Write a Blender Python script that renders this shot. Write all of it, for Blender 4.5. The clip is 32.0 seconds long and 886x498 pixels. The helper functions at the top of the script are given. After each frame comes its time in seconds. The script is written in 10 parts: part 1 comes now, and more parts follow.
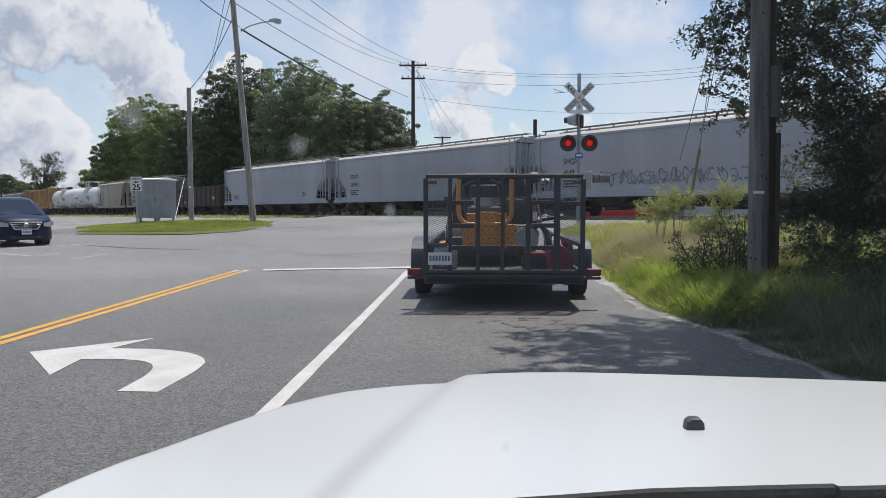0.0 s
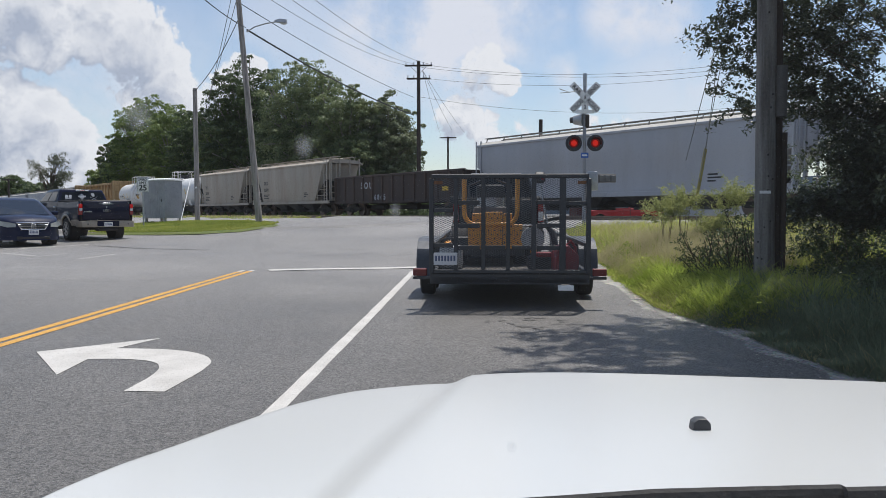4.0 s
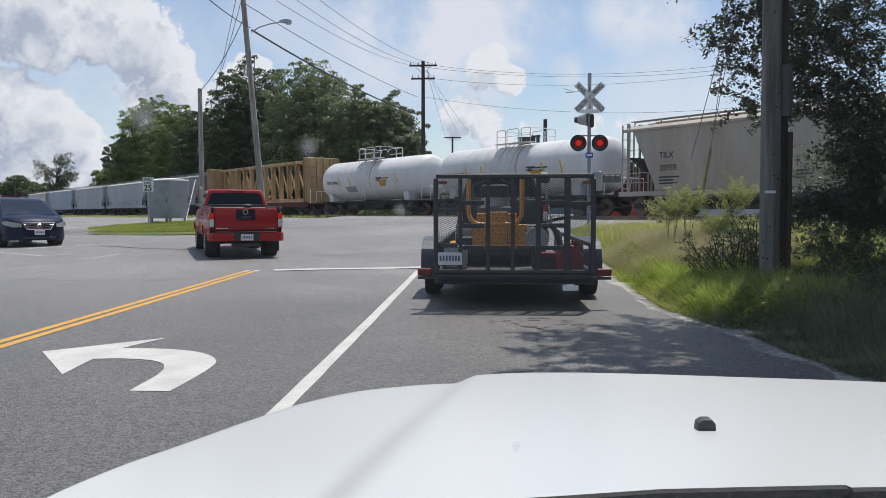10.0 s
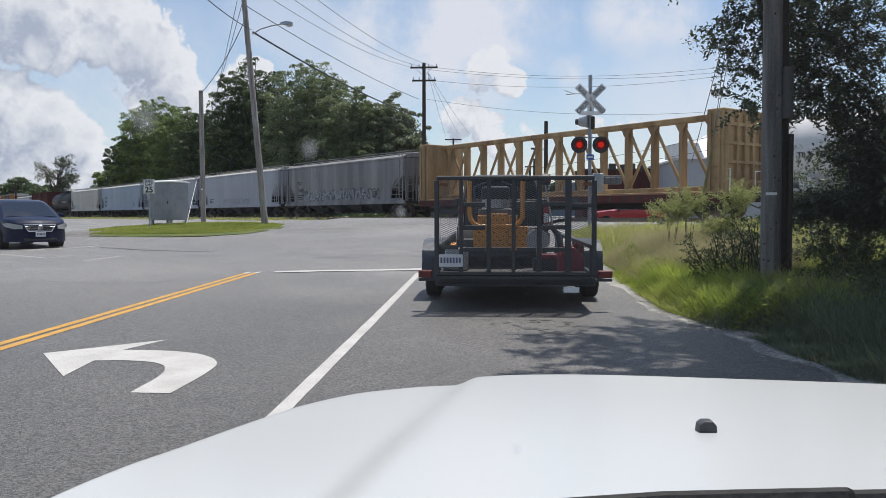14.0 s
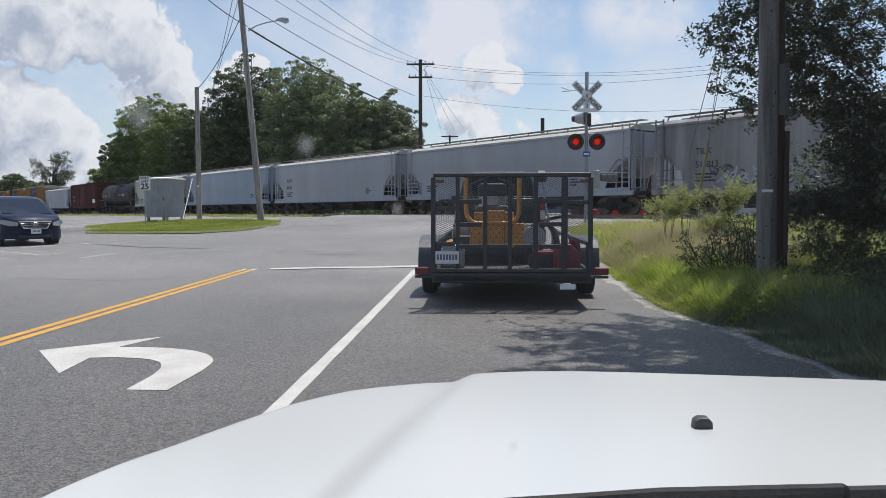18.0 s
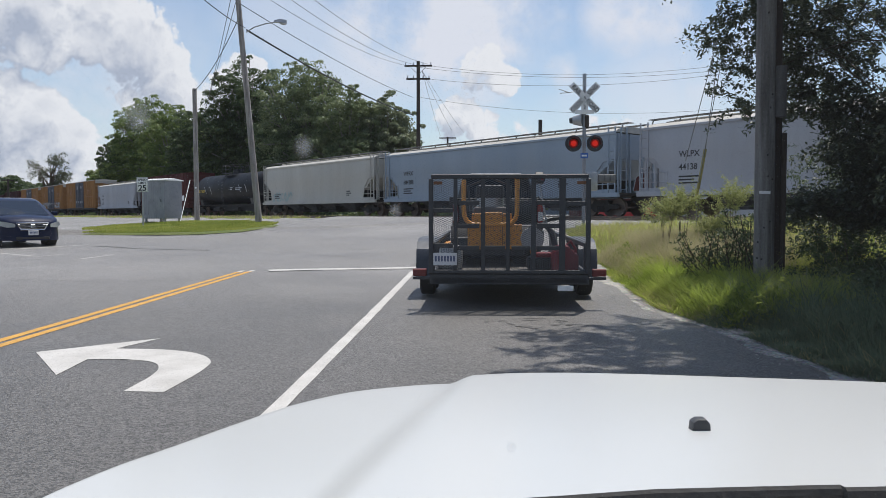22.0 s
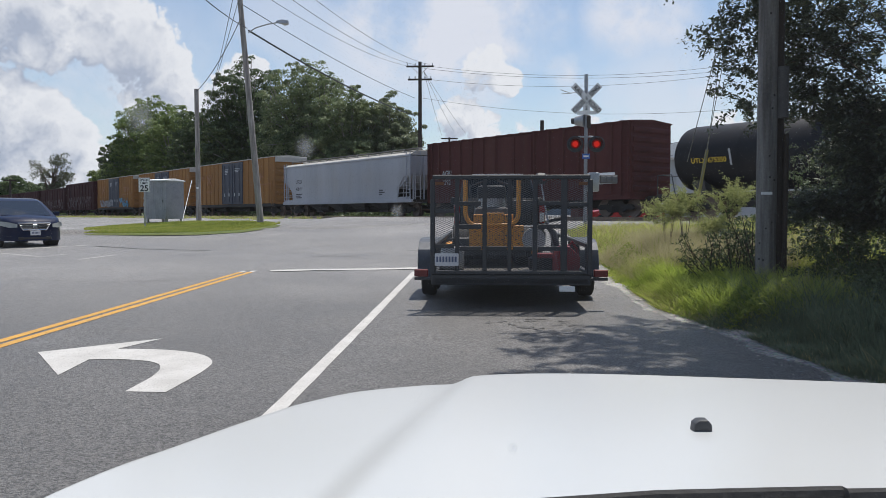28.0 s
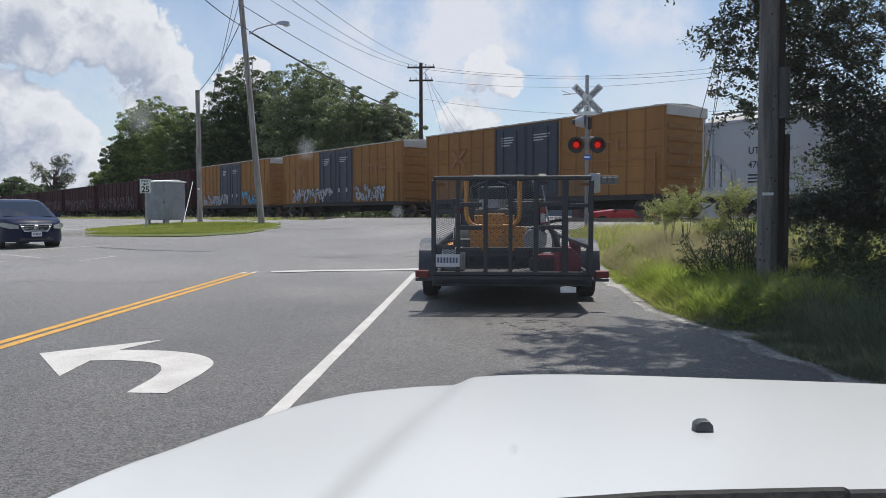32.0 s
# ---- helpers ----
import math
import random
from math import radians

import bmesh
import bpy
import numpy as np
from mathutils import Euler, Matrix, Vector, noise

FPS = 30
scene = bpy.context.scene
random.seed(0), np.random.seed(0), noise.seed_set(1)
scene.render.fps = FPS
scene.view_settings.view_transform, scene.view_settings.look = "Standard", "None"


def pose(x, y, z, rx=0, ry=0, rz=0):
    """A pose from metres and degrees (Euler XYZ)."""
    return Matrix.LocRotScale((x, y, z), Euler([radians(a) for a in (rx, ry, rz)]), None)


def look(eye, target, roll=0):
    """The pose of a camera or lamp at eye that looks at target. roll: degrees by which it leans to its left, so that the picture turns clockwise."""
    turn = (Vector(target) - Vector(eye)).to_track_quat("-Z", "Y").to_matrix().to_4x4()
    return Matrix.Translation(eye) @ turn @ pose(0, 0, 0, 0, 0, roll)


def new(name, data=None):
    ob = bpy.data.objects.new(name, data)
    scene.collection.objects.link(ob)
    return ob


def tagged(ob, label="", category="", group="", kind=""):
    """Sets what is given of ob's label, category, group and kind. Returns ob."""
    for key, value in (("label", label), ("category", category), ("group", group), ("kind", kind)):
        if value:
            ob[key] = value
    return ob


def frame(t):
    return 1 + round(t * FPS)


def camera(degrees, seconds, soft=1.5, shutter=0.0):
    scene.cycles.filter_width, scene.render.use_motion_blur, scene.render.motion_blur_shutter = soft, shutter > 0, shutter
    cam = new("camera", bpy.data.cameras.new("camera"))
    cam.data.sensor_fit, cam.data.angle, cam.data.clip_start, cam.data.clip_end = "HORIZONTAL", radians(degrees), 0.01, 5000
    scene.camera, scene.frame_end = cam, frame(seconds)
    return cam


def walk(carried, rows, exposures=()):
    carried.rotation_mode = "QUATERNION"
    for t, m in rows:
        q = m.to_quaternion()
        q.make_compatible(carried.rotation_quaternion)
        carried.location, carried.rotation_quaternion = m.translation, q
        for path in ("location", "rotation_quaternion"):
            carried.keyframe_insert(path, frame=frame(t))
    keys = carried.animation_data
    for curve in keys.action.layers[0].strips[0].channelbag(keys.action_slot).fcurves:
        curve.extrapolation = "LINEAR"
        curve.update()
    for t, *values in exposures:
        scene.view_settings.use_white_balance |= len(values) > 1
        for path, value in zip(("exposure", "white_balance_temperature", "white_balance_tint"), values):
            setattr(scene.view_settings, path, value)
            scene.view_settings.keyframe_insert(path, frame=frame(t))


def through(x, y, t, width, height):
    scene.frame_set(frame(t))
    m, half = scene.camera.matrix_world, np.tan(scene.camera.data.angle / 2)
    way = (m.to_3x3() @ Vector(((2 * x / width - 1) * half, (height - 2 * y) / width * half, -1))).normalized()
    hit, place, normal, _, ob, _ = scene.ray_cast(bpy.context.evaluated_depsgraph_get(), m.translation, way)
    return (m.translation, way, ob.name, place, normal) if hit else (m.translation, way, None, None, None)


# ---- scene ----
# ---------------------------------------------------------------- camera
EYE = (0.0, 0.0, 1.32)
cam = camera(58.5, 32.0, soft=0.75, shutter=0.12)
# seconds, turn to the left, tilt up, lean: a phone held nearly still behind a windscreen
SWAY = """0 0.000 0.000 0.000; 0.5 0.019 -0.007 0.011; 1 0.071 -0.015 0.038; 1.5 0.075 -0.026 0.051; 2 0.070 -0.018 0.031
2.5 0.104 -0.021 0.039; 3 0.186 -0.007 0.004; 3.5 0.297 0.018 -0.018; 5.5 0.642 -0.062 -0.067; 6 0.688 -0.069 -0.044
6.5 0.734 -0.073 -0.031; 7 0.734 -0.080 -0.016; 7.5 0.713 -0.087 -0.021; 8 0.723 -0.089 -0.014; 8.5 0.709 -0.082 -0.032
9 0.723 -0.057 -0.046; 9.5 0.738 -0.027 -0.036; 10 0.733 0.005 -0.056; 10.5 0.757 0.028 -0.068; 11 0.753 0.081 -0.081
11.5 0.726 0.124 -0.069; 12 0.771 0.135 -0.070; 12.5 0.827 0.124 -0.080; 13 0.851 0.103 -0.071; 13.5 0.850 0.108 -0.061
14 0.794 0.139 -0.057; 14.5 0.740 0.136 -0.089; 16.5 0.536 0.013 -0.064; 17 0.559 -0.001 -0.056; 17.5 0.548 -0.054 -0.044
18 0.536 -0.082 -0.044; 18.5 0.526 -0.053 -0.040; 19 0.468 -0.047 -0.045; 19.5 0.431 -0.048 -0.009; 20 0.453 -0.038 -0.003
20.5 0.466 -0.013 -0.013; 21 0.427 0.017 -0.009; 21.5 0.389 0.024 -0.004; 22 0.380 0.028 -0.034; 22.5 0.402 0.031 -0.048
23 0.414 0.034 -0.030; 23.5 0.427 0.024 -0.017; 24 0.430 0.012 -0.000; 24.5 0.455 0.013 0.009; 25 0.484 0.015 -0.004
25.5 0.492 0.026 -0.015; 27.5 0.524 0.021 0.008; 28 0.494 0.068 0.017; 28.5 0.477 0.089 0.028; 29 0.472 0.112 0.034
29.5 0.481 0.158 0.015; 30 0.497 0.223 -0.040; 30.5 0.526 0.238 -0.077; 31 0.555 0.215 -0.054; 31.5 0.563 0.189 -0.024
32 0.568 0.136 -0.023"""
YAW, PITCH = 2.373, 2.536
sway = [[float(v) for v in r.split()] for line in SWAY.splitlines() for r in line.split(";") if r.strip()]
walk(cam, [(t, pose(*EYE, 90 - PITCH + dp, 0, YAW + dy) @ pose(0, 0, 0, 0, 0, ro)) for t, dy, dp, ro in sway],
     exposures=[(0, 0.0), (32, 0.0)])

# ---------------------------------------------------------------- light
SUN_TO = Vector((0.26, 0.55, 1.70)).normalized()
sun_el = math.asin(SUN_TO.z)
sun_az = math.atan2(SUN_TO.x, SUN_TO.y)
sun = new("sun", bpy.data.lights.new("sun", "SUN"))
sun.data.energy, sun.data.angle, sun.data.color = 4.3, radians(0.55), (1.0, 0.955, 0.89)
sun.matrix_world = look((8, 20, 60), Vector((8, 20, 60)) - SUN_TO)


def way_of(px, py):
    """Direction of a point of the sky, by its place in the opening view (width 1568)."""
    f = 784 / math.tan(radians(29.25))
    m = pose(0, 0, 0, 90 - PITCH, 0, YAW).to_3x3()
    return (m @ Vector(((px - 784) / f, (441 - py) / f, -1))).normalized()


def make_world():
    w = bpy.data.worlds.new("sky")
    scene.world = w
    w.use_nodes = True
    nt = w.node_tree
    nt.nodes.clear()
    N, L = nt.nodes.new, nt.links.new
    out, bg = N("ShaderNodeOutputWorld"), N("ShaderNodeBackground")
    sky = N("ShaderNodeTexSky")
    sky.sky_type, sky.sun_disc, sky.sun_elevation, sky.sun_rotation = "NISHITA", False, sun_el, sun_az
    sky.air_density, sky.dust_density, sky.ozone_density = 1.0, 0.7, 1.4
    co = N("ShaderNodeTexCoord")
    ray = co.outputs["Generated"]

    def math_node(kind, a, b, c=None):
        m = N("ShaderNodeMath")
        m.operation = kind
        for k, v in enumerate((a, b, c)):
            if v is None:
                continue
            if isinstance(v, (int, float)):
                m.inputs[k].default_value = v
            else:
                L(v, m.inputs[k])
        return m.outputs[0]

    def ranged(v, lo, hi, a, b, soft=True):
        mr = N("ShaderNodeMapRange")
        if soft:
            mr.interpolation_type = "SMOOTHSTEP"
        for k, q in enumerate((lo, hi, a, b)):
            mr.inputs[k + 1].default_value = q
        L(v, mr.inputs[0])
        return mr.outputs[0]

    def noisy(vec, scale, detail, rough):
        n = N("ShaderNodeTexNoise")
        n.inputs["Scale"].default_value, n.inputs["Detail"].default_value, n.inputs["Roughness"].default_value = scale, detail, rough
        L(vec, n.inputs["Vector"])
        return n

    def masses(vec, blobs):
        total = None
        for px, py, r, amount in blobs:
            d = N("ShaderNodeVectorMath")
            d.operation = "DISTANCE"
            d.inputs[1].default_value = way_of(px, py)
            L(vec, d.inputs[0])
            r = r / 1400
            v = ranged(d.outputs["Value"], 0.35 * r, 1.45 * r, amount, 0)
            total = v if total is None else math_node("MAXIMUM", total, v)
        return total

    def density(vec):
        """Cumulus: rounded heads on broad masses, with ragged skins."""
        warp = noisy(vec, 17.0, 3, 0.5)
        off = N("ShaderNodeVectorMath")
        off.operation = "MULTIPLY_ADD"
        off.inputs[1].default_value = (0.05, 0.05, 0.05)
        L(warp.outputs["Color"], off.inputs[0])
        L(vec, off.inputs[2])
        heads = N("ShaderNodeTexVoronoi")
        heads.inputs["Scale"].default_value, heads.inputs["Detail"].default_value, heads.inputs["Roughness"].default_value = 19.0, 4.0, 0.55
        L(off.outputs[0], heads.inputs["Vector"])
        fray = noisy(vec, 42.0, 8, 0.68)
        # the rest of the sky is broken cumulus as well
        open_sky = N("ShaderNodeVectorMath")
        open_sky.operation = "DISTANCE"
        open_sky.inputs[1].default_value = way_of(784, 300)
        L(vec, open_sky.inputs[0])
        rest = math_node("MULTIPLY", ranged(noisy(vec, 3.2, 5, 0.55).outputs["Fac"], 0.46, 0.62, 0, 0.62), ranged(open_sky.outputs["Value"], 0.62, 0.85, 0, 1))
        b = math_node("MAXIMUM", masses(vec, CUMULUS), rest)
        b = math_node("MULTIPLY_ADD", heads.outputs["Distance"], -0.40, math_node("ADD", b, 0.34))
        return math_node("MULTIPLY_ADD", fray.outputs["Fac"], 0.34, math_node("SUBTRACT", b, 0.17)), b

    here, body = density(ray)
    up = N("ShaderNodeVectorMath")
    up.operation = "ADD"
    up.inputs[1].default_value = (0.006, 0.010, 0.030)
    L(ray, up.inputs[0])
    above, _ = density(up.outputs[0])
    alpha = ranged(here, 0.265, 0.375, 0, 0.98)
    # heads with open sky above them are lit, thick parts below are grey
    lit = ranged(math_node("SUBTRACT", here, above), -0.21, 0.19, 0, 1, False)
    thick = ranged(body, 0.46, 0.84, 1.0, 0.52)
    lit = math_node("MULTIPLY", lit, thick)
    tint = N("ShaderNodeMix")
    tint.data_type = "RGBA"
    tint.inputs["A"].default_value, tint.inputs["B"].default_value = (3.3, 3.75, 4.7, 1), (6.45, 6.62, 7.0, 1)
    L(lit, tint.inputs["Factor"])
    # thin, even veils of higher cloud
    streaks = noisy(ray, 8.0, 8, 0.62)
    veil = math_node("MULTIPLY", ranged(streaks.outputs["Fac"], 0.34, 0.60, 0.22, 1.0), math_node("ADD", masses(ray, VEILS), 0.04))
    high = N("ShaderNodeMix")
    high.data_type = "RGBA"
    high.inputs["B"].default_value = (5.8, 6.1, 6.85, 1)
    L(veil, high.inputs["Factor"])
    L(sky.outputs["Color"], high.inputs["A"])
    mix = N("ShaderNodeMix")
    mix.data_type = "RGBA"
    L(alpha, mix.inputs["Factor"])
    L(high.outputs["Result"], mix.inputs["A"])
    L(tint.outputs["Result"], mix.inputs["B"])
    bg.inputs["Strength"].default_value = 0.12
    L(mix.outputs["Result"], bg.inputs["Color"])
    L(bg.outputs[0], out.inputs[0])


# place in the opening view, radius there, amount
CUMULUS = ((20, 5, 125, 0.62), (95, 15, 120, 0.62), (160, 40, 100, 0.66), (215, 75, 90, 0.66), (258, 95, 72, 0.66), (275, 80, 45, 0.62), (285, 150, 62, 0.62), (245, 160, 80, 0.50), (318, 190, 46, 0.56), (60, 80, 70, 0.46),
           (-10, 165, 60, 0.62), (20, 185, 66, 0.62), (65, 212, 72, 0.64), (95, 245, 70, 0.6), (30, 265, 100, 0.62), (120, 290, 80, 0.55), (0, 330, 90, 0.56), (165, 310, 70, 0.5),
           (395, 165, 55, 0.64), (370, 200, 60, 0.6), (430, 128, 38, 0.58), (350, 225, 60, 0.56),
           (842, 122, 60, 0.44), (884, 140, 44, 0.44), (800, 215, 62, 0.56), (850, 232, 48, 0.5), (900, 246, 52, 0.46),
           (1030, 225, 40, 0.42), (1090, 222, 32, 0.44), (1265, 230, 60, 0.42))
VEILS = ((230, 240, 150, 0.75), (300, 120, 120, 0.35), (60, 105, 100, 0.7), (520, 60, 150, 0.5), (620, 130, 120, 0.6), (690, 45, 140, 0.95), (800, 50, 150, 1.15), (890, 45, 100, 1.1), (860, 135, 70, 0.9), (1100, 22, 80, 1.0), (1165, 30, 55, 0.9), (980, 124, 36, 0.9), (1060, 195, 110, 0.5), (1170, 180, 120, 0.6),
         (1290, 190, 140, 0.7), (880, 230, 120, 0.6), (60, 340, 200, 0.8), (430, 160, 90, 0.5))
make_world()


# ---------------------------------------------------------------- materials
def surf(name, a, b=None, scale=4.0, rough=0.6, metal=0.0, bump=0.1, fine=60.0, coat=0.0, streak=0.0, dirt=None, amount=0.4,
         speck=None, island=0.0, random_tint=0.0, y_gain=None):
    """A surface of two colours mixed by broad noise, with fine grain, relief, and optional stains."""
    m = bpy.data.materials.new(name)
    m.use_nodes = True
    nt = m.node_tree
    N, L = nt.nodes.new, nt.links.new
    p = nt.nodes["Principled BSDF"]
    co = N("ShaderNodeTexCoord")
    n1, n2 = N("ShaderNodeTexNoise"), N("ShaderNodeTexNoise")
    n1.inputs["Scale"].default_value, n1.inputs["Detail"].default_value, n1.inputs["Roughness"].default_value = scale, 6, 0.65
    n2.inputs["Scale"].default_value, n2.inputs["Detail"].default_value = fine, 4
    mp = N("ShaderNodeMapping")
    if streak:
        mp.inputs["Scale"].default_value = (1, 1, 1.0 / streak)
    L(co.outputs["Object"], mp.inputs["Vector"])
    L(mp.outputs[0], n1.inputs["Vector"])
    L(co.outputs["Object"], n2.inputs["Vector"])
    b = b or tuple(c * 0.8 for c in a)
    mr = N("ShaderNodeMapRange")
    for i, v in enumerate((0.36, 0.66, 0, 1)):
        mr.inputs[i + 1].default_value = v
    L(n1.outputs["Fac"], mr.inputs[0])
    c1 = N("ShaderNodeMix")
    c1.data_type = "RGBA"
    c1.inputs["A"].default_value, c1.inputs["B"].default_value = (*a, 1), (*b, 1)
    L(mr.outputs[0], c1.inputs["Factor"])
    col = c1.outputs["Result"]
    if dirt:
        n3 = N("ShaderNodeTexNoise")
        n3.inputs["Scale"].default_value, n3.inputs["Detail"].default_value, n3.inputs["Roughness"].default_value = scale * 0.45, 8, 0.7
        m2 = N("ShaderNodeMapping")
        m2.inputs["Scale"].default_value = (1.4, 1.4, 1.0 / (streak or 1))
        m2.inputs["Location"].default_value = (3.1, 7.7, 1.3)
        L(co.outputs["Object"], m2.inputs["Vector"])
        L(m2.outputs[0], n3.inputs["Vector"])
        r3 = N("ShaderNodeMapRange")
        for i, v in enumerate((0.48, 0.72, 0, amount)):
            r3.inputs[i + 1].default_value = v
        L(n3.outputs["Fac"], r3.inputs[0])
        c2 = N("ShaderNodeMix")
        c2.data_type = "RGBA"
        c2.inputs["B"].default_value = (*dirt, 1)
        L(r3.outputs[0], c2.inputs["Factor"])
        L(col, c2.inputs["A"])
        col = c2.outputs["Result"]
    if speck:
        vo = N("ShaderNodeTexVoronoi")
        vo.inputs["Scale"].default_value = speck[1]
        L(co.outputs["Object"], vo.inputs["Vector"])
        c3 = N("ShaderNodeMix")
        c3.data_type = "RGBA"
        c3.blend_type = "MULTIPLY"
        c3.inputs["Factor"].default_value = speck[0]
        L(col, c3.inputs["A"])
        if len(speck) > 2 and speck[2] == 0:
            one = N("ShaderNodeSeparateColor")
            L(vo.outputs["Color"], one.inputs[0])
            L(one.outputs[0], c3.inputs["B"])
        else:
            L(vo.outputs["Color"], c3.inputs["B"])
        hs = N("ShaderNodeHueSaturation")
        hs.inputs["Saturation"].default_value = (speck[2] or 1.0) if len(speck) > 2 else 0.35
        hs.inputs["Value"].default_value = 1 + speck[0] * 0.9
        L(c3.outputs["Result"], hs.inputs["Color"])
        col = hs.outputs["Color"]
    if y_gain:
        # the colour gets brighter along y, with a ragged join
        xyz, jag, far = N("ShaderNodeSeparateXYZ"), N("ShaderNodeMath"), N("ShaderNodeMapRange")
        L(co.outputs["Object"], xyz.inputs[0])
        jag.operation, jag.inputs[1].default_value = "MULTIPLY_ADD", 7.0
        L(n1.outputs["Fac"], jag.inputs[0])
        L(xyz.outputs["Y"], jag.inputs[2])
        for i, v in enumerate((y_gain[0], y_gain[1], 1.0, y_gain[2])):
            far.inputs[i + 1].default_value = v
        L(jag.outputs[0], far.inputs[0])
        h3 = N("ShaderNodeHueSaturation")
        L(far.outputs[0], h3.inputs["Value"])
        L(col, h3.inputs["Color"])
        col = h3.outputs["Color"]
    g = N("ShaderNodeMix")
    g.data_type, g.blend_type = "RGBA", "OVERLAY"
    g.inputs["Factor"].default_value = 0.25
    L(col, g.inputs["A"])
    L(n2.outputs["Fac"], g.inputs["B"])
    col = g.outputs["Result"]
    if island or random_tint:
        src = N("ShaderNodeNewGeometry").outputs["Random Per Island"] if island else N("ShaderNodeObjectInfo").outputs["Random"]
        k = island or random_tint
        rr = N("ShaderNodeMapRange")
        for i, v in enumerate((0, 1, 1 - k, 1 + k)):
            rr.inputs[i + 1].default_value = v
        L(src, rr.inputs[0])
        h2 = N("ShaderNodeHueSaturation")
        L(rr.outputs[0], h2.inputs["Value"])
        L(col, h2.inputs["Color"])
        col = h2.outputs["Color"]
    L(col, p.inputs["Base Color"])
    p.inputs["Metallic"].default_value = metal
    rg = N("ShaderNodeMapRange")
    for i, v in enumerate((0.3, 0.7, max(rough - 0.08, 0.02), min(rough + 0.1, 1))):
        rg.inputs[i + 1].default_value = v
    L(n1.outputs["Fac"], rg.inputs[0])
    L(rg.outputs[0], p.inputs["Roughness"])
    p.inputs["Coat Weight"].default_value = coat
    p.inputs["Coat Roughness"].default_value = 0.06
    if bump:
        bp = N("ShaderNodeBump")
        bp.inputs["Strength"].default_value, bp.inputs["Distance"].default_value = bump, 0.01
        L(n2.outputs["Fac"], bp.inputs["Height"])
        L(bp.outputs[0], p.inputs["Normal"])
    return m


def leafy(name, a, b, through=0.35, spread=0.35, gloss=0.15):
    """Leaves: two greens by clump, light shining through."""
    m = bpy.data.materials.new(name)
    m.use_nodes = True
    nt = m.node_tree
    N, L = nt.nodes.new, nt.links.new
    p, out = nt.nodes["Principled BSDF"], nt.nodes["Material Output"]
    geo = N("ShaderNodeNewGeometry")
    n = N("ShaderNodeTexNoise")
    n.inputs["Scale"].default_value, n.inputs["Detail"].default_value = 0.5, 3
    co = N("ShaderNodeTexCoord")
    L(co.outputs["Object"], n.inputs["Vector"])
    add = N("ShaderNodeMath")
    add.operation, add.inputs[1].default_value = "MULTIPLY_ADD", spread
    L(geo.outputs["Random Per Island"], add.inputs[0])
    sub = N("ShaderNodeMath")
    sub.operation, sub.inputs[1].default_value = "SUBTRACT", spread * 0.5
    L(n.outputs["Fac"], add.inputs[2])
    L(add.outputs[0], sub.inputs[0])
    mr = N("ShaderNodeMapRange")
    for i, v in enumerate((0.3, 0.7, 0, 1)):
        mr.inputs[i + 1].default_value = v
    L(sub.outputs[0], mr.inputs[0])
    c = N("ShaderNodeMix")
    c.data_type = "RGBA"
    c.inputs["A"].default_value, c.inputs["B"].default_value = (*a, 1), (*b, 1)
    L(mr.outputs[0], c.inputs["Factor"])
    L(c.outputs["Result"], p.inputs["Base Color"])
    p.inputs["Roughness"].default_value = 0.7 if gloss < 0.3 else 0.42
    p.inputs["Specular IOR Level"].default_value = gloss
    tr = N("ShaderNodeBsdfTranslucent")
    L(c.outputs["Result"], tr.inputs["Color"])
    mx = N("ShaderNodeMixShader")
    mx.inputs[0].default_value = through
    L(p.outputs[0], mx.inputs[1])
    L(tr.outputs[0], mx.inputs[2])
    L(mx.outputs[0], out.inputs["Surface"])
    return m


def glassy(name, tint, rough=0.02, gloss=0.18):
    m = bpy.data.materials.new(name)
    m.use_nodes = True
    p = m.node_tree.nodes["Principled BSDF"]
    p.inputs["Base Color"].default_value = (*tint, 1)
    p.inputs["Roughness"].default_value, p.inputs["Specular IOR Level"].default_value = rough, gloss
    return m


def glow(name, colour, strength, base=(0.3, 0.02, 0.02)):
    m = bpy.data.materials.new(name)
    m.use_nodes = True
    p = m.node_tree.nodes["Principled BSDF"]
    p.inputs["Base Color"].default_value = (*base, 1)
    p.inputs["Emission Color"].default_value, p.inputs["Emission Strength"].default_value = (*colour, 1), strength
    p.inputs["Roughness"].default_value = 0.2
    return m


M_ASPHALT = surf("asphalt", (0.0865, 0.0830, 0.0790), (0.1105, 0.1058, 0.1010), 0.22, 0.52, bump=1.0, fine=110, dirt=(0.162, 0.156, 0.150), amount=0.5, speck=(0.80, 84, 0.0), y_gain=(8.5, 20.0, 1.85))
M_TAR = surf("tar", (0.05, 0.05, 0.05), (0.075, 0.075, 0.075), 3, 0.7, bump=0.3)
M_SEAM = surf("worn_seam", (0.085, 0.084, 0.083), (0.13, 0.128, 0.126), 1.2, 0.85, bump=0.4)
M_WHITE_LINE = surf("white_road_paint", (0.55, 0.535, 0.51), (0.47, 0.457, 0.435), 3, 0.7, bump=0.5, dirt=(0.33, 0.32, 0.30), amount=0.45)
M_OLD_LINE = surf("worn_road_paint", (0.52, 0.505, 0.48), (0.38, 0.37, 0.35), 5, 0.75, bump=0.3, dirt=(0.22, 0.212, 0.205), amount=0.7)
M_FADED_LINE = surf("faded_road_paint", (0.26, 0.25, 0.24), (0.19, 0.185, 0.18), 5, 0.8, bump=0.4, dirt=(0.14, 0.135, 0.13), amount=0.8)
M_YELLOW_LINE = surf("yellow_road_paint", (0.62, 0.33, 0.05), (0.52, 0.27, 0.045), 6, 0.7, bump=0.3, dirt=(0.2, 0.16, 0.1), amount=0.5)
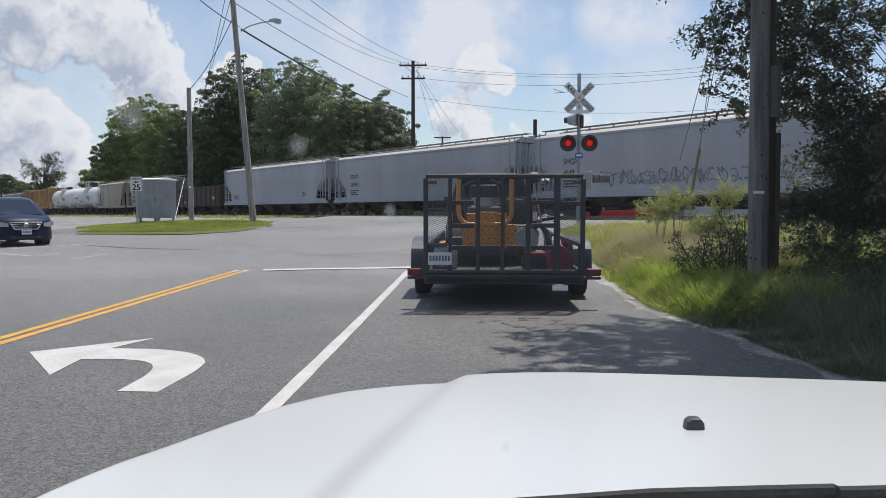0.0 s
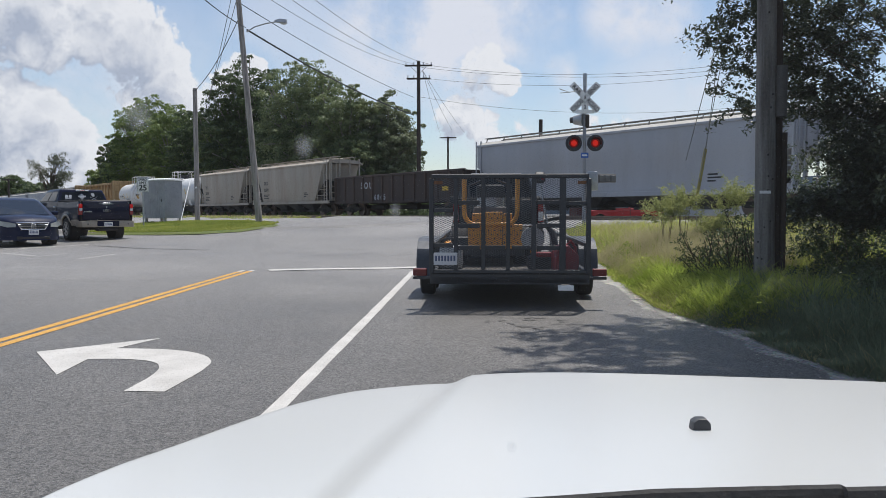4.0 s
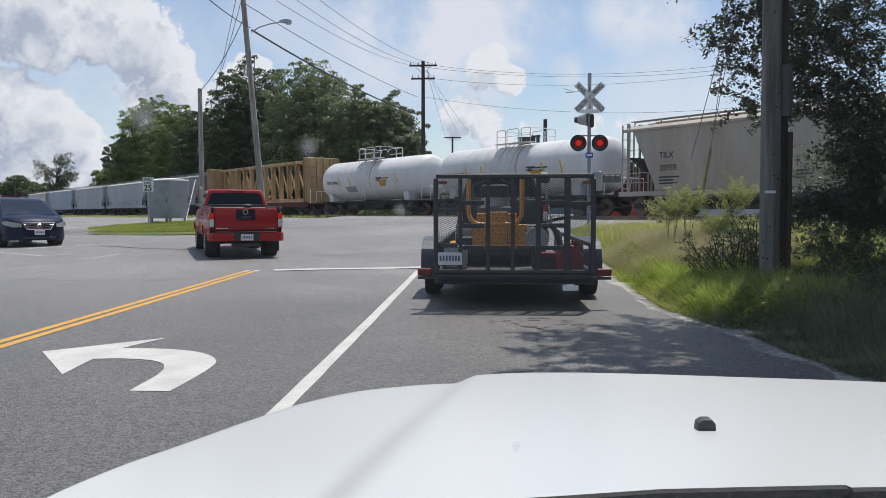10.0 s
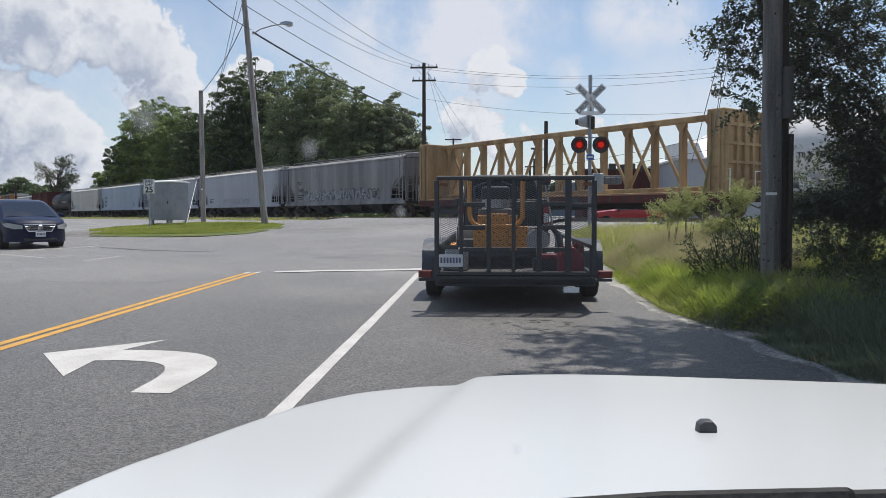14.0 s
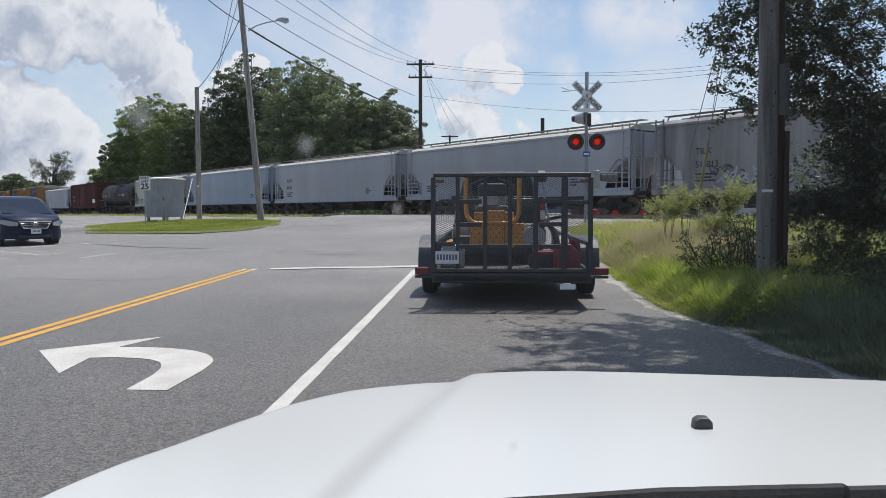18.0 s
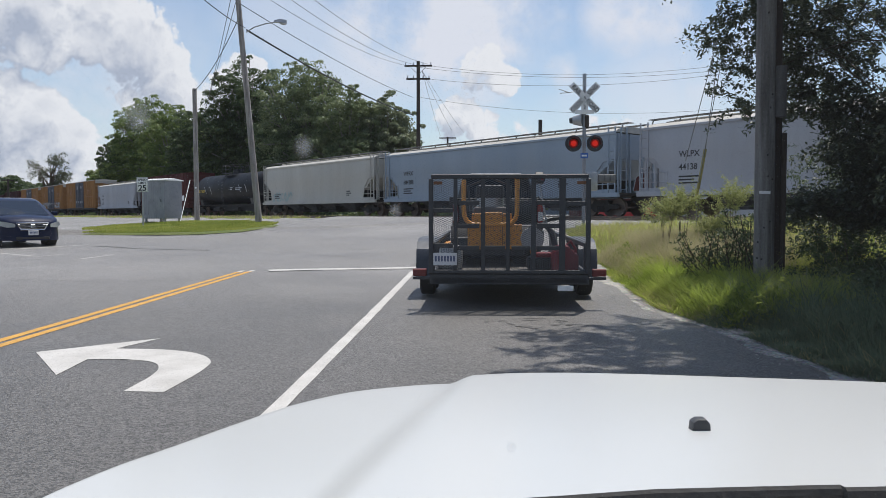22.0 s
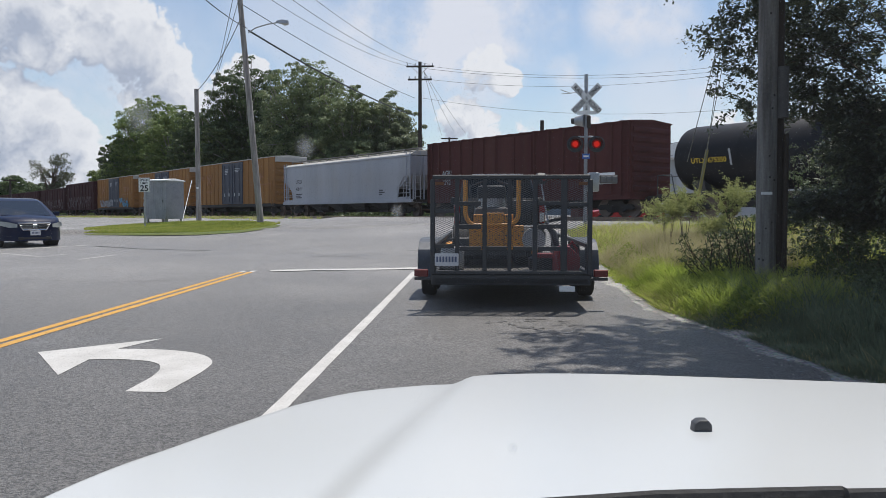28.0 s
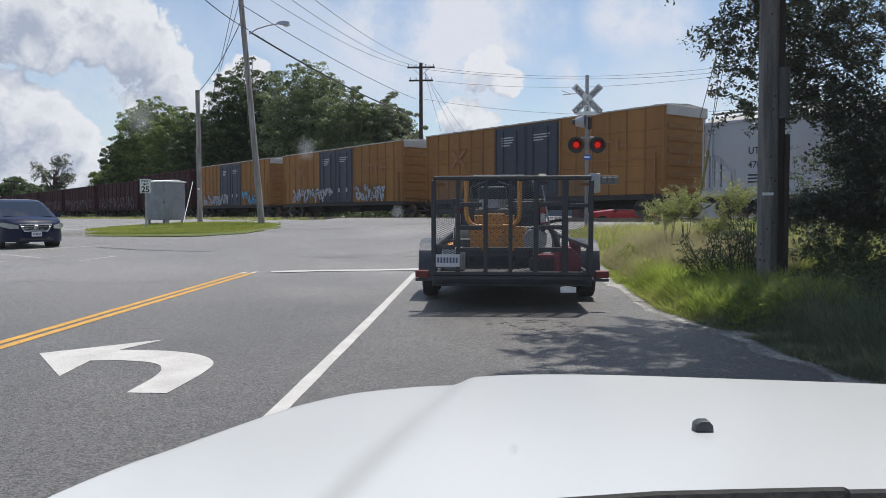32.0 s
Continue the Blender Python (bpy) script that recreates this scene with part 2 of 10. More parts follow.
M_DIRT = surf("dirt", (0.22, 0.20, 0.165), (0.12, 0.11, 0.08), 0.5, 0.95, bump=1.0, fine=14, dirt=(0.13, 0.15, 0.06), amount=0.95, speck=(0.7, 38, 0.15))
M_GRAVEL = surf("gravel", (0.27, 0.255, 0.235), (0.17, 0.16, 0.145), 0.35, 0.9, bump=1.0, fine=18, speck=(0.8, 20, 0.15), dirt=(0.15, 0.14, 0.10), amount=0.8)
M_TURF = surf("turf", (0.10, 0.14, 0.03), (0.14, 0.17, 0.04), 0.9, 0.95, bump=0.8, fine=40, dirt=(0.2, 0.18, 0.09), amount=0.5)
M_RAIL = surf("rail_steel", (0.16, 0.12, 0.10), (0.22, 0.17, 0.14), 3, 0.45, 0.7)
M_TIE = surf("railway_tie", (0.075, 0.06, 0.05), (0.11, 0.09, 0.075), 4, 0.9, bump=0.5)
M_CONCRETE = surf("concrete", (0.42, 0.41, 0.39), (0.34, 0.33, 0.31), 2, 0.85, bump=0.3)
M_POLE = surf("weathered_pole", (0.40, 0.37, 0.34), (0.20, 0.18, 0.16), 9.0, 0.9, bump=0.8, fine=30, streak=12, dirt=(0.10, 0.085, 0.075), amount=0.7)
M_POLE_NEAR = surf("grey_brown_pole", (0.255, 0.245, 0.23), (0.125, 0.116, 0.108), 9.0, 0.9, bump=0.9, fine=30, streak=14, dirt=(0.06, 0.05, 0.045), amount=0.7)
M_POLE_DARK = surf("creosoted_pole", (0.065, 0.05, 0.04), (0.04, 0.032, 0.028), 3.0, 0.9, bump=0.8, fine=30, streak=7)
M_GALV = surf("galvanised_steel", (0.45, 0.46, 0.47), (0.36, 0.37, 0.38), 3, 0.45, 0.75)
M_ALU = surf("aluminium_sheet", (0.34, 0.345, 0.365), (0.27, 0.275, 0.295), 2, 0.5, 0.35)
M_BLACK = surf("black_steel", (0.034, 0.037, 0.043), (0.046, 0.048, 0.052), 5, 0.5, dirt=(0.085, 0.078, 0.07), amount=0.4)
M_RUBBER = surf("rubber", (0.022, 0.022, 0.022), (0.036, 0.035, 0.034), 6, 0.85, bump=0.4)
M_CHROME = surf("chrome", (0.75, 0.76, 0.78), (0.7, 0.71, 0.73), 4, 0.12, 1.0, bump=0)
M_RIM = surf("wheel_alloy", (0.42, 0.42, 0.43), (0.33, 0.33, 0.34), 4, 0.3, 0.9, bump=0)
M_GLASS = glassy("dark_glass", (0.012, 0.015, 0.018))
M_SIDE_GLASS = glassy("side_glass", (0.022, 0.028, 0.034), gloss=0.6)
M_SIGN_WHITE = surf("sign_white", (0.88, 0.88, 0.87), (0.82, 0.82, 0.81), 3, 0.45, bump=0.02)
M_INK = surf("black_lettering", (0.03, 0.03, 0.033), (0.05, 0.05, 0.05), 6, 0.6, bump=0.02)
M_BLUE_SIGN = surf("blue_sign", (0.04, 0.12, 0.42), (0.05, 0.14, 0.46), 3, 0.45, bump=0.02)
M_UNDER = surf("undercarriage", (0.030, 0.027, 0.025), (0.055, 0.048, 0.042), 3, 0.8, bump=0.3)
M_WIRE = surf("wire", (0.035, 0.035, 0.04), (0.05, 0.05, 0.05), 3, 0.6, bump=0)
M_RED_GLOW = glow("red_signal", (1.0, 0.03, 0.015), 0.42, (0.10, 0.006, 0.006))
M_TAIL_RED = glow("brake_light", (1.0, 0.02, 0.012), 0.15, (0.35, 0.01, 0.01))
M_RED_LENS = surf("red_lens", (0.30, 0.015, 0.012), (0.22, 0.01, 0.01), 3, 0.2, bump=0, coat=0.6)
M_CLEAR_LENS = surf("clear_lens", (0.62, 0.63, 0.64), (0.5, 0.51, 0.52), 6, 0.12, bump=0, coat=1.0)
M_PLATE = surf("plate_white", (0.66, 0.67, 0.68), (0.6, 0.6, 0.62), 6, 0.5, bump=0.02)
M_BAR_BLUE = surf("plate_bars", (0.10, 0.12, 0.20), (0.12, 0.14, 0.22), 6, 0.6, bump=0)


# ---------------------------------------------------------------- mesh tools
def part(name, bm, material, parent=None, label="", smooth=35):
    """Links a bmesh as one mesh object under a thing or a part."""
    me = bpy.data.meshes.new(name)
    bm.to_mesh(me)
    bm.free()
    me.materials.append(material)
    if smooth:
        me.polygons.foreach_set("use_smooth", [True] * len(me.polygons))
        me.set_sharp_from_angle(angle=radians(smooth))
    ob = new(name, me)
    if parent is not None:
        ob.parent = parent
    if label:
        ob["label"] = label
    return ob


def again(ob, m, parent=None):
    """The same part once more, on the same mesh."""
    o = ob.copy()
    scene.collection.objects.link(o)
    o.parent = parent if parent is not None else ob.parent
    o.matrix_basis = m
    return o


def thing(name, m, label, category, group="", kind=""):
    e = new(name)
    e.empty_display_size = 0.2
    e.matrix_world = m
    return tagged(e, label, category, group, kind)


def B():
    return bmesh.new()


def box(bm, a, b, bev=0.0, m=None, seg=1):
    r = bmesh.ops.create_cube(bm, size=1)
    vs = r["verts"]
    a, b = Vector(a), Vector(b)
    for v in vs:
        v.co = Vector(((a.x + b.x) / 2 + v.co.x * (b.x - a.x), (a.y + b.y) / 2 + v.co.y * (b.y - a.y), (a.z + b.z) / 2 + v.co.z * (b.z - a.z)))
    if bev:
        es = list({e for v in vs for e in v.link_edges})
        r = bmesh.ops.bevel(bm, geom=es, offset=bev, segments=seg, affect="EDGES", profile=0.5)
        vs = r["verts"]
    if m is not None:
        bmesh.ops.transform(bm, matrix=m, verts=list({v for v in vs}))
    return bm


def rod(bm, a, b, r, r2=None, n=10):
    """A round bar from a to b."""
    a, b = Vector(a), Vector(b)
    d = b - a
    m = Matrix.Translation((a + b) / 2) @ d.to_track_quat("Z", "Y").to_matrix().to_4x4()
    bmesh.ops.create_cone(bm, cap_ends=True, segments=n, radius1=r, radius2=r if r2 is None else r2, depth=d.length, matrix=m)
    return bm


def bar(bm, a, b, w, t, up=(0, 0, 1)):
    """A flat bar from a to b, w wide and t thick."""
    a, b = Vector(a), Vector(b)
    d = (b - a).normalized()
    s = d.cross(Vector(up))
    s = s.normalized() if s.length > 1e-4 else Vector((1, 0, 0))
    u = s.cross(d)
    vs = [bm.verts.new(p + s * sx * w / 2 + u * sz * t / 2) for p in (a, b) for sx, sz in ((-1, -1), (1, -1), (1, 1), (-1, 1))]
    for q in ((0, 1, 2, 3), (7, 6, 5, 4), (0, 4, 5, 1), (1, 5, 6, 2), (2, 6, 7, 3), (3, 7, 4, 0)):
        bm.faces.new([vs[i] for i in q])
    return bm


def tube(bm, pts, r, n=8):
    """A round tube along a line of points."""
    pts = [Vector(p) for p in pts]
    rings = []
    for i, p in enumerate(pts):
        d = (pts[min(i + 1, len(pts) - 1)] - pts[max(i - 1, 0)]).normalized()
        q = d.to_track_quat("Z", "Y")
        rr = r[i] if isinstance(r, (list, tuple)) else r
        rings.append([bm.verts.new(p + q @ Vector((math.cos(k * math.tau / n) * rr, math.sin(k * math.tau / n) * rr, 0))) for k in range(n)])
    for r0, r1 in zip(rings, rings[1:]):
        # match the seam, so that the tube does not twist
        off = min(range(n), key=lambda o: sum((r0[k].co - r1[(k + o) % n].co).length for k in range(0, n, 2)))
        for k in range(n):
            bm.faces.new((r0[k], r0[(k + 1) % n], r1[(k + 1 + off) % n], r1[(k + off) % n]))
        r1[:] = r1[off:] + r1[:off]
    bm.faces.new(rings[0][::-1])
    bm.faces.new(rings[-1])
    return bm


def prism(bm, pts, lo, hi, axis="y", bev=0.0):
    """A flat outline (two numbers a point) drawn out along an axis."""
    def co(p, h):
        return {"x": (h, p[0], p[1]), "y": (p[0], h, p[1]), "z": (p[0], p[1], h)}[axis]
    a = [bm.verts.new(co(p, lo)) for p in pts]
    b = [bm.verts.new(co(p, hi)) for p in pts]
    n = len(pts)
    fs = [bm.faces.new(a), bm.faces.new(b[::-1])]
    for i in range(n):
        fs.append(bm.faces.new((a[i], b[i], b[(i + 1) % n], a[(i + 1) % n])))
    bmesh.ops.recalc_face_normals(bm, faces=fs)
    if bev:
        es = [e for e in bm.edges if e.is_valid and e.link_faces and all(f in fs for f in e.link_faces)
              and any(len(f.verts) == n for f in e.link_faces)]
        bmesh.ops.bevel(bm, geom=es, offset=bev, segments=2, affect="EDGES", profile=0.5)
    return bm


def loft(bm, sections, close=True, caps=True):
    """A skin over rings of points of equal number."""
    rings = [[bm.verts.new(p) for p in s] for s in sections]
    n = len(rings[0])
    for a, b in zip(rings, rings[1:]):
        for i in range(n if close else n - 1):
            j = (i + 1) % n
            bm.faces.new((a[i], a[j], b[j], b[i]))
    if caps and close:
        bm.faces.new(rings[0][::-1])
        bm.faces.new(rings[-1])
    bmesh.ops.recalc_face_normals(bm, faces=bm.faces[:])
    return bm


def rounded(x0, y0, x1, y1, r, n=4):
    """A rectangle with rounded corners."""
    out = []
    for cx, cy, a0 in ((x0 + r, y0 + r, 180), (x1 - r, y0 + r, 270), (x1 - r, y1 - r, 0), (x0 + r, y1 - r, 90)):
        out += [(cx + r * math.cos(radians(a0 + 90 * k / n)), cy + r * math.sin(radians(a0 + 90 * k / n))) for k in range(n + 1)]
    return out


def wheel_mesh(bm, r, w, n=28, inner=0.0):
    """A tyre round the y axis, with rounded shoulders."""
    prof = [(inner or r * 0.62, -w * 0.42), (r * 0.72, -w * 0.5), (r * 0.9, -w * 0.5), (r * 0.985, -w * 0.4), (r, -w * 0.2), (r, w * 0.2), (r * 0.985, w * 0.4),
            (r * 0.9, w * 0.5), (r * 0.72, w * 0.5), (inner or r * 0.62, w * 0.42)]
    rings = [[bm.verts.new((math.cos(k * math.tau / n) * a, y, math.sin(k * math.tau / n) * a)) for a, y in prof] for k in range(n)]
    for k in range(n):
        a, b = rings[k], rings[(k + 1) % n]
        for i in range(len(prof)):
            j = (i + 1) % len(prof)
            bm.faces.new((a[i], a[j], b[j], b[i]))
    bmesh.ops.recalc_face_normals(bm, faces=bm.faces[:])
    return bm


def writing(name, text, size, material, parent, m, label="", bold=0.0, align="LEFT"):
    """Letters as a thin mesh, in the xz plane of m, read from -y."""
    cu = bpy.data.curves.new(name, "FONT")
    cu.body, cu.size, cu.extrude, cu.align_x, cu.offset = text, size, 0.002, align, bold
    tmp = new("tmp_text", cu)
    dg = bpy.context.evaluated_depsgraph_get()
    me = bpy.data.meshes.new_from_object(tmp.evaluated_get(dg))
    bpy.data.objects.remove(tmp)
    bpy.data.curves.remove(cu)
    me.transform(Matrix.Rotation(radians(90), 4, "X"))
    me.name = name
    me.materials.clear()
    me.materials.append(material)
    ob = new(name, me)
    ob.parent = parent
    ob.matrix_basis = m
    if label:
        ob["label"] = label
    return ob


def cards(name, material, centers, normals, size, rng, parent=None, aspect=0.6, ups=None):
    """Many small leaves, each a bent diamond of two faces."""
    n = len(centers)
    nrm = normals / (np.linalg.norm(normals, axis=1, keepdims=True) + 1e-9)
    rv = rng.normal(size=(n, 3)) if ups is None else ups
    t = np.cross(nrm, rv)
    t /= np.linalg.norm(t, axis=1, keepdims=True) + 1e-9
    u = np.cross(t, nrm)
    s = (size * rng.uniform(0.65, 1.35, n))[:, None]
    v = np.empty((n, 4, 3))
    v[:, 0] = centers - u * s
    v[:, 1] = centers + t * s * aspect + nrm * s * 0.18
    v[:, 2] = centers + u * s
    v[:, 3] = centers - t * s * aspect + nrm * s * 0.18
    idx = np.arange(n)[:, None] * 4
    me = bpy.data.meshes.new(name)
    me.vertices.add(n * 4)
    me.vertices.foreach_set("co", v.reshape(-1).astype(np.float32))
    tri = np.concatenate([idx + np.array([0, 1, 2]), idx + np.array([0, 2, 3])], 1).reshape(-1)
    me.loops.add(len(tri))
    me.loops.foreach_set("vertex_index", tri.astype(np.int32))
    me.polygons.add(n * 2)
    me.polygons.foreach_set("loop_start", np.arange(0, n * 6, 3, dtype=np.int32))
    me.update()
    me.materials.append(material)
    ob = new(name, me)
    if parent is not None:
        ob.parent = parent
    return ob


def blades(name, material, roots, heights, width, lean, rng):
    """Grass: each blade a bent strip of two pieces."""
    n = len(roots)
    a = rng.uniform(0, math.tau, n)
    side = np.stack([np.cos(a), np.sin(a), np.zeros(n)], 1)
    fall = np.stack([-np.sin(a), np.cos(a), np.zeros(n)], 1) * (lean * rng.uniform(0.2, 1.0, n) * heights)[:, None]
    w = (width * rng.uniform(0.6, 1.3, n))[:, None]
    up = np.stack([np.zeros(n), np.zeros(n), heights], 1)
    v = np.empty((n, 5, 3))
    v[:, 0], v[:, 1] = roots - side * w, roots + side * w
    mid = roots + up * 0.6 + fall * 0.35
    v[:, 2], v[:, 3] = mid - side * w * 0.7, mid + side * w * 0.7
    v[:, 4] = roots + up * 0.95 + fall
    idx = np.arange(n)[:, None] * 5
    tri = np.concatenate([idx + np.array(q) for q in ((0, 1, 3), (0, 3, 2), (2, 3, 4))], 1).reshape(-1)
    me = bpy.data.meshes.new(name)
    me.vertices.add(n * 5)
    me.vertices.foreach_set("co", v.reshape(-1).astype(np.float32))
    me.loops.add(len(tri))
    me.loops.foreach_set("vertex_index", tri.astype(np.int32))
    me.polygons.add(n * 3)
    me.polygons.foreach_set("loop_start", np.arange(0, n * 9, 3, dtype=np.int32))
    me.update()
    me.materials.append(material)
    return new(name, me)


# ---------------------------------------------------------------- the lie of the land
# The road runs along +y; the railway crosses it on a low bank at about fifty degrees.
TRACK0, ALONG, NEAR = Vector((1.17, 46.92)), Vector((0.6432, -0.7657)), Vector((-0.7657, -0.6432))
TRACK_TURN = math.degrees(math.atan2(ALONG.y, ALONG.x))
RAIL_TOP = 1.22


def smooth01(t):
    t = min(max(t, 0.0), 1.0)
    return t * t * (3 - 2 * t)


def bank(x, y, top):
    p = NEAR.x * x + NEAR.y * (y - 45.94)
    low = 0.010 * min(max(y, -20), 45)
    st = 21 + 6 * smooth01((-4 - x) / 8)
    return low + (top - low) * smooth01((st - p) / (st - 3))


def ground_z(x, y):
    """Rough ground; beyond the rails it falls away again."""
    p = NEAR.x * x + NEAR.y * (y - 45.94)
    return bank(x, y, 1.10) - 0.03 - 0.5 * smooth01((-4.5 - p) / 5)


def road_z(x, y):
    p = NEAR.x * x + NEAR.y * (y - 45.94)
    return bank(x, y, 1.21) - 0.5 * smooth01((-4.5 - p) / 5)


def sheet(name, xs, ys, zf, material, label, category, keep=None):
    bm = B()
    g = [[bm.verts.new((x, y, zf(x, y))) for x in xs] for y in ys]
    for j in range(len(ys) - 1):
        for i in range(len(xs) - 1):
            if keep is None or keep((xs[i] + xs[i + 1]) / 2, (ys[j] + ys[j + 1]) / 2):
                bm.faces.new((g[j][i], g[j][i + 1], g[j + 1][i + 1], g[j + 1][i]))
    ob = part(name, bm, material)
    return tagged(ob, label, category, kind="structure")


def steps(a, b, n):
    return [a + (b - a) * i / n for i in range(n + 1)]


def right_edge(y):
    """Where the asphalt ends beside the verge."""
    return 2.34 + 0.60 * smooth01((11.0 - y) / 5.5) + 0.03 * math.sin(y * 1.7) + 0.02 * math.sin(y * 4.1)


far = [-2500, -900, -400, -200, -120]
sheet("ground", far + steps(-90, 90, 90) + [120, 200, 400, 900, 2500], [-400, -100, -50] + steps(-30, 110, 70) + [140, 200, 400, 900, 2500],
      ground_z, M_DIRT, "bare earth and rough grass on both sides of the railway", "ground")


def build_road():
    bm = B()
    rows = []
    ys = steps(-30, 4, 17) + steps(4.5, 50, 91) + steps(52, 90, 19)
    for y in ys:
        left = -60 if y < 33.5 else -9.3 + 0.35 * smooth01((y - 36) / 6)
        r = right_edge(y) if y < 30 else right_edge(30) + 2.0 * smooth01((y - 30) / 10)
        us = [0, 0.1, 0.2, 0.3, 0.4, 0.5, 0.58, 0.66, 0.74, 0.8, 0.86, 0.9, 0.94, 0.97, 1]
        rows.append([bm.verts.new((left + (r - left) * u, y, road_z(left + (r - left) * u, y))) for u in us])
    for a, b in zip(rows, rows[1:]):
        for i in range(len(a) - 1):
            bm.faces.new((a[i], a[i + 1], b[i + 1], b[i]))
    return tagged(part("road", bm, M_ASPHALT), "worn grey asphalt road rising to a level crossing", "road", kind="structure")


build_road()


def ribbon(name, pts, width, material, label, lift=0.004, category="road marking", n=0):
    """A painted or sealed line that lies on the road."""
    bm = B()
    pts = [Vector(p) for p in pts]
    line = []
    for a, b in zip(pts, pts[1:]):
        k = max(2, int((b - a).length / 0.5))
        line += [a + (b - a) * i / k for i in range(k)]
    line.append(pts[-1])
    prev = None
    for i, p in enumerate(line):
        d = (line[min(i + 1, len(line) - 1)] - line[max(i - 1, 0)]).normalized()
        s = Vector((d.y, -d.x)) * width / 2 * (1 + 0.05 * math.sin(i * 2.3))
        q = [bm.verts.new((*(p + k * s), road_z(*(p + k * s)) + lift)) for k in (-1, 1)]
        if prev:
            bm.faces.new((prev[0], prev[1], q[1], q[0]))
        prev = q
    ob = part(name, bm, material)
    return tagged(ob, label, category, kind="structure")


ribbon("lane_line", [(-1.33, -8), (-1.335, 9.0), (-1.37, 16.0)], 0.115, M_WHITE_LINE, "solid white lane line, slightly scuffed")
ribbon("stop_line", [(-4.36, 16.02), (-3.49, 16.34), (-1.35, 16.72), (2.2, 17.1)], 0.36, M_WHITE_LINE, "white stop line before the level crossing", 0.014)
for x0, x1, y in ((-4.565, -4.70, 15.83), (-4.735, -4.885, 15.75)):
    ribbon("centre_line", [(x0, -8), (x0, 7.0), (x1, y)], 0.11, M_YELLOW_LINE, "one of two solid yellow centre lines")
    ribbon("centre_line_end", [(x1, y), (x1 - 0.012, y + 0.32)], 0.10, M_WHITE_LINE, "short white end of a yellow centre line")
ribbon("edge_line", [(2.24, 9.2), (2.14, 15.0)], 0.09, M_FADED_LINE, "faded white edge line beside the verge")
ribbon("bay_line", [(-16.2, 21.6), (-14.58, 23.17), (-14.11, 24.17), (-12.95, 25.47)], 0.2, M_OLD_LINE, "faded white parking line")
ribbon("bay_line", [(-14.95, 22.65), (-13.21, 21.5), (-11.58, 20.22), (-11.45, 21.25)], 0.11, M_OLD_LINE, "faded white parking line")
ribbon("bay_line", [(-10.07, 19.22), (-9.91, 20.87)], 0.10, M_OLD_LINE, "faded white parking line")
ribbon("bay_line", [(-13.2, 17.6), (-11.79, 19.05)], 0.10, M_OLD_LINE, "faded white parking line")
ribbon("tar_seam", [(-12.4, 24.75), (-10.2, 23.11), (-7.88, 22.6)], 0.08, M_TAR, "dark sealed seam in the asphalt", 0.005, "road seam")
ribbon("tar_seam", [(-5.3, 20.78), (-5.17, 21.68), (-5.07, 22.9), (-3.48, 22.51), (-1.78, 21.57), (0.2, 21.3)], 0.05, M_SEAM, "grey sealed seam round an old asphalt patch", 0.005, "road seam")
ribbon("tar_seam", [(-5.3, 20.78), (-3.1, 20.3), (-0.6, 20.0)], 0.03, M_SEAM, "grey sealed seam round an old asphalt patch", 0.006, "road seam")
ribbon("tar_seam", [(-5.97, 28.36), (-5.72, 28.45)], 0.14, M_TAR, "short dark seam in the asphalt", 0.005, "road seam")
ribbon("tar_seam", [(-9.5, 13.2), (-8.1, 13.9), (-6.6, 13.5), (-5.3, 14.1)], 0.02, M_SEAM, "thin crack in the asphalt", 0.006, "road seam")
ribbon("tar_seam", [(-1.2, 11.9), (-0.4, 12.3), (0.9, 12.1), (1.9, 12.6)], 0.018, M_SEAM, "thin crack in the asphalt", 0.006, "road seam")
for k in range(11):
    a0 = k * math.tau / 11 + 0.2 * math.sin(k * 3.7)
    rr = 0.26 + 0.10 * (k % 3)
    ribbon("patch_crack", [(0.61 + rr * 1.2 * math.cos(a0 + 0.09 * i), 8.95 + rr * (0.8 + 0.1 * math.sin(i * 2.0 + k)) * math.sin(a0 + 0.09 * i)) for i in range(6)], 0.05, M_SEAM, "crumbling crack round a sunken patch", 0.005, "road seam")


def turn_arrow():
    """Left-turn arrow: head, curved shaft and straight stem."""
    corners = [(-4.035, 6.95), (-3.324, 5.998), (-3.40, 6.636), (-3.132, 6.667), (-2.854, 6.60), (-2.70, 6.46), (-2.61, 6.25), (-2.56, 5.97), (-2.554, 5.488), (-2.252, 5.481),
               (-2.235, 6.143), (-2.27, 6.54), (-2.40, 6.80), (-2.614, 7.01), (-2.926, 7.137), (-3.387, 7.158), (-3.197, 7.747)]
    outline = []
    for i, p in enumerate(corners):
        a, b, c = [Vector(corners[(i + k) % len(corners)]) for k in (-1, 0, 1)]
        if (b - a).angle(c - b) < 0.75 and i > 1:
            outline += [tuple(b + (a - b) * 0.3), tuple(b + (a - b) * 0.08 + (c - b) * 0.08), tuple(b + (c - b) * 0.3)]
        else:
            outline.append(p)
    bm = B()
    f = bm.faces.new([bm.verts.new((x, y, road_z(x, y) + 0.004)) for x, y in outline])
    bmesh.ops.triangulate(bm, faces=[f])
    bmesh.ops.recalc_face_normals(bm, faces=bm.faces[:])
    return tagged(part("turn_arrow", bm, M_WHITE_LINE), "white left-turn arrow painted on the lane", "road marking", kind="structure")


turn_arrow()


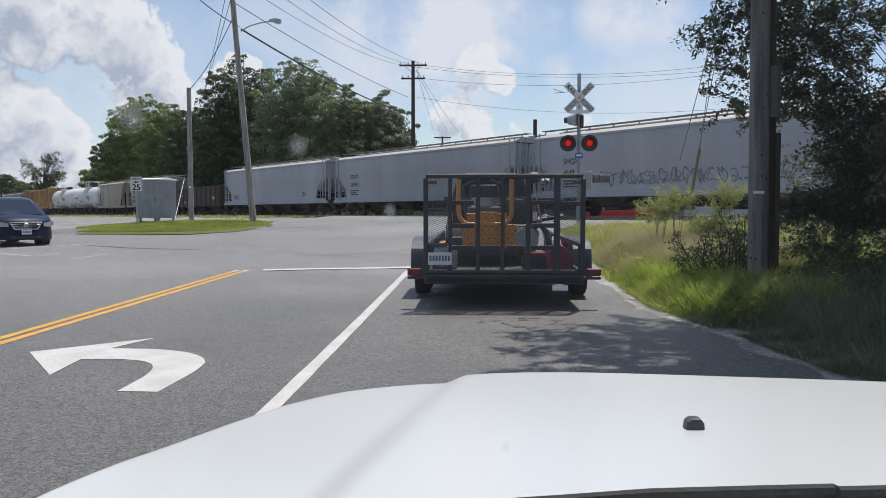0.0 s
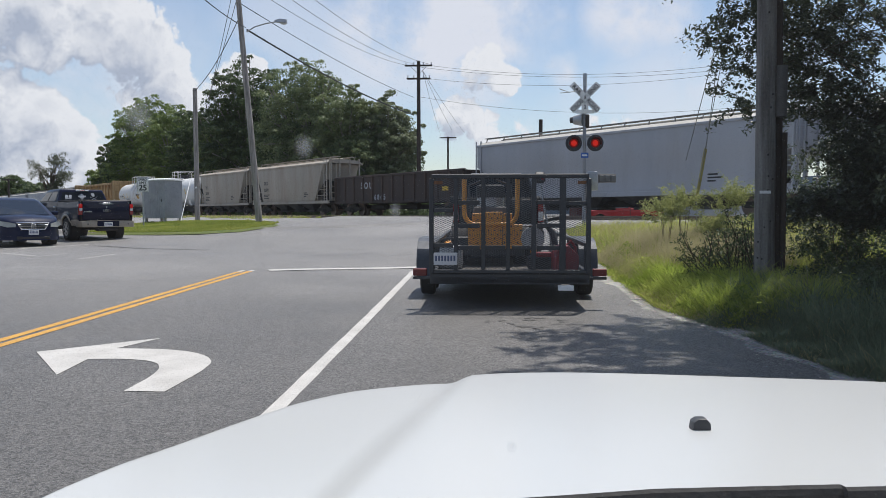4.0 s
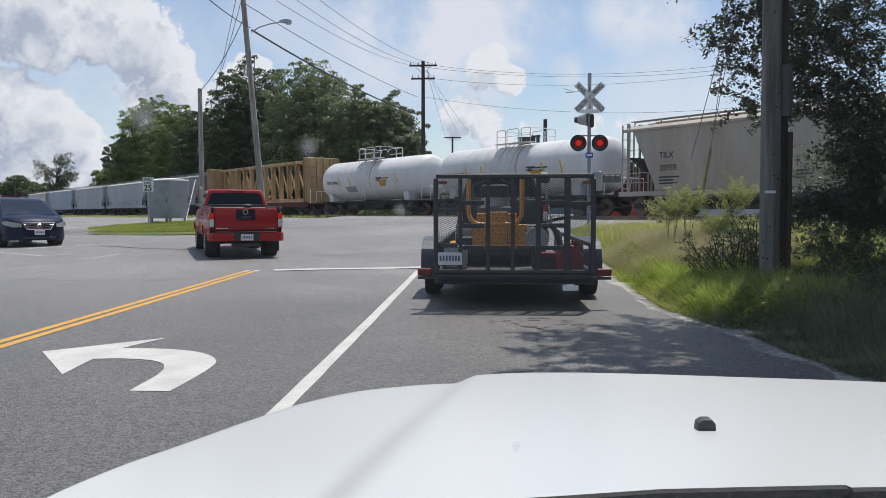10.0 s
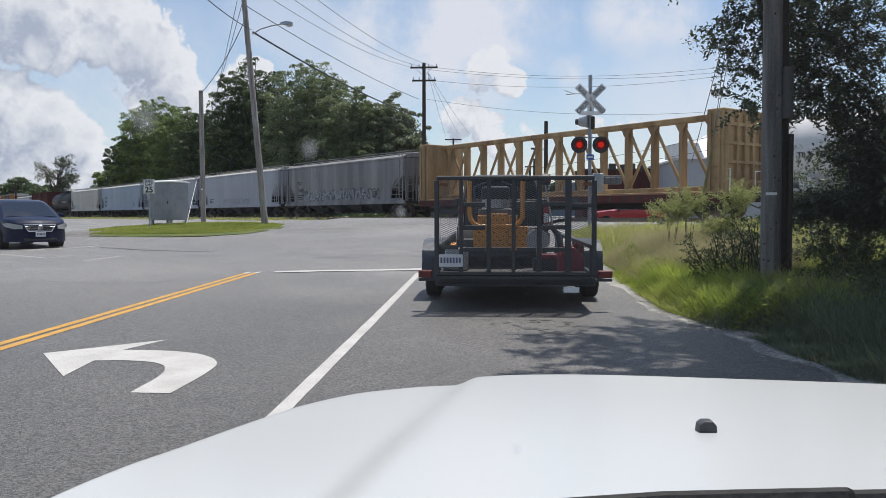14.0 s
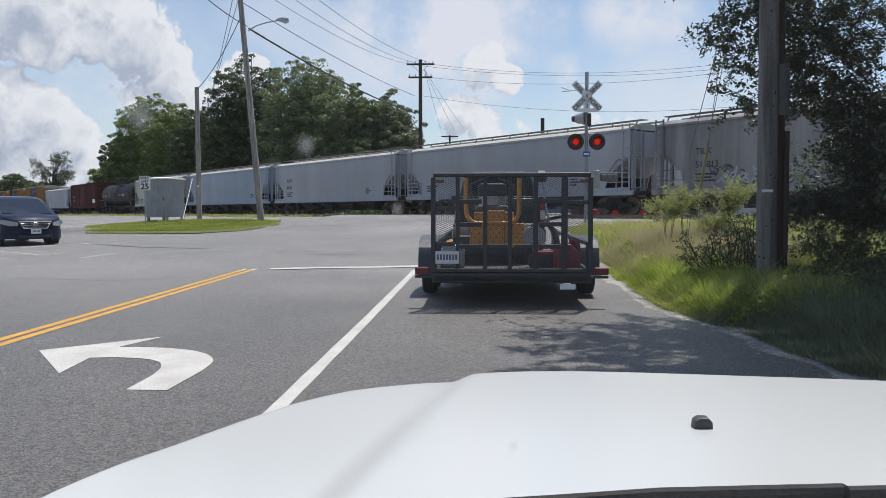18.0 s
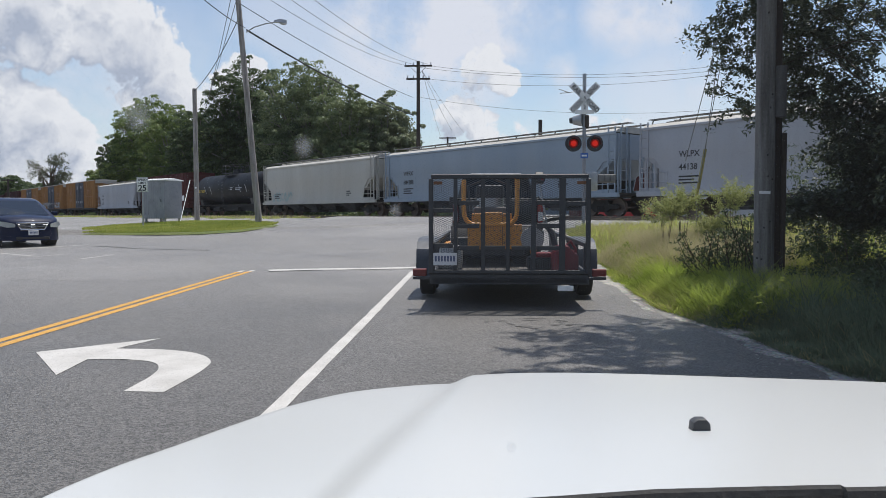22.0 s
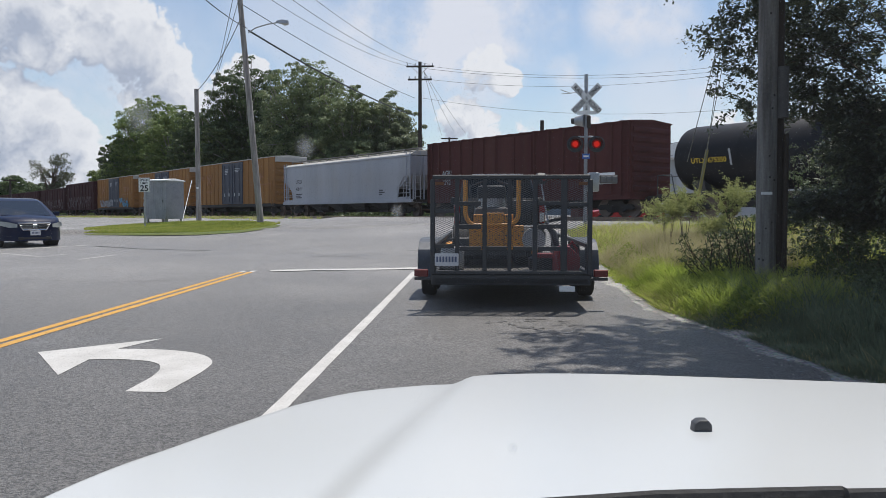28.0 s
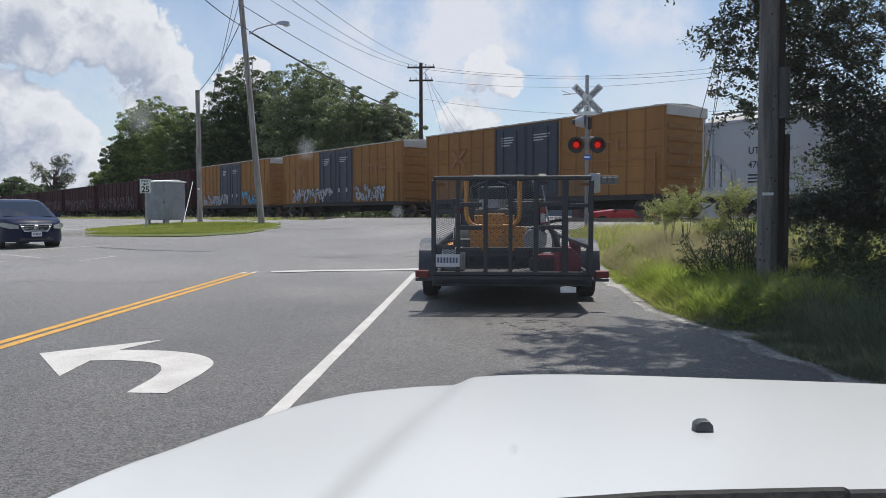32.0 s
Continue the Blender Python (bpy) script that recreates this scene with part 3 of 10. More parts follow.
def shoulder():
    """Dusty gravel that frays out over the asphalt and under the grass, with loose stones."""
    bm = B()
    rows = []
    for k in range(520):
        y = 1.0 + k * 0.052
        e = right_edge(y)
        w = 0.36 + 0.14 * noise.noise(Vector((y * 0.9, 5, 0)))
        fray = -0.22 + 0.16 * noise.noise(Vector((y * 1.3, 0, 2))) + 0.05 * noise.noise(Vector((y * 6.0, 0, 7))) + 0.03 * noise.noise(Vector((y * 19.0, 0, 1)))
        rows.append([bm.verts.new((e + dx, y, road_z(e, y) + dz)) for dx, dz in ((fray, 0.0015), (max(fray + 0.03, 0.0), 0.006), (w * 0.6, 0.002), (w, -0.04))])
    for a, b in zip(rows, rows[1:]):
        for i in range(3):
            bm.faces.new((a[i], a[i + 1], b[i + 1], b[i]))
    tagged(part("shoulder", bm, M_SHOULDER), "crumbled tan gravel shoulder along the asphalt", "shoulder", kind="structure")
    rng = random.Random(41)
    bm = B()
    for k in range(2600):
        y = 3.5 + 16 * rng.random() ** 1.3
        x = right_edge(y) - abs(rng.gauss(0, 0.28)) + rng.uniform(0.0, 0.25)
        r = rng.uniform(0.004, 0.013)
        m = Matrix.Translation((x, y, road_z(x, y) + r * 0.4)) @ Matrix.Rotation(rng.uniform(0, 6), 4, "Z") @ Matrix.Diagonal((r * rng.uniform(0.8, 1.6), r, r * 0.7, 1))
        vs = [bm.verts.new(m @ Vector(v)) for v in ((1, 0, 0), (0, 1, 0), (-1, 0, 0), (0, -1, 0), (0, 0, 1))]
        for a, b in ((0, 1), (1, 2), (2, 3), (3, 0)):
            bm.faces.new((vs[a], vs[b], vs[4]))
    tagged(part("loose_gravel", bm, M_SHOULDER), "loose grit scattered along the road edge", "gravel", kind="stuff")


M_SHOULDER = surf("gravel_shoulder", (0.335, 0.30, 0.245), (0.225, 0.203, 0.17), 2.5, 0.95, bump=1.0, fine=60, speck=(0.8, 45), dirt=(0.13, 0.12, 0.08), amount=0.6)
shoulder()


def track_pos(s, p):
    v = TRACK0 + ALONG * s + NEAR * p
    return v.x, v.y


def along_band(name, p0, p1, z0, z1, material, label, s0=-420, s1=160, n=60, category="ground"):
    bm = B()
    rows = []
    for i in range(n + 1):
        s = s0 + (s1 - s0) * i / n
        row = []
        for j in range(5):
            p = p0 + (p1 - p0) * j / 4
            x, y = track_pos(s, p)
            e = 0.03 * noise.noise(Vector((s * 0.8, p * 1.1, 0)))
            edge = 0 if 0 < j < 4 else -0.12
            row.append(bm.verts.new((x, y, z0 + (z1 - z0) * j / 4 + e + edge)))
        rows.append(row)
    for a, b in zip(rows, rows[1:]):
        for i in range(4):
            bm.faces.new((a[i], a[i + 1], b[i + 1], b[i]))
    bmesh.ops.recalc_face_normals(bm, faces=bm.faces[:])
    return tagged(part(name, bm, material), label, category, kind="structure")


def gravel_lot():
    """Pale crushed stone between the grass island, the side street and the tracks."""
    xs, ys = steps(-62, -9.4, 66), steps(33.6, 92, 73)
    return sheet("gravel_lot", xs, ys, lambda x, y: ground_z(x, y) + 0.035 + 0.02 * noise.noise(Vector((x * 0.7, y * 0.7, 0))), M_PALE_GRAVEL, "pale crushed-stone lot beside the tracks", "gravel",
                 lambda x, y: NEAR.x * x + NEAR.y * (y - 45.94) > 6.2)


M_PALE_GRAVEL = surf("pale_gravel", (0.22, 0.20, 0.172), (0.14, 0.128, 0.11), 0.5, 0.95, bump=1.0, fine=24, speck=(0.8, 9, 0.1), dirt=(0.13, 0.13, 0.075), amount=0.8)
gravel_lot()
sheet("gravel_lot", steps(2.6, 32, 30), steps(24.5, 52, 28), lambda x, y: ground_z(x, y) + 0.036 + 0.02 * noise.noise(Vector((x * 0.7, y * 0.7, 0))), M_PALE_GRAVEL, "pale crushed-stone margin below the tracks", "gravel",
      lambda x, y: 5.5 < NEAR.x * x + NEAR.y * (y - 45.94) < 12.5 + 1.5 * math.sin(x) and x > right_edge(30) + 2.4 * smooth01((y - 28) / 10))
along_band("ballast", -3.4, 7.6, 1.09, 1.09, M_GRAVEL, "grey crushed-stone ballast under the tracks", -420, -11.0, 120)
along_band("ballast", -3.4, 7.6, 1.09, 1.09, M_GRAVEL, "grey crushed-stone ballast under the tracks", 8.5, 160, 60)


def rail_section():
    return [(-0.07, 0), (0.07, 0), (0.02, 0.03), (0.012, 0.11), (0.036, 0.125), (0.036, 0.16), (-0.036, 0.16), (-0.036, 0.125), (-0.012, 0.11), (-0.02, 0.03)]


for p_mid in (0.0, 4.6):
    for g in (-0.75, 0.75):
        bm = prism(B(), [(a + p_mid + g, b + RAIL_TOP - 0.16) for a, b in rail_section()], -420, 160, "x")
        ob = part("rail", bm, M_RAIL)
        ob.matrix_world = Matrix.Translation((TRACK0.x, TRACK0.y, 0)) @ Matrix.Rotation(radians(TRACK_TURN), 4, "Z") @ Matrix.Diagonal((1, -1, 1, 1))
        tagged(ob, "rusty steel rail with a worn bright head", "rail", "rails", "structure")
bm = box(B(), (-0.11, -1.3, -0.17), (0.11, 1.3, 0), 0.012)
tie = part("tie", bm, M_TIE)
tie_mesh = tie.data
first = True
for p_mid in (0.0, 4.6):
    for k in range(-75, 40):
        s = k * 0.56
        if -9.5 < s < 7.0:
            continue
        x, y = track_pos(s, p_mid)
        m = Matrix.Translation((x, y, RAIL_TOP - 0.163 + 0.01 * math.sin(k * 5.1))) @ Matrix.Rotation(radians(TRACK_TURN), 4, "Z")
        o = tie if first else new("tie", tie_mesh)
        first = False
        o.matrix_world = m
        tagged(o, "dark creosoted wooden railway tie in the ballast", "railway tie", "railway ties", "structure")
# crossing planks beside the rails
for p_mid in (0.0, 4.6):
    for off in (-1.25, -0.42, 0.42, 1.25):
        bm = box(B(), (-9.3, -0.22, -0.10), (6.9, 0.22, 0.0), 0.01)
        o = part("crossing_plank", bm, M_TIE)
        x, y = track_pos(0, p_mid + off)
        o.matrix_world = Matrix.Translation((x, y, RAIL_TOP + 0.004)) @ Matrix.Rotation(radians(TRACK_TURN), 4, "Z")
        tagged(o, "dark timber plank laid along the rail at the crossing", "crossing plank", "crossing planks", "structure")


def island():
    """Grass island between the side street and the tracks."""
    ring = [(-19.2, 37.3), (-16.85, 32.67), (-14.19, 31.13), (-12.4, 30.2), (-10.86, 29.8), (-9.54, 31.0), (-9.1, 34.28), (-9.25, 35.85), (-10.2, 37.4), (-12.0, 39.6), (-13.6, 41.2), (-16.0, 42.2), (-18.2, 42.4), (-19.5, 40.6)]
    bm = B()
    c = bm.verts.new((-14.5, 36.5, road_z(-14.5, 36.5) + 0.13))
    vs = [bm.verts.new((x, y, road_z(x, y) + 0.02)) for x, y in ring]
    mid = [bm.verts.new((x + (-14.5 - x) * 0.25, y + (36.5 - y) * 0.25, road_z(x + (-14.5 - x) * 0.25, y + (36.5 - y) * 0.25) + 0.10)) for x, y in ring]
    n = len(ring)
    for i in range(n):
        j = (i + 1) % n
        bm.faces.new((vs[i], vs[j], mid[j], mid[i]))
        bm.faces.new((mid[i], mid[j], c))
    bmesh.ops.recalc_face_normals(bm, faces=bm.faces[:])
    tagged(part("grass_island", bm, M_TURF), "mown green grass island beside the railway", "grass", kind="structure")
    rng = np.random.default_rng(5)
    pts = []
    while len(pts) < 44000:
        x, y = rng.uniform(-20, -9), rng.uniform(29.7, 42.5)
        inside = False
        for i in range(n):
            (x1, y1), (x2, y2) = ring[i], ring[(i + 1) % n]
            if (y1 > y) != (y2 > y) and x < (x2 - x1) * (y - y1) / (y2 - y1) + x1:
                inside = not inside
        if inside:
            pts.append((x, y, road_z(x, y) + 0.105))
    pts = np.array(pts)
    h = rng.uniform(0.025, 0.075, len(pts)) * (1 + 0.8 * (np.sin(pts[:, 0] * 1.3) * np.sin(pts[:, 1] * 0.9) > 0.3))
    tagged(blades("island_grass", M_GRASS_BRIGHT, pts, h, 0.011, 1.4, rng), "short bright green grass with weeds", "grass", kind="stuff")


M_GRASS_BRIGHT = leafy("bright_grass", (0.16, 0.215, 0.035), (0.34, 0.355, 0.085), 0.42)
M_GRASS = leafy("verge_grass", (0.18, 0.25, 0.045), (0.43, 0.46, 0.115), 0.74)
# Brighter copy of the verge grass, with sunlight put into its colour
M_GRASS_SUNLIT = leafy("sunlit_grass_blades", (0.28, 0.37, 0.06), (0.53, 0.58, 0.14), 0.62)
M_GRASS_SEED = leafy("seed_heads", (0.37, 0.335, 0.185), (0.48, 0.435, 0.265), 0.45)
# Darker, bluer copy of the verge grass; the tree's shade is in its colour
M_GRASS_SHADED = leafy("shade_toned_grass", (0.105, 0.150, 0.090), (0.225, 0.270, 0.165), 0.4)
M_GRASS_DRY = leafy("dry_grass", (0.34, 0.31, 0.14), (0.46, 0.41, 0.22), 0.4)
island()


# ---------------------------------------------------------------- the freight train
M_CAR = {
    "white": surf("hopper_white_paint", (0.43, 0.445, 0.48), (0.365, 0.38, 0.415), 0.5, 0.65, bump=0.05, streak=6, dirt=(0.30, 0.28, 0.26), amount=0.45),
    "pale_blue": surf("hopper_pale_blue_paint", (0.33, 0.39, 0.455), (0.285, 0.345, 0.41), 0.5, 0.5, bump=0.05, streak=6, dirt=(0.36, 0.37, 0.38), amount=0.3),
    "cream": surf("hopper_cream_paint", (0.54, 0.525, 0.475), (0.47, 0.455, 0.41), 0.5, 0.55, bump=0.05, streak=6, dirt=(0.36, 0.32, 0.25), amount=0.4),
    "tan": surf("hopper_tan_paint", (0.46, 0.415, 0.36), (0.36, 0.325, 0.275), 0.5, 0.65, bump=0.05, streak=5, dirt=(0.27, 0.20, 0.14), amount=0.65),
    "dirty": surf("hopper_dirty_grey_paint", (0.34, 0.335, 0.335), (0.19, 0.188, 0.19), 0.7, 0.75, bump=0.05, streak=9, dirt=(0.10, 0.10, 0.11), amount=0.8),
    "gondola": surf("gondola_black_paint", (0.055, 0.046, 0.044), (0.075, 0.06, 0.055), 0.8, 0.7, bump=0.1, streak=4, dirt=(0.13, 0.08, 0.055), amount=0.5),
    "tank_white": surf("tank_white_paint", (0.74, 0.74, 0.74), (0.66, 0.66, 0.655), 0.5, 0.4, bump=0.03, streak=3, dirt=(0.40, 0.35, 0.29), amount=0.55),
    "tank_black": surf("tank_black_paint", (0.009, 0.010, 0.013), (0.014, 0.014, 0.017), 0.7, 0.5, bump=0.03, dirt=(0.026, 0.024, 0.022), amount=0.4),
    "timber": surf("centerbeam_mustard_paint", (0.50, 0.36, 0.19), (0.30, 0.19, 0.10), 1.3, 0.75, bump=0.1, streak=5, dirt=(0.17, 0.11, 0.06), amount=0.7),
    "brown": surf("boxcar_oxide_paint", (0.108, 0.036, 0.033), (0.08, 0.028, 0.027), 0.6, 0.85, bump=0.05, streak=6, dirt=(0.10, 0.055, 0.04), amount=0.6),
    "maroon": surf("gondola_maroon_paint", (0.062, 0.023, 0.024), (0.042, 0.020, 0.021), 0.7, 0.88, bump=0.06, streak=6, dirt=(0.06, 0.04, 0.038), amount=0.6),
    "yellow": surf("boxcar_yellow_paint", (0.37, 0.19, 0.066), (0.29, 0.148, 0.056), 0.5, 0.85, bump=0.04, streak=6, dirt=(0.20, 0.115, 0.065), amount=0.75),
}
for chalky in M_CAR.values():
    chalky.node_tree.nodes["Principled BSDF"].inputs["Specular IOR Level"].default_value = 0.22
M_ROOF = surf("galvanised_roof", (0.50, 0.485, 0.445), (0.40, 0.385, 0.35), 0.8, 0.6, 0.0, dirt=(0.4, 0.37, 0.33), amount=0.5)
M_DOOR = surf("boxcar_door_blue_black", (0.030, 0.040, 0.065), (0.045, 0.052, 0.075), 0.9, 0.55, dirt=(0.10, 0.09, 0.08), amount=0.3)
M_SPRAY_DARK = surf("dark_spray_paint", (0.06, 0.06, 0.075), (0.10, 0.10, 0.12), 3, 0.6, bump=0)
M_SPRAY_FAINT = surf("washed_out_spray_paint", (0.13, 0.13, 0.15), (0.23, 0.235, 0.26), 3, 0.6, bump=0)
M_SPRAY_TEAL = surf("faded_teal_spray_paint", (0.30, 0.46, 0.46), (0.38, 0.47, 0.46), 3, 0.6, bump=0)
M_SPRAY_PALE = surf("pale_spray_paint", (0.48, 0.50, 0.52), (0.32, 0.34, 0.37), 1.5, 0.6, bump=0)
M_SPRAY_DULL = surf("dull_spray_paint", (0.17, 0.14, 0.15), (0.10, 0.07, 0.075), 1.2, 0.7, bump=0)
M_SPRAY_BLUE = surf("blue_spray_paint", (0.10, 0.35, 0.55), (0.14, 0.42, 0.60), 3, 0.6, bump=0)
M_LOGO_RED = surf("faded_emblem_paint", (0.30, 0.125, 0.05), (0.34, 0.15, 0.055), 3, 0.6, bump=0)
M_YELLOW_MARK = surf("yellow_reflector", (0.72, 0.50, 0.04), (0.65, 0.44, 0.04), 3, 0.5, bump=0)
M_STAIN = surf("rusty_spill", (0.42, 0.33, 0.25), (0.55, 0.49, 0.42), 2.5, 0.7, bump=0.05, streak=5)
M_PLACARD = surf("orange_placard", (0.55, 0.30, 0.03), (0.48, 0.26, 0.03), 4, 0.6, bump=0)
# Dark grey: the shade under the hoppers is put into the bay colour
M_BAY = surf("bay_shade_grey", (0.13, 0.125, 0.12), (0.075, 0.07, 0.066), 1.5, 0.8, bump=0.2)
M_GRATING = surf("weathered_grating", (0.20, 0.20, 0.20), (0.13, 0.13, 0.13), 2, 0.7, 0.2)
M_BOARD = surf("pale_walkway_grating", (0.26, 0.255, 0.25), (0.17, 0.168, 0.165), 2, 0.6, 0.2)
M_RUST = surf("rust", (0.20, 0.095, 0.045), (0.14, 0.065, 0.035), 2, 0.85, bump=0.3)

BOGIE = {}


def bogie_meshes():
    """Shared meshes of a three-piece freight truck."""
    bm = B()
    prism(bm, [(-1.15, 0.42), (-0.98, 0.60), (-0.55, 0.62), (-0.42, 0.80), (0.42, 0.80), (0.55, 0.62), (0.98, 0.60), (1.15, 0.42), (0.98, 0.34), (0.60, 0.36), (0.42, 0.22), (-0.42, 0.22), (-0.60, 0.36), (-0.98, 0.34)], -0.07, 0.07, "y", 0.015)
    for x in (-0.18, -0.06, 0.06, 0.18):
        rod(bm, (x, -0.10, 0.30), (x, -0.10, 0.52), 0.05, n=8)
    BOGIE["side_frame"] = bm
    bm = B()
    rod(bm, (0, -0.98, 0.44), (0, 0.98, 0.44), 0.07, n=10)
    for y in (-0.75, 0.75):
        rod(bm, (0, y - 0.06, 0.44), (0, y + 0.06, 0.44), 0.44, n=24)
        rod(bm, (0, y * 0.9 - 0.02, 0.44), (0, y * 0.9 + 0.02, 0.44), 0.47, n=24)
        rod(bm, (0, y + math.copysign(0.06, y), 0.44), (0, y + math.copysign(0.09, y), 0.44), 0.16, n=12)
    BOGIE["wheelset"] = bm
    bm = B()
    box(bm, (-0.22, -1.1, 0.50), (0.22, 1.1, 0.78), 0.04)
    BOGIE["bolster"] = bm
    for k in list(BOGIE):
        ob = part(k, BOGIE[k], M_UNDER if k != "wheelset" else M_RAIL)
        BOGIE[k] = ob.data
        bpy.data.objects.remove(ob)


bogie_meshes()


def put(name, mesh, parent, m, label=""):
    o = new(name, mesh)
    o.parent = parent
    o.matrix_basis = m
    if label:
        o["label"] = label
    return o


def running_gear(car, length, inset=2.1):
    a = length / 2 - inset - 1.5
    part("brake_rigging", box(B(), (-a, -0.42, 0.44), (a, 0.42, 0.74), 0.03), M_UNDER, car, "dark brake rods and reservoirs under the car")
    for x in (-a * 0.55, a * 0.3):
        part("air_reservoir", rod(B(), (x - 0.6, -0.75, 0.62), (x + 0.6, -0.75, 0.62), 0.22, n=12), M_UNDER, car)
    for x in (-length / 2 + inset, length / 2 - inset):
        b = put("bogie", BOGIE["bolster"], car, pose(x, 0, 0), "dark cast-steel freight truck")
        for y in (-1.02, 1.02):
            put("side_frame", BOGIE["side_frame"], b, pose(0, y, 0))
        for dx in (-0.88, 0.88):
            put("wheelset", BOGIE["wheelset"], b, pose(dx, 0, 0))
    for e in (-1, 1):
        bm = B()
        box(bm, (e * (length / 2 - 0.5) - 0.5, -0.12, 0.72), (e * (length / 2 - 0.5) + 0.5, 0.12, 0.98), 0.03)
        box(bm, (e * (length / 2 - 0.12) - 0.12, -0.2, 0.68), (e * (length / 2 - 0.12) + 0.12, 0.2, 1.0), 0.06)
        part("coupler", bm, M_UNDER, car)
        tube(bm := B(), [(e * (length / 2 - 0.7), -0.45, 0.8), (e * (length / 2 - 0.3), -0.45, 0.55), (e * (length / 2), -0.4, 0.42)], 0.03, 6)
        part("air_hose", bm, M_RUBBER, car)


def ladder(car, x, y, z0, z1, w, material, along=True, rungs=None):
    bm = B()
    n = rungs or max(3, int((z1 - z0) / 0.42))
    for s in (-w / 2, w / 2):
        a = (x + s, y, z0) if along else (x, y + s, z0)
        b = (x + s, y, z1) if along else (x, y + s, z1)
        bar(bm, a, b, 0.06, 0.05, (0, 1, 0) if along else (1, 0, 0))
    for i in range(n):
        z = z0 + (z1 - z0) * (i + 0.5) / n
        rod(bm, (x - w / 2, y, z) if along else (x, y - w / 2, z), (x + w / 2, y, z) if along else (x, y + w / 2, z), 0.018, n=6)
    return part("ladder", bm, material, car)


def running_board(car, length, z, y, material, posts_z):
    """Grating walkway along the roof edge, on brackets."""
    bm = B()
    box(bm, (-length / 2 + 0.1, y - 0.22, z - 0.035), (length / 2 - 0.1, y + 0.22, z), 0.006)
    rb = part("running_board", bm, material, car, "steel grating walkway along the roof")
    n = int(length / 1.5)
    for i in range(n + 1):
        x = -length / 2 + 0.4 + (length - 0.8) * i / n
        bm = B()
        o = math.copysign(1, y)
        bar(bm, (x, y + 0.20 * o, z - 0.03), (x, y + 0.36 * o, posts_z), 0.05, 0.04, (1, 0, 0))
        part("bracket", bm, material, rb)


def scrawl(car, x0, x1, z0, z1, y, material, seed, stroke=0.05, name="graffiti_stroke", letters=None):
    """Spray-painted scribble: overlapping loops of a steady height, no letters."""
    rng = random.Random(seed)
    n = letters or max(3, int((x1 - x0) / ((z1 - z0) * 0.75)))
    for k in range(n):
        cx, w = x0 + (x1 - x0) * (k + 0.5) / n, (x1 - x0) / n * 0.46
        bm = B()
        pts = []
        f1, f2, h1, h2 = rng.choice((1, 1.5, 2)), rng.choice((0.5, 1, 1.5)), rng.uniform(0, 6.3), rng.uniform(0, 6.3)
        turns = 18
        for i in range(turns + 1):
            u = i / turns
            px = w * (0.7 * math.sin(u * math.tau * f1 + h1) + 0.55 * (2 * u - 1))
            pz = 0.5 + 0.42 * math.sin(u * math.tau * f2 + h2) + 0.12 * math.sin(u * math.tau * 3 + h1)
            pts.append((cx + px, z0 + (z1 - z0) * min(max(pz, -0.05), 1.05)))
        for (ax, az), (bx, bz) in zip(pts, pts[1:]):
            d = math.hypot(bx - ax, bz - az)
            if d < 1e-4:
                continue
            nx, nz = -(bz - az) / d * stroke / 2, (bx - ax) / d * stroke / 2
            ex, ez = (bx - ax) / d * stroke * 0.3, (bz - az) / d * stroke * 0.3
            bm.faces.new([bm.verts.new(v) for v in ((ax + nx - ex, y, az + nz - ez), (bx + nx + ex, y, bz + nz + ez), (bx - nx + ex, y, bz - nz + ez), (ax - nx - ex, y, az - nz - ez))])
        bmesh.ops.recalc_face_normals(bm, faces=bm.faces[:])
        part(name, bm, material, car, "spray-painted graffiti scribble", 0)


def bars(car, x, z, y, rows, material, name="stencil_line"):
    """Small lettering too far off to read: thin bars."""
    for i, w in enumerate(rows):
        part(name, box(B(), (x, y - 0.003, z - i * 0.14), (x + w, y + 0.003, z - i * 0.14 + 0.07)), material, car, "", 0)


def arch(half, z_eave, z_top, n=6):
    return [(half * math.cos(math.pi * i / n), z_eave + (z_top - z_eave) * math.sin(math.pi * i / n)) for i in range(n + 1)]


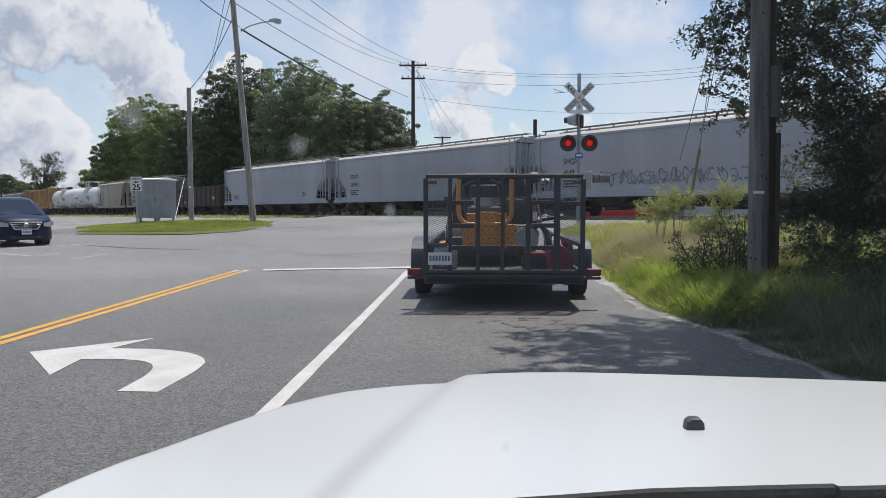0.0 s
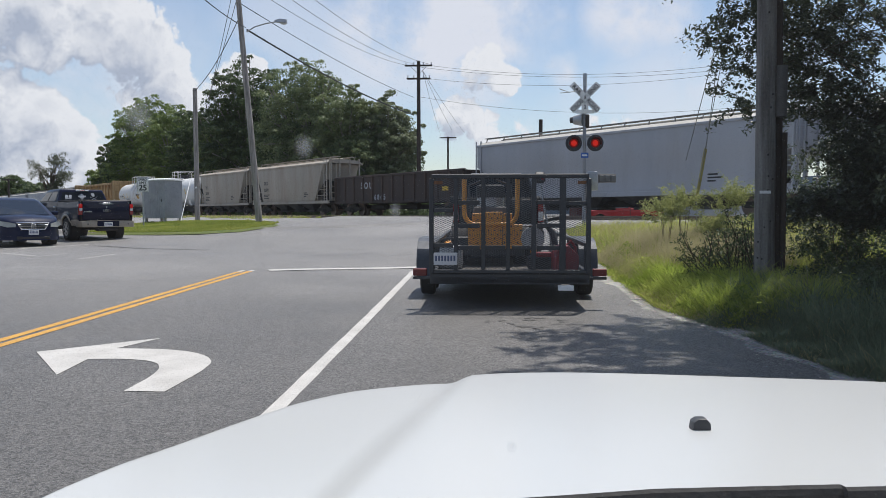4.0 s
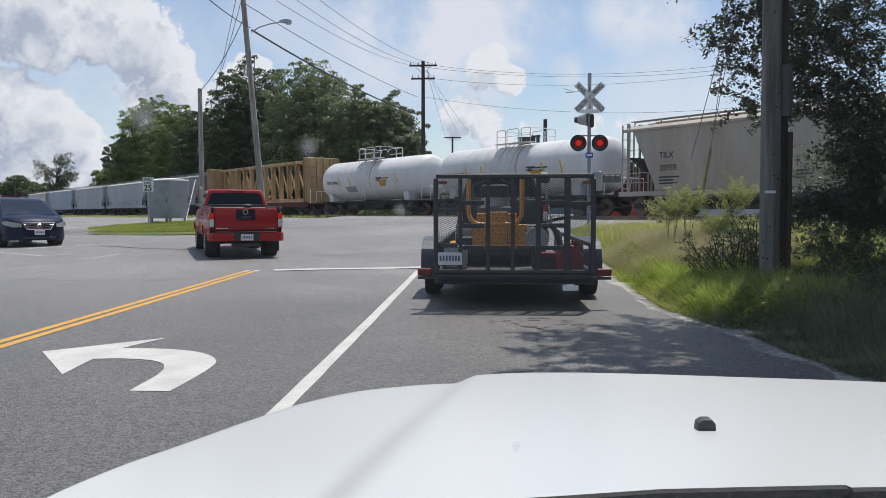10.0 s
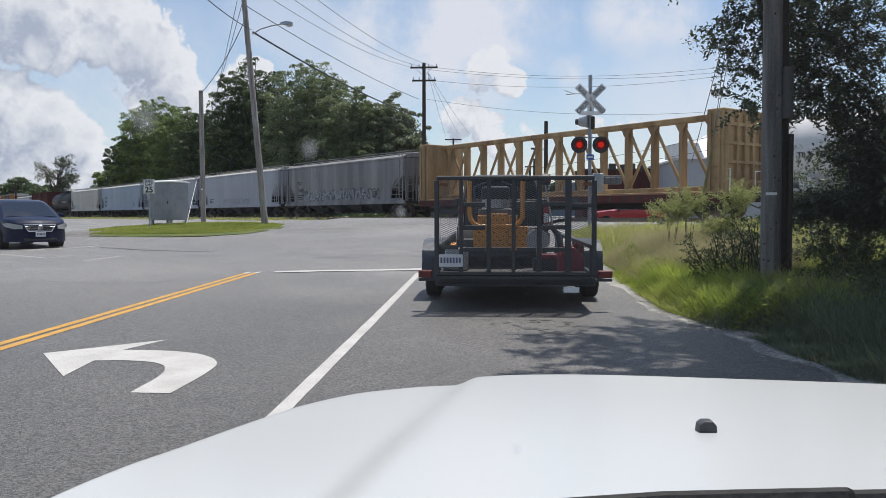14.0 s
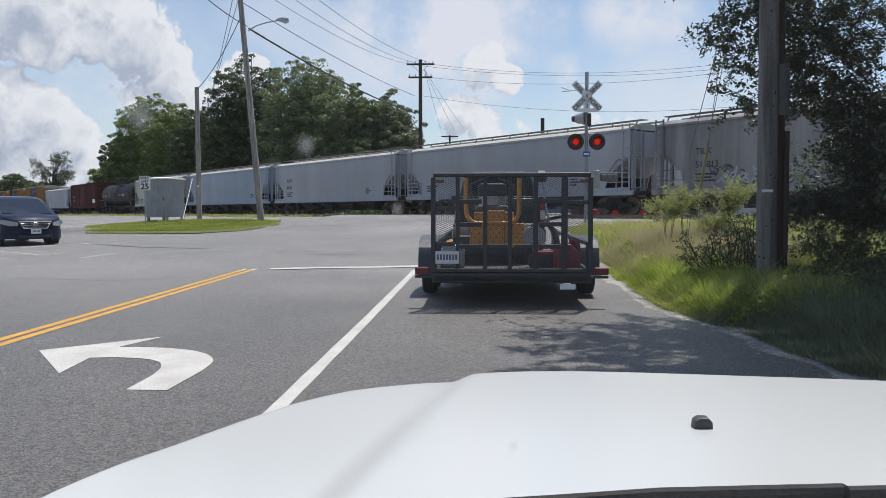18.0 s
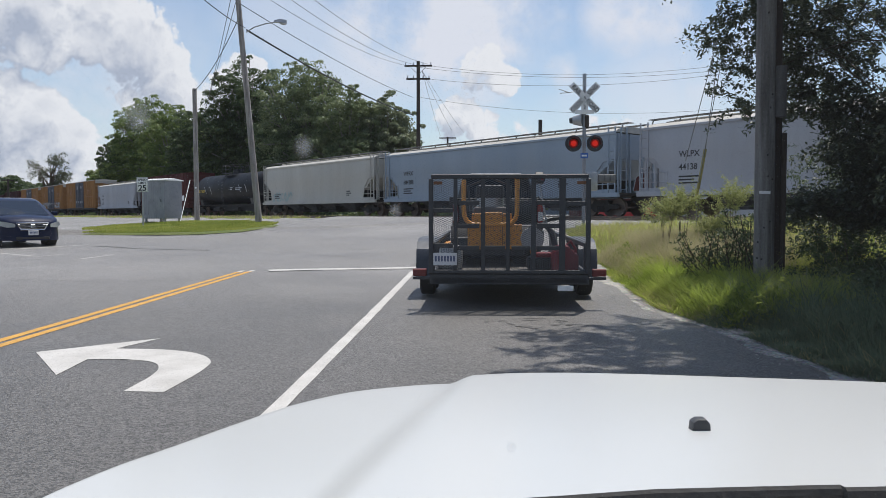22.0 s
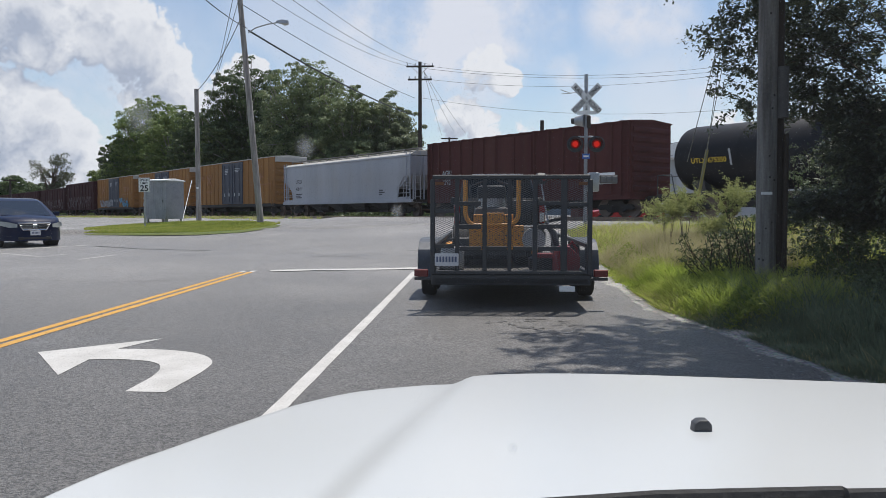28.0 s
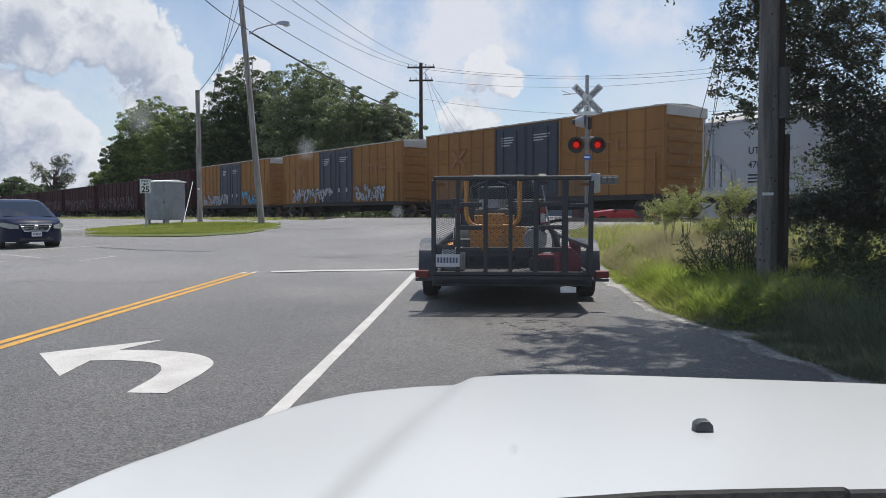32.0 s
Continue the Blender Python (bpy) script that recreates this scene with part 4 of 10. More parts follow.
def covered_hopper(length, paint, mark=None, number=None, style="full", label="", tags=0, roof=None, seed=0, mark_at=None):
    """Covered hopper; +x is the way it runs, z = 0 the rail head, -y the side towards the road."""
    car = thing("covered_hopper", Matrix(), label, "railroad car", "freight cars")
    L2, W = length / 2 - 0.55, 1.56
    P = M_CAR[paint]
    e0 = L2 - 0.25
    eave, top = 3.98, 4.34
    if style == "full":
        # the side plates reach the ends and are cut away below by the slope sheets
        side = [(-e0, 1.30), (-e0 + 1.45, 1.30), (-e0 + 1.25, 2.05), (-e0 + 0.75, 2.6), (-e0, 2.75), (-e0, eave), (e0, eave), (e0, 2.75), (e0 - 0.75, 2.6), (e0 - 1.25, 2.05), (e0 - 1.45, 1.30), (e0, 1.30), (e0, 0.98), (-e0, 0.98)]
        body = [(-e0 + 0.05, 2.75), (-e0 + 0.05, eave), (e0 - 0.05, eave), (e0 - 0.05, 2.75), (e0 - 2.6, 1.0), (-e0 + 2.6, 1.0)]
    else:
        side = [(-e0 + 1.9, 1.16), (-e0 + 0.55, eave), (e0 - 0.55, eave), (e0 - 1.9, 1.16)]
        body = [(-e0 + 0.7, 3.5), (-e0 + 0.6, eave), (e0 - 0.6, eave), (e0 - 0.7, 3.5), (e0 - 2.1, 1.1), (-e0 + 2.1, 1.1)]
    part("body", prism(B(), body, -W + 0.04, W - 0.04, "y"), P, car)
    for s in (-1, 1):
        part("side_plate", prism(B(), side, s * W - 0.03, s * W + 0.03, "y", 0.008), P, car)
        part("top_chord", box(B(), (-e0, s * W - 0.09, eave - 0.05), (e0, s * W + 0.07, eave + 0.07), 0.015), P, car)
        part("side_sill", box(B(), (-L2, s * W - 0.1, 0.92), (L2, s * W + 0.08, 1.14), 0.015), P, car)
    r = [(y, z) for y, z in arch(W, eave + 0.05, top)]
    part("roof", prism(B(), r, -e0, e0, "x"), roof or M_ROOF, car)
    bm = B()
    box(bm, (-e0 + 0.8, -0.32, top - 0.02), (e0 - 0.8, 0.32, top + 0.12), 0.03)
    part("loading_hatch", bm, roof or M_ROOF, car, "long trough hatch on the roof")
    for y in (-0.66, 0.66):
        running_board(car, length - 1.0, 4.52 if y < 0 else 4.51, y, roof or M_BOARD, eave + 0.20)
    bays = 4 if length > 19 else 3
    span = 2 * (e0 - 2.9)
    for i in range(bays):
        x = -span / 2 + span * (i + 0.5) / bays
        w = span / bays / 2 - 0.1
        bm = B()
        loft(bm, [[(x - w, -W + 0.15, 1.05), (x + w, -W + 0.15, 1.05), (x + w, W - 0.15, 1.05), (x - w, W - 0.15, 1.05)],
                  [(x - 0.4, -0.6, 0.42), (x + 0.4, -0.6, 0.42), (x + 0.4, 0.6, 0.42), (x - 0.4, 0.6, 0.42)]])
        box(bm, (x - 0.5, -0.75, 0.30), (x + 0.5, 0.75, 0.44), 0.03)
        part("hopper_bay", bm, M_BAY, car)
    for e in (-1, 1):
        for y in (-1.3, -0.45, 0.45, 1.3):
            bm = B()
            bar(bm, (e * (e0 - 0.02), y, 1.0), (e * (e0 - 0.02), y, eave if style == "full" else eave + 0.4), 0.09, 0.09)
            part("end_post", bm, P, car)
        part("end_platform", box(B(), (min(e * L2, e * (L2 - 2.4)), -W, 1.0), (max(e * L2, e * (L2 - 2.4)), W, 1.12), 0.01), M_UNDER, car)
        part("end_sheet", prism(B(), [(e * (e0 - 0.3), 2.75), (e * (e0 - 2.5), 1.05), (e * (e0 - 2.4), 1.05), (e * (e0 - 0.2), 2.75)], -W + 0.05, W - 0.05, "y"), M_UNDER, car)
        ladder(car, e * (e0 - 0.16), -W - 0.06, 1.05, eave + 0.3, 0.42, P, True)
        ladder(car, e * (e0 + 0.06), -1.0, 1.05, eave + 0.3, 0.42, P, False)
        bm = B()
        for z in (1.55, 2.0):
            rod(bm, (e * (e0 - 1.5), -W - 0.04, z), (e * e0, -W - 0.04, z), 0.022, n=6)
        for x in (1.45, 0.75):
            rod(bm, (e * (e0 - x), -W - 0.04, 1.1), (e * (e0 - x), -W - 0.04, 2.0 + (0.5 if x < 1 else 0)), 0.022, n=6)
        part("grab_rail", bm, P, car)
        box(bm := B(), (e * (e0 - 1.9) - 0.25, -0.9, 1.12), (e * (e0 - 1.9) + 0.25, -0.3, 1.55), 0.05)
        part("brake_cylinder", bm, M_UNDER, car)
    if mark:
        a = mark_at or (-L2 + 2.3)
        writing("reporting_mark", mark, 0.38, M_INK, car, pose(a, -W - 0.036, 2.62), "black reporting mark", 0.006)
        writing("car_number", number, 0.38, M_INK, car, pose(a, -W - 0.036, 2.05), "black car number", 0.006)
    bars(car, -L2 + 2.3, 1.72, -W - 0.034, (1.1, 0.8, 1.0), M_INK)
    bars(car, L2 - 4.0, 1.75, -W - 0.034, (0.5, 0.7, 0.4), M_INK)
    rng = random.Random(seed + 7)
    for k in range(7):
        x = -L2 + 3 + (2 * L2 - 6) * k / 6 + rng.uniform(-0.3, 0.3)
        part("reflector", box(B(), (x, -W - 0.086, 0.97), (x + 0.28, -W - 0.078, 1.06)), M_YELLOW_MARK if k % 2 else M_SIGN_WHITE, car)
    if tags == 1:
        scrawl(car, -5.0, L2 - 1.6, 1.45, 2.15, -W - 0.035, M_SPRAY_FAINT, seed, 0.05, letters=22)
        scrawl(car, -3.8, 1.0, 1.5, 2.05, -W - 0.038, M_SPRAY_FAINT, seed + 5, 0.035, letters=12)
    if tags == 3:
        scrawl(car, -L2 + 2.0, -L2 + 5.6, 1.2, 1.95, -W - 0.035, M_SPRAY_TEAL, seed, 0.09, letters=7)
    if tags == 4:
        scrawl(car, -3.5, 3.2, 1.2, 1.75, -W - 0.035, M_SPRAY_FAINT, seed, 0.045, letters=11)
    if tags == 2:
        scrawl(car, -L2 + 3.0, L2 - 3.0, 1.3, 2.1, -W - 0.035, M_SPRAY_DARK, seed, 0.07)
        scrawl(car, -L2 + 3.4, L2 - 5.0, 1.35, 2.0, -W - 0.037, M_SPRAY_PALE, seed + 3, 0.08)
    running_gear(car, length)
    return car


def gondola(length, paint, height, mark=None, number=None, label="", tags=0, seed=0, ribs=13, roofed=False):
    car = thing("gondola_car", Matrix(), label, "railroad car", "freight cars")
    L2, W, P = length / 2 - 0.45, 1.5, M_CAR[paint]
    part("floor", box(B(), (-L2, -W, 1.0), (L2, W, 1.12)), M_UNDER, car)
    for s in (-1, 1):
        part("side_plate", box(B(), (-L2, s * W - 0.03, 0.95), (L2, s * W + 0.03, height)), P, car)
        part("top_chord", box(B(), (-L2, s * W - 0.08, height - 0.08), (L2, s * W + 0.10, height + 0.08), 0.02), P, car)
        part("side_sill", box(B(), (-L2, s * W - 0.06, 0.86), (L2, s * W + 0.09, 1.06), 0.015), P, car)
        rib = None
        for i in range(ribs):
            x = -L2 + 0.15 + (2 * L2 - 0.3) * i / (ribs - 1)
            if rib is None:
                rib = part("side_rib", prism(B(), [(-0.10, 0), (-0.06, 0.12), (0.06, 0.12), (0.10, 0)], 0.95, height, "z"), P, car)
                rib.matrix_basis = pose(x, s * W, 0, 0, 0, 180 if s < 0 else 0)
            else:
                again(rib, pose(x, s * W, 0, 0, 0, 180 if s < 0 else 0))
    for e in (-1, 1):
        part("end_plate", box(B(), (e * L2 - 0.04, -W, 0.95), (e * L2 + 0.04, W, height)), P, car)
        for y in (-1.0, -0.33, 0.33, 1.0):
            part("end_post", box(B(), (min(e * L2, e * (L2 + 0.14)), y - 0.07, 0.95), (max(e * L2, e * (L2 + 0.14)), y + 0.07, height), 0.01), P, car)
        ladder(car, e * (L2 - 0.3), -W - 0.15, 1.0, height, 0.42, P, True)
    if roofed:
        part("roof", prism(B(), arch(W, height, height + 0.18, 4), -L2, L2, "x"), P, car)
    if mark:
        writing("reporting_mark", mark, 0.62, M_SPRAY_PALE, car, pose(-L2 + 3.6, -W - 0.04, height - 0.85), "white widely spaced lettering", 0.01)
        writing("car_number", number, 0.5, M_SPRAY_PALE, car, pose(-L2 + 5.0, -W - 0.04, height - 1.65), "white car number", 0.008)
        part("placard", box(B(), (L2 - 2.2, -W - 0.05, height - 1.2), (L2 - 1.4, -W - 0.04, height - 0.95)), M_YELLOW_MARK, car)
    if tags:
        scrawl(car, -L2 + 1.5, L2 - 1.5, 1.15, 1.15 + 0.42 * (height - 1), -W - 0.14, M_SPRAY_DULL, seed, 0.10)
    running_gear(car, length)
    return car


def tank_car(length, paint, mark=None, number=None, label="", seed=0, platform=True):
    car = thing("tank_car", Matrix(), label, "railroad car", "freight cars")
    L2, R, zc, P = length / 2 - 0.95, 1.46, 2.62, M_CAR[paint]
    bm = B()
    n = 40
    secs = []
    for x, r in [(-L2, 0.15), (-L2 + 0.05, R * 0.5), (-L2 + 0.2, R * 0.80), (-L2 + 0.42, R * 0.95), (-L2 + 0.7, R), (0, R * 1.0), (L2 - 0.7, R), (L2 - 0.42, R * 0.95), (L2 - 0.2, R * 0.80), (L2 - 0.05, R * 0.5), (L2, 0.15)]:
        secs.append([(x, math.cos(k * math.tau / n) * r, zc + math.sin(k * math.tau / n) * r) for k in range(n)])
    loft(bm, secs)
    part("tank", bm, P, car, "", 50)
    for x in (-L2 * 0.55, -L2 * 0.2, L2 * 0.2, L2 * 0.55):
        bm = B()
        rings = [[(x + dx, math.cos(k * math.tau / n) * (R + 0.012), zc + math.sin(k * math.tau / n) * (R + 0.012)) for k in range(n)] for dx in (-0.04, 0.04)]
        loft(bm, rings, caps=False)
        part("weld_band", bm, P, car)
    # top fittings, platform and guard rails
    bm = B()
    rod(bm, (0, 0, zc + R - 0.1), (0, 0, zc + R + 0.32), 0.42, n=20)
    rod(bm, (0, 0, zc + R + 0.32), (0, 0, zc + R + 0.38), 0.46, n=20)
    part("manway_dome", bm, M_BLACK, car)
    for x in (-0.6, 0.55, 0.9):
        bm = B()
        rod(bm, (x, 0.1, zc + R - 0.1), (x, 0.1, zc + R + 0.35), 0.1, n=10)
        rod(bm, (x, 0.1, zc + R + 0.35), (x, 0.1, zc + R + 0.45), 0.14, n=10)
        part("valve", bm, M_BLACK, car)
    for y in (-0.85, 0.85):
        part("platform", box(B(), (-1.4, y - 0.25, zc + R - 0.02), (1.4, y + 0.25, zc + R + 0.03)), P if paint != "tank_black" else M_BLACK, car)
    top = zc + R + 0.80
    for x0, x1, y in ((-1.4, -0.65, -0.95), (0.65, 1.4, -0.95), (-1.4, -0.65, 0.95), (0.65, 1.4, 0.95), (-0.5, 0.5, 0.98), (-0.5, 0.5, -0.98)):
        bm = B()
        tube(bm, [(x0, y, zc + R - 0.3), (x0, y, top - 0.08), (x0 + 0.08, y, top), (x1 - 0.08, y, top), (x1, y, top - 0.08), (x1, y, zc + R - 0.3)], 0.026, 6)
        rod(bm, (x0, y, top - 0.4), (x1, y, top - 0.4), 0.02, n=6)
        part("guard_rail", bm, P if paint != "tank_black" else M_BLACK, car)
    for x in (-1.4, 1.4):
        part("guard_rail", tube(B(), [(x, -0.95, top - 0.04), (x, 0, top), (x, 0.95, top - 0.04)], 0.022, 6), P if paint != "tank_black" else M_BLACK, car)
    bm = B()
    for s in (-0.2, 0.2):
        tube(bm, [(s, -1.5, 1.0), (s, -1.62, 2.2), (s, -1.50, 3.2), (s, -1.12, 3.9), (s, -0.85, 4.1)], 0.022, 6)
    for i in range(9):
        u = i / 8
        rod(bm, (-0.2, -1.55 - 0.07 * math.sin(u * 3), 1.1 + 2.4 * u), (0.2, -1.55 - 0.07 * math.sin(u * 3), 1.1 + 2.4 * u), 0.016, n=6)
    part("ladder", bm, P if paint != "tank_black" else M_BLACK, car)
    for e in (-1, 1):
        part("saddle", prism(B(), [(-1.2, 1.0), (1.2, 1.0), (1.35, 1.6), (0.9, 1.4), (0, 1.22), (-0.9, 1.4), (-1.35, 1.6)], e * (L2 - 1.6) - 0.3, e * (L2 - 1.6) + 0.3, "x"), P if paint != "tank_black" else M_BLACK, car)
        part("end_platform", box(B(), (min(e * (L2 + 0.5), e * (L2 - 1.2)), -1.5, 0.92), (max(e * (L2 + 0.5), e * (L2 - 1.2)), 1.5, 1.04), 0.01), M_UNDER, car)
        bm = B()
        for y in (-1.48, 1.48):
            tube(bm, [(e * (L2 + 0.45), y, 1.04), (e * (L2 + 0.45), y, 1.9), (e * (L2 - 0.3), y, 1.9), (e * (L2 - 0.5), y, 1.04)], 0.022, 6)
        rod(bm, (e * (L2 + 0.45), -1.48, 1.9), (e * (L2 + 0.45), 1.48, 1.9), 0.022, n=6)
        part("handrail", bm, P if paint != "tank_black" else M_BLACK, car)
    part("centre_sill", box(B(), (-L2 - 0.4, -0.25, 0.72), (L2 + 0.4, 0.25, 1.05), 0.02), M_UNDER, car)
    bm = B()
    for z in (1.02,):
        for y in (-1.45, 1.45):
            rod(bm, (-L2 + 1.0, y, z), (L2 - 1.0, y, z), 0.03, n=6)
    part("side_rail", bm, M_UNDER, car)
    ink = M_INK if paint != "tank_black" else M_YELLOW_MARK

    def on_side(x, z):
        a = math.asin(max(-1, min(1, (z - zc) / R)))
        return pose(x, -R * math.cos(a) - 0.02, z, -math.degrees(a), 0, 0)
    if mark:
        writing("reporting_mark", mark + " " + number, 0.30, ink, car, on_side(-L2 + 1.3, 2.35), "car number lettering", 0.006)
    for x, w in ((-L2 + 3.2, 0.12), (-L2 + 4.6, 0.12), (L2 - 3.9, 0.12), (L2 - 2.5, 0.12)):
        o = part("reflector", box(B(), (0, -0.004, 0), (w * 0.7, 0.004, 0.7)), M_YELLOW_MARK if paint == "tank_white" else M_SPRAY_PALE, car)
        o.matrix_basis = on_side(x, 2.2)
    for x, z, w, h in ((L2 - 5.0, 2.55, 1.5, 0.07), (L2 - 5.0, 2.4, 1.2, 0.07), (1.6, 2.6, 0.7, 0.07), (1.6, 2.45, 0.5, 0.07)):
        o = part("stencil_line", box(B(), (0, -0.004, 0), (w, 0.004, h)), M_INK if paint == "tank_white" else M_SPRAY_PALE, car)
        o.matrix_basis = on_side(x, z)
    if paint == "tank_white":
        for x, w, a1 in ((0.75, 0.16, -28), (0.40, 0.06, 10), (-0.7, 0.05, 20)):
            bm = B()
            k = 14
            rows = [[(x + w * q * (1 - 0.6 * i / k) + 0.02 * math.sin(i * 1.9), -math.cos(a) * (R + 0.006), zc + math.sin(a) * (R + 0.006)) for q in (-1, 1)] for i in range(k + 1) for a in [radians(70 + (a1 - 70) * i / k)]]
            loft(bm, rows, close=False, caps=False)
            part("stain", bm, M_STAIN, car, "brown spill stain down the tank")
        o = part("placard", box(B(), (0, -0.006, 0), (0.72, 0.006, 0.42)), M_PLACARD, car, "orange-yellow warning placard")
        o.matrix_basis = on_side(2.0, 2.05)
        o = part("data_panel", box(B(), (0, -0.006, 0), (1.3, 0.006, 0.5)), M_ALU, car, "grey data panel")
        o.matrix_basis = on_side(-2.6, 1.72)
    running_gear(car, length, 1.9)
    return car


def centerbeam(length, label):
    """Empty centre-beam flat car: tall bulkheads joined by an open truss."""
    car = thing("centerbeam_flatcar", Matrix(), label, "railroad car", "freight cars")
    L2, P, W, top = length / 2 - 1.0, M_CAR["timber"], 1.45, 4.62
    part("deck", box(B(), (-L2, -W, 0.98), (L2, W, 1.16), 0.02), P, car)
    for s in (-1, 1):
        part("side_sill", box(B(), (-L2, s * W - 0.08, 0.70), (L2, s * W + 0.06, 1.08), 0.02), M_CAR["brown"], car)
    part("top_chord", box(B(), (-L2 + 0.5, -0.28, top - 0.24), (L2 - 0.5, 0.28, top), 0.03), P, car)
    part("bottom_chord", box(B(), (-L2 + 0.5, -0.3, 1.16), (L2 - 0.5, 0.3, 1.42), 0.03), P, car)
    n = 12
    xs = [-L2 + 1.5 + (2 * L2 - 3.0) * i / n for i in range(n + 1)]
    for i, x in enumerate(xs):
        part("upright", box(B(), (x - 0.11, -0.20, 1.3), (x + 0.11, 0.20, top - 0.15), 0.02), P, car)
        part("gusset", prism(B(), [(x - 0.32, top - 0.24), (x + 0.32, top - 0.24), (x + 0.11, top - 0.62), (x - 0.11, top - 0.62)], -0.215, -0.203, "y"), P, car)
    for i in range(n):
        a, b = (xs[i], xs[i + 1]) if i >= n / 2 else (xs[i + 1], xs[i])
        for k, (u, v) in enumerate(((a, b),) if i % 3 else ((a, b), (b, a))):
            bm = B()
            bar(bm, (u, 0.06 * k, top - 0.3), (v, 0.06 * k, 1.4), 0.13, 0.09, (0, 1, 0))
            part("diagonal", bm, P, car)
    for e in (-1, 1):
        x0, x1 = sorted((e * L2, e * (L2 - 0.85)))
        bh = part("bulkhead", box(B(), (x0, -W, 1.1), (x1, W, top + 0.05), 0.03), P, car, "riveted steel bulkhead at the end")
        for y in (-1.3, -0.6, 0, 0.6, 1.3):
            part("rib", box(B(), (min(e * L2, e * (L2 + 0.14)), y - 0.08, 1.1), (max(e * L2, e * (L2 + 0.14)), y + 0.08, top), 0.01), P, bh)
        for z in (1.6, 2.4, 3.2, 4.0):
            part("rib", box(B(), (min(e * L2, e * (L2 + 0.12)), -W, z - 0.07), (max(e * L2, e * (L2 + 0.12)), W, z + 0.07), 0.01), P, bh)
        ladder(car, e * (L2 - 0.4), -W - 0.05, 1.1, top - 0.1, 0.45, P)
        bm = B()
        tube(bm, [(e * (L2 + 0.25), -1.35, 1.0), (e * (L2 + 0.25), -1.35, 2.1), (e * (L2 + 0.02), -1.35, 2.1)], 0.025, 6)
        part("grab_rail", bm, M_SIGN_WHITE, car)
        part("triangle_brace", prism(B(), [(e * (L2 - 0.85), 4.3), (e * (L2 - 1.4), top - 0.1), (e * (L2 - 0.85), top - 0.1)], -0.25, 0.25, "y"), P, car)
    for k in range(24):
        x = -L2 + 0.8 + (2 * L2 - 1.6) * k / 23
        part("tie_down", box(B(), (x - 0.07, -W - 0.10, 0.78), (x + 0.07, -W - 0.06, 1.0), 0.01), M_UNDER, car)
    part("data_panel", box(B(), (2.0, -W - 0.09, 0.75), (2.9, -W - 0.065, 1.02)), M_INK, car)
    bars(car, -4.0, 0.93, -W - 0.09, (1.2,), M_SPRAY_PALE)
    running_gear(car, length, 2.6)
    return car


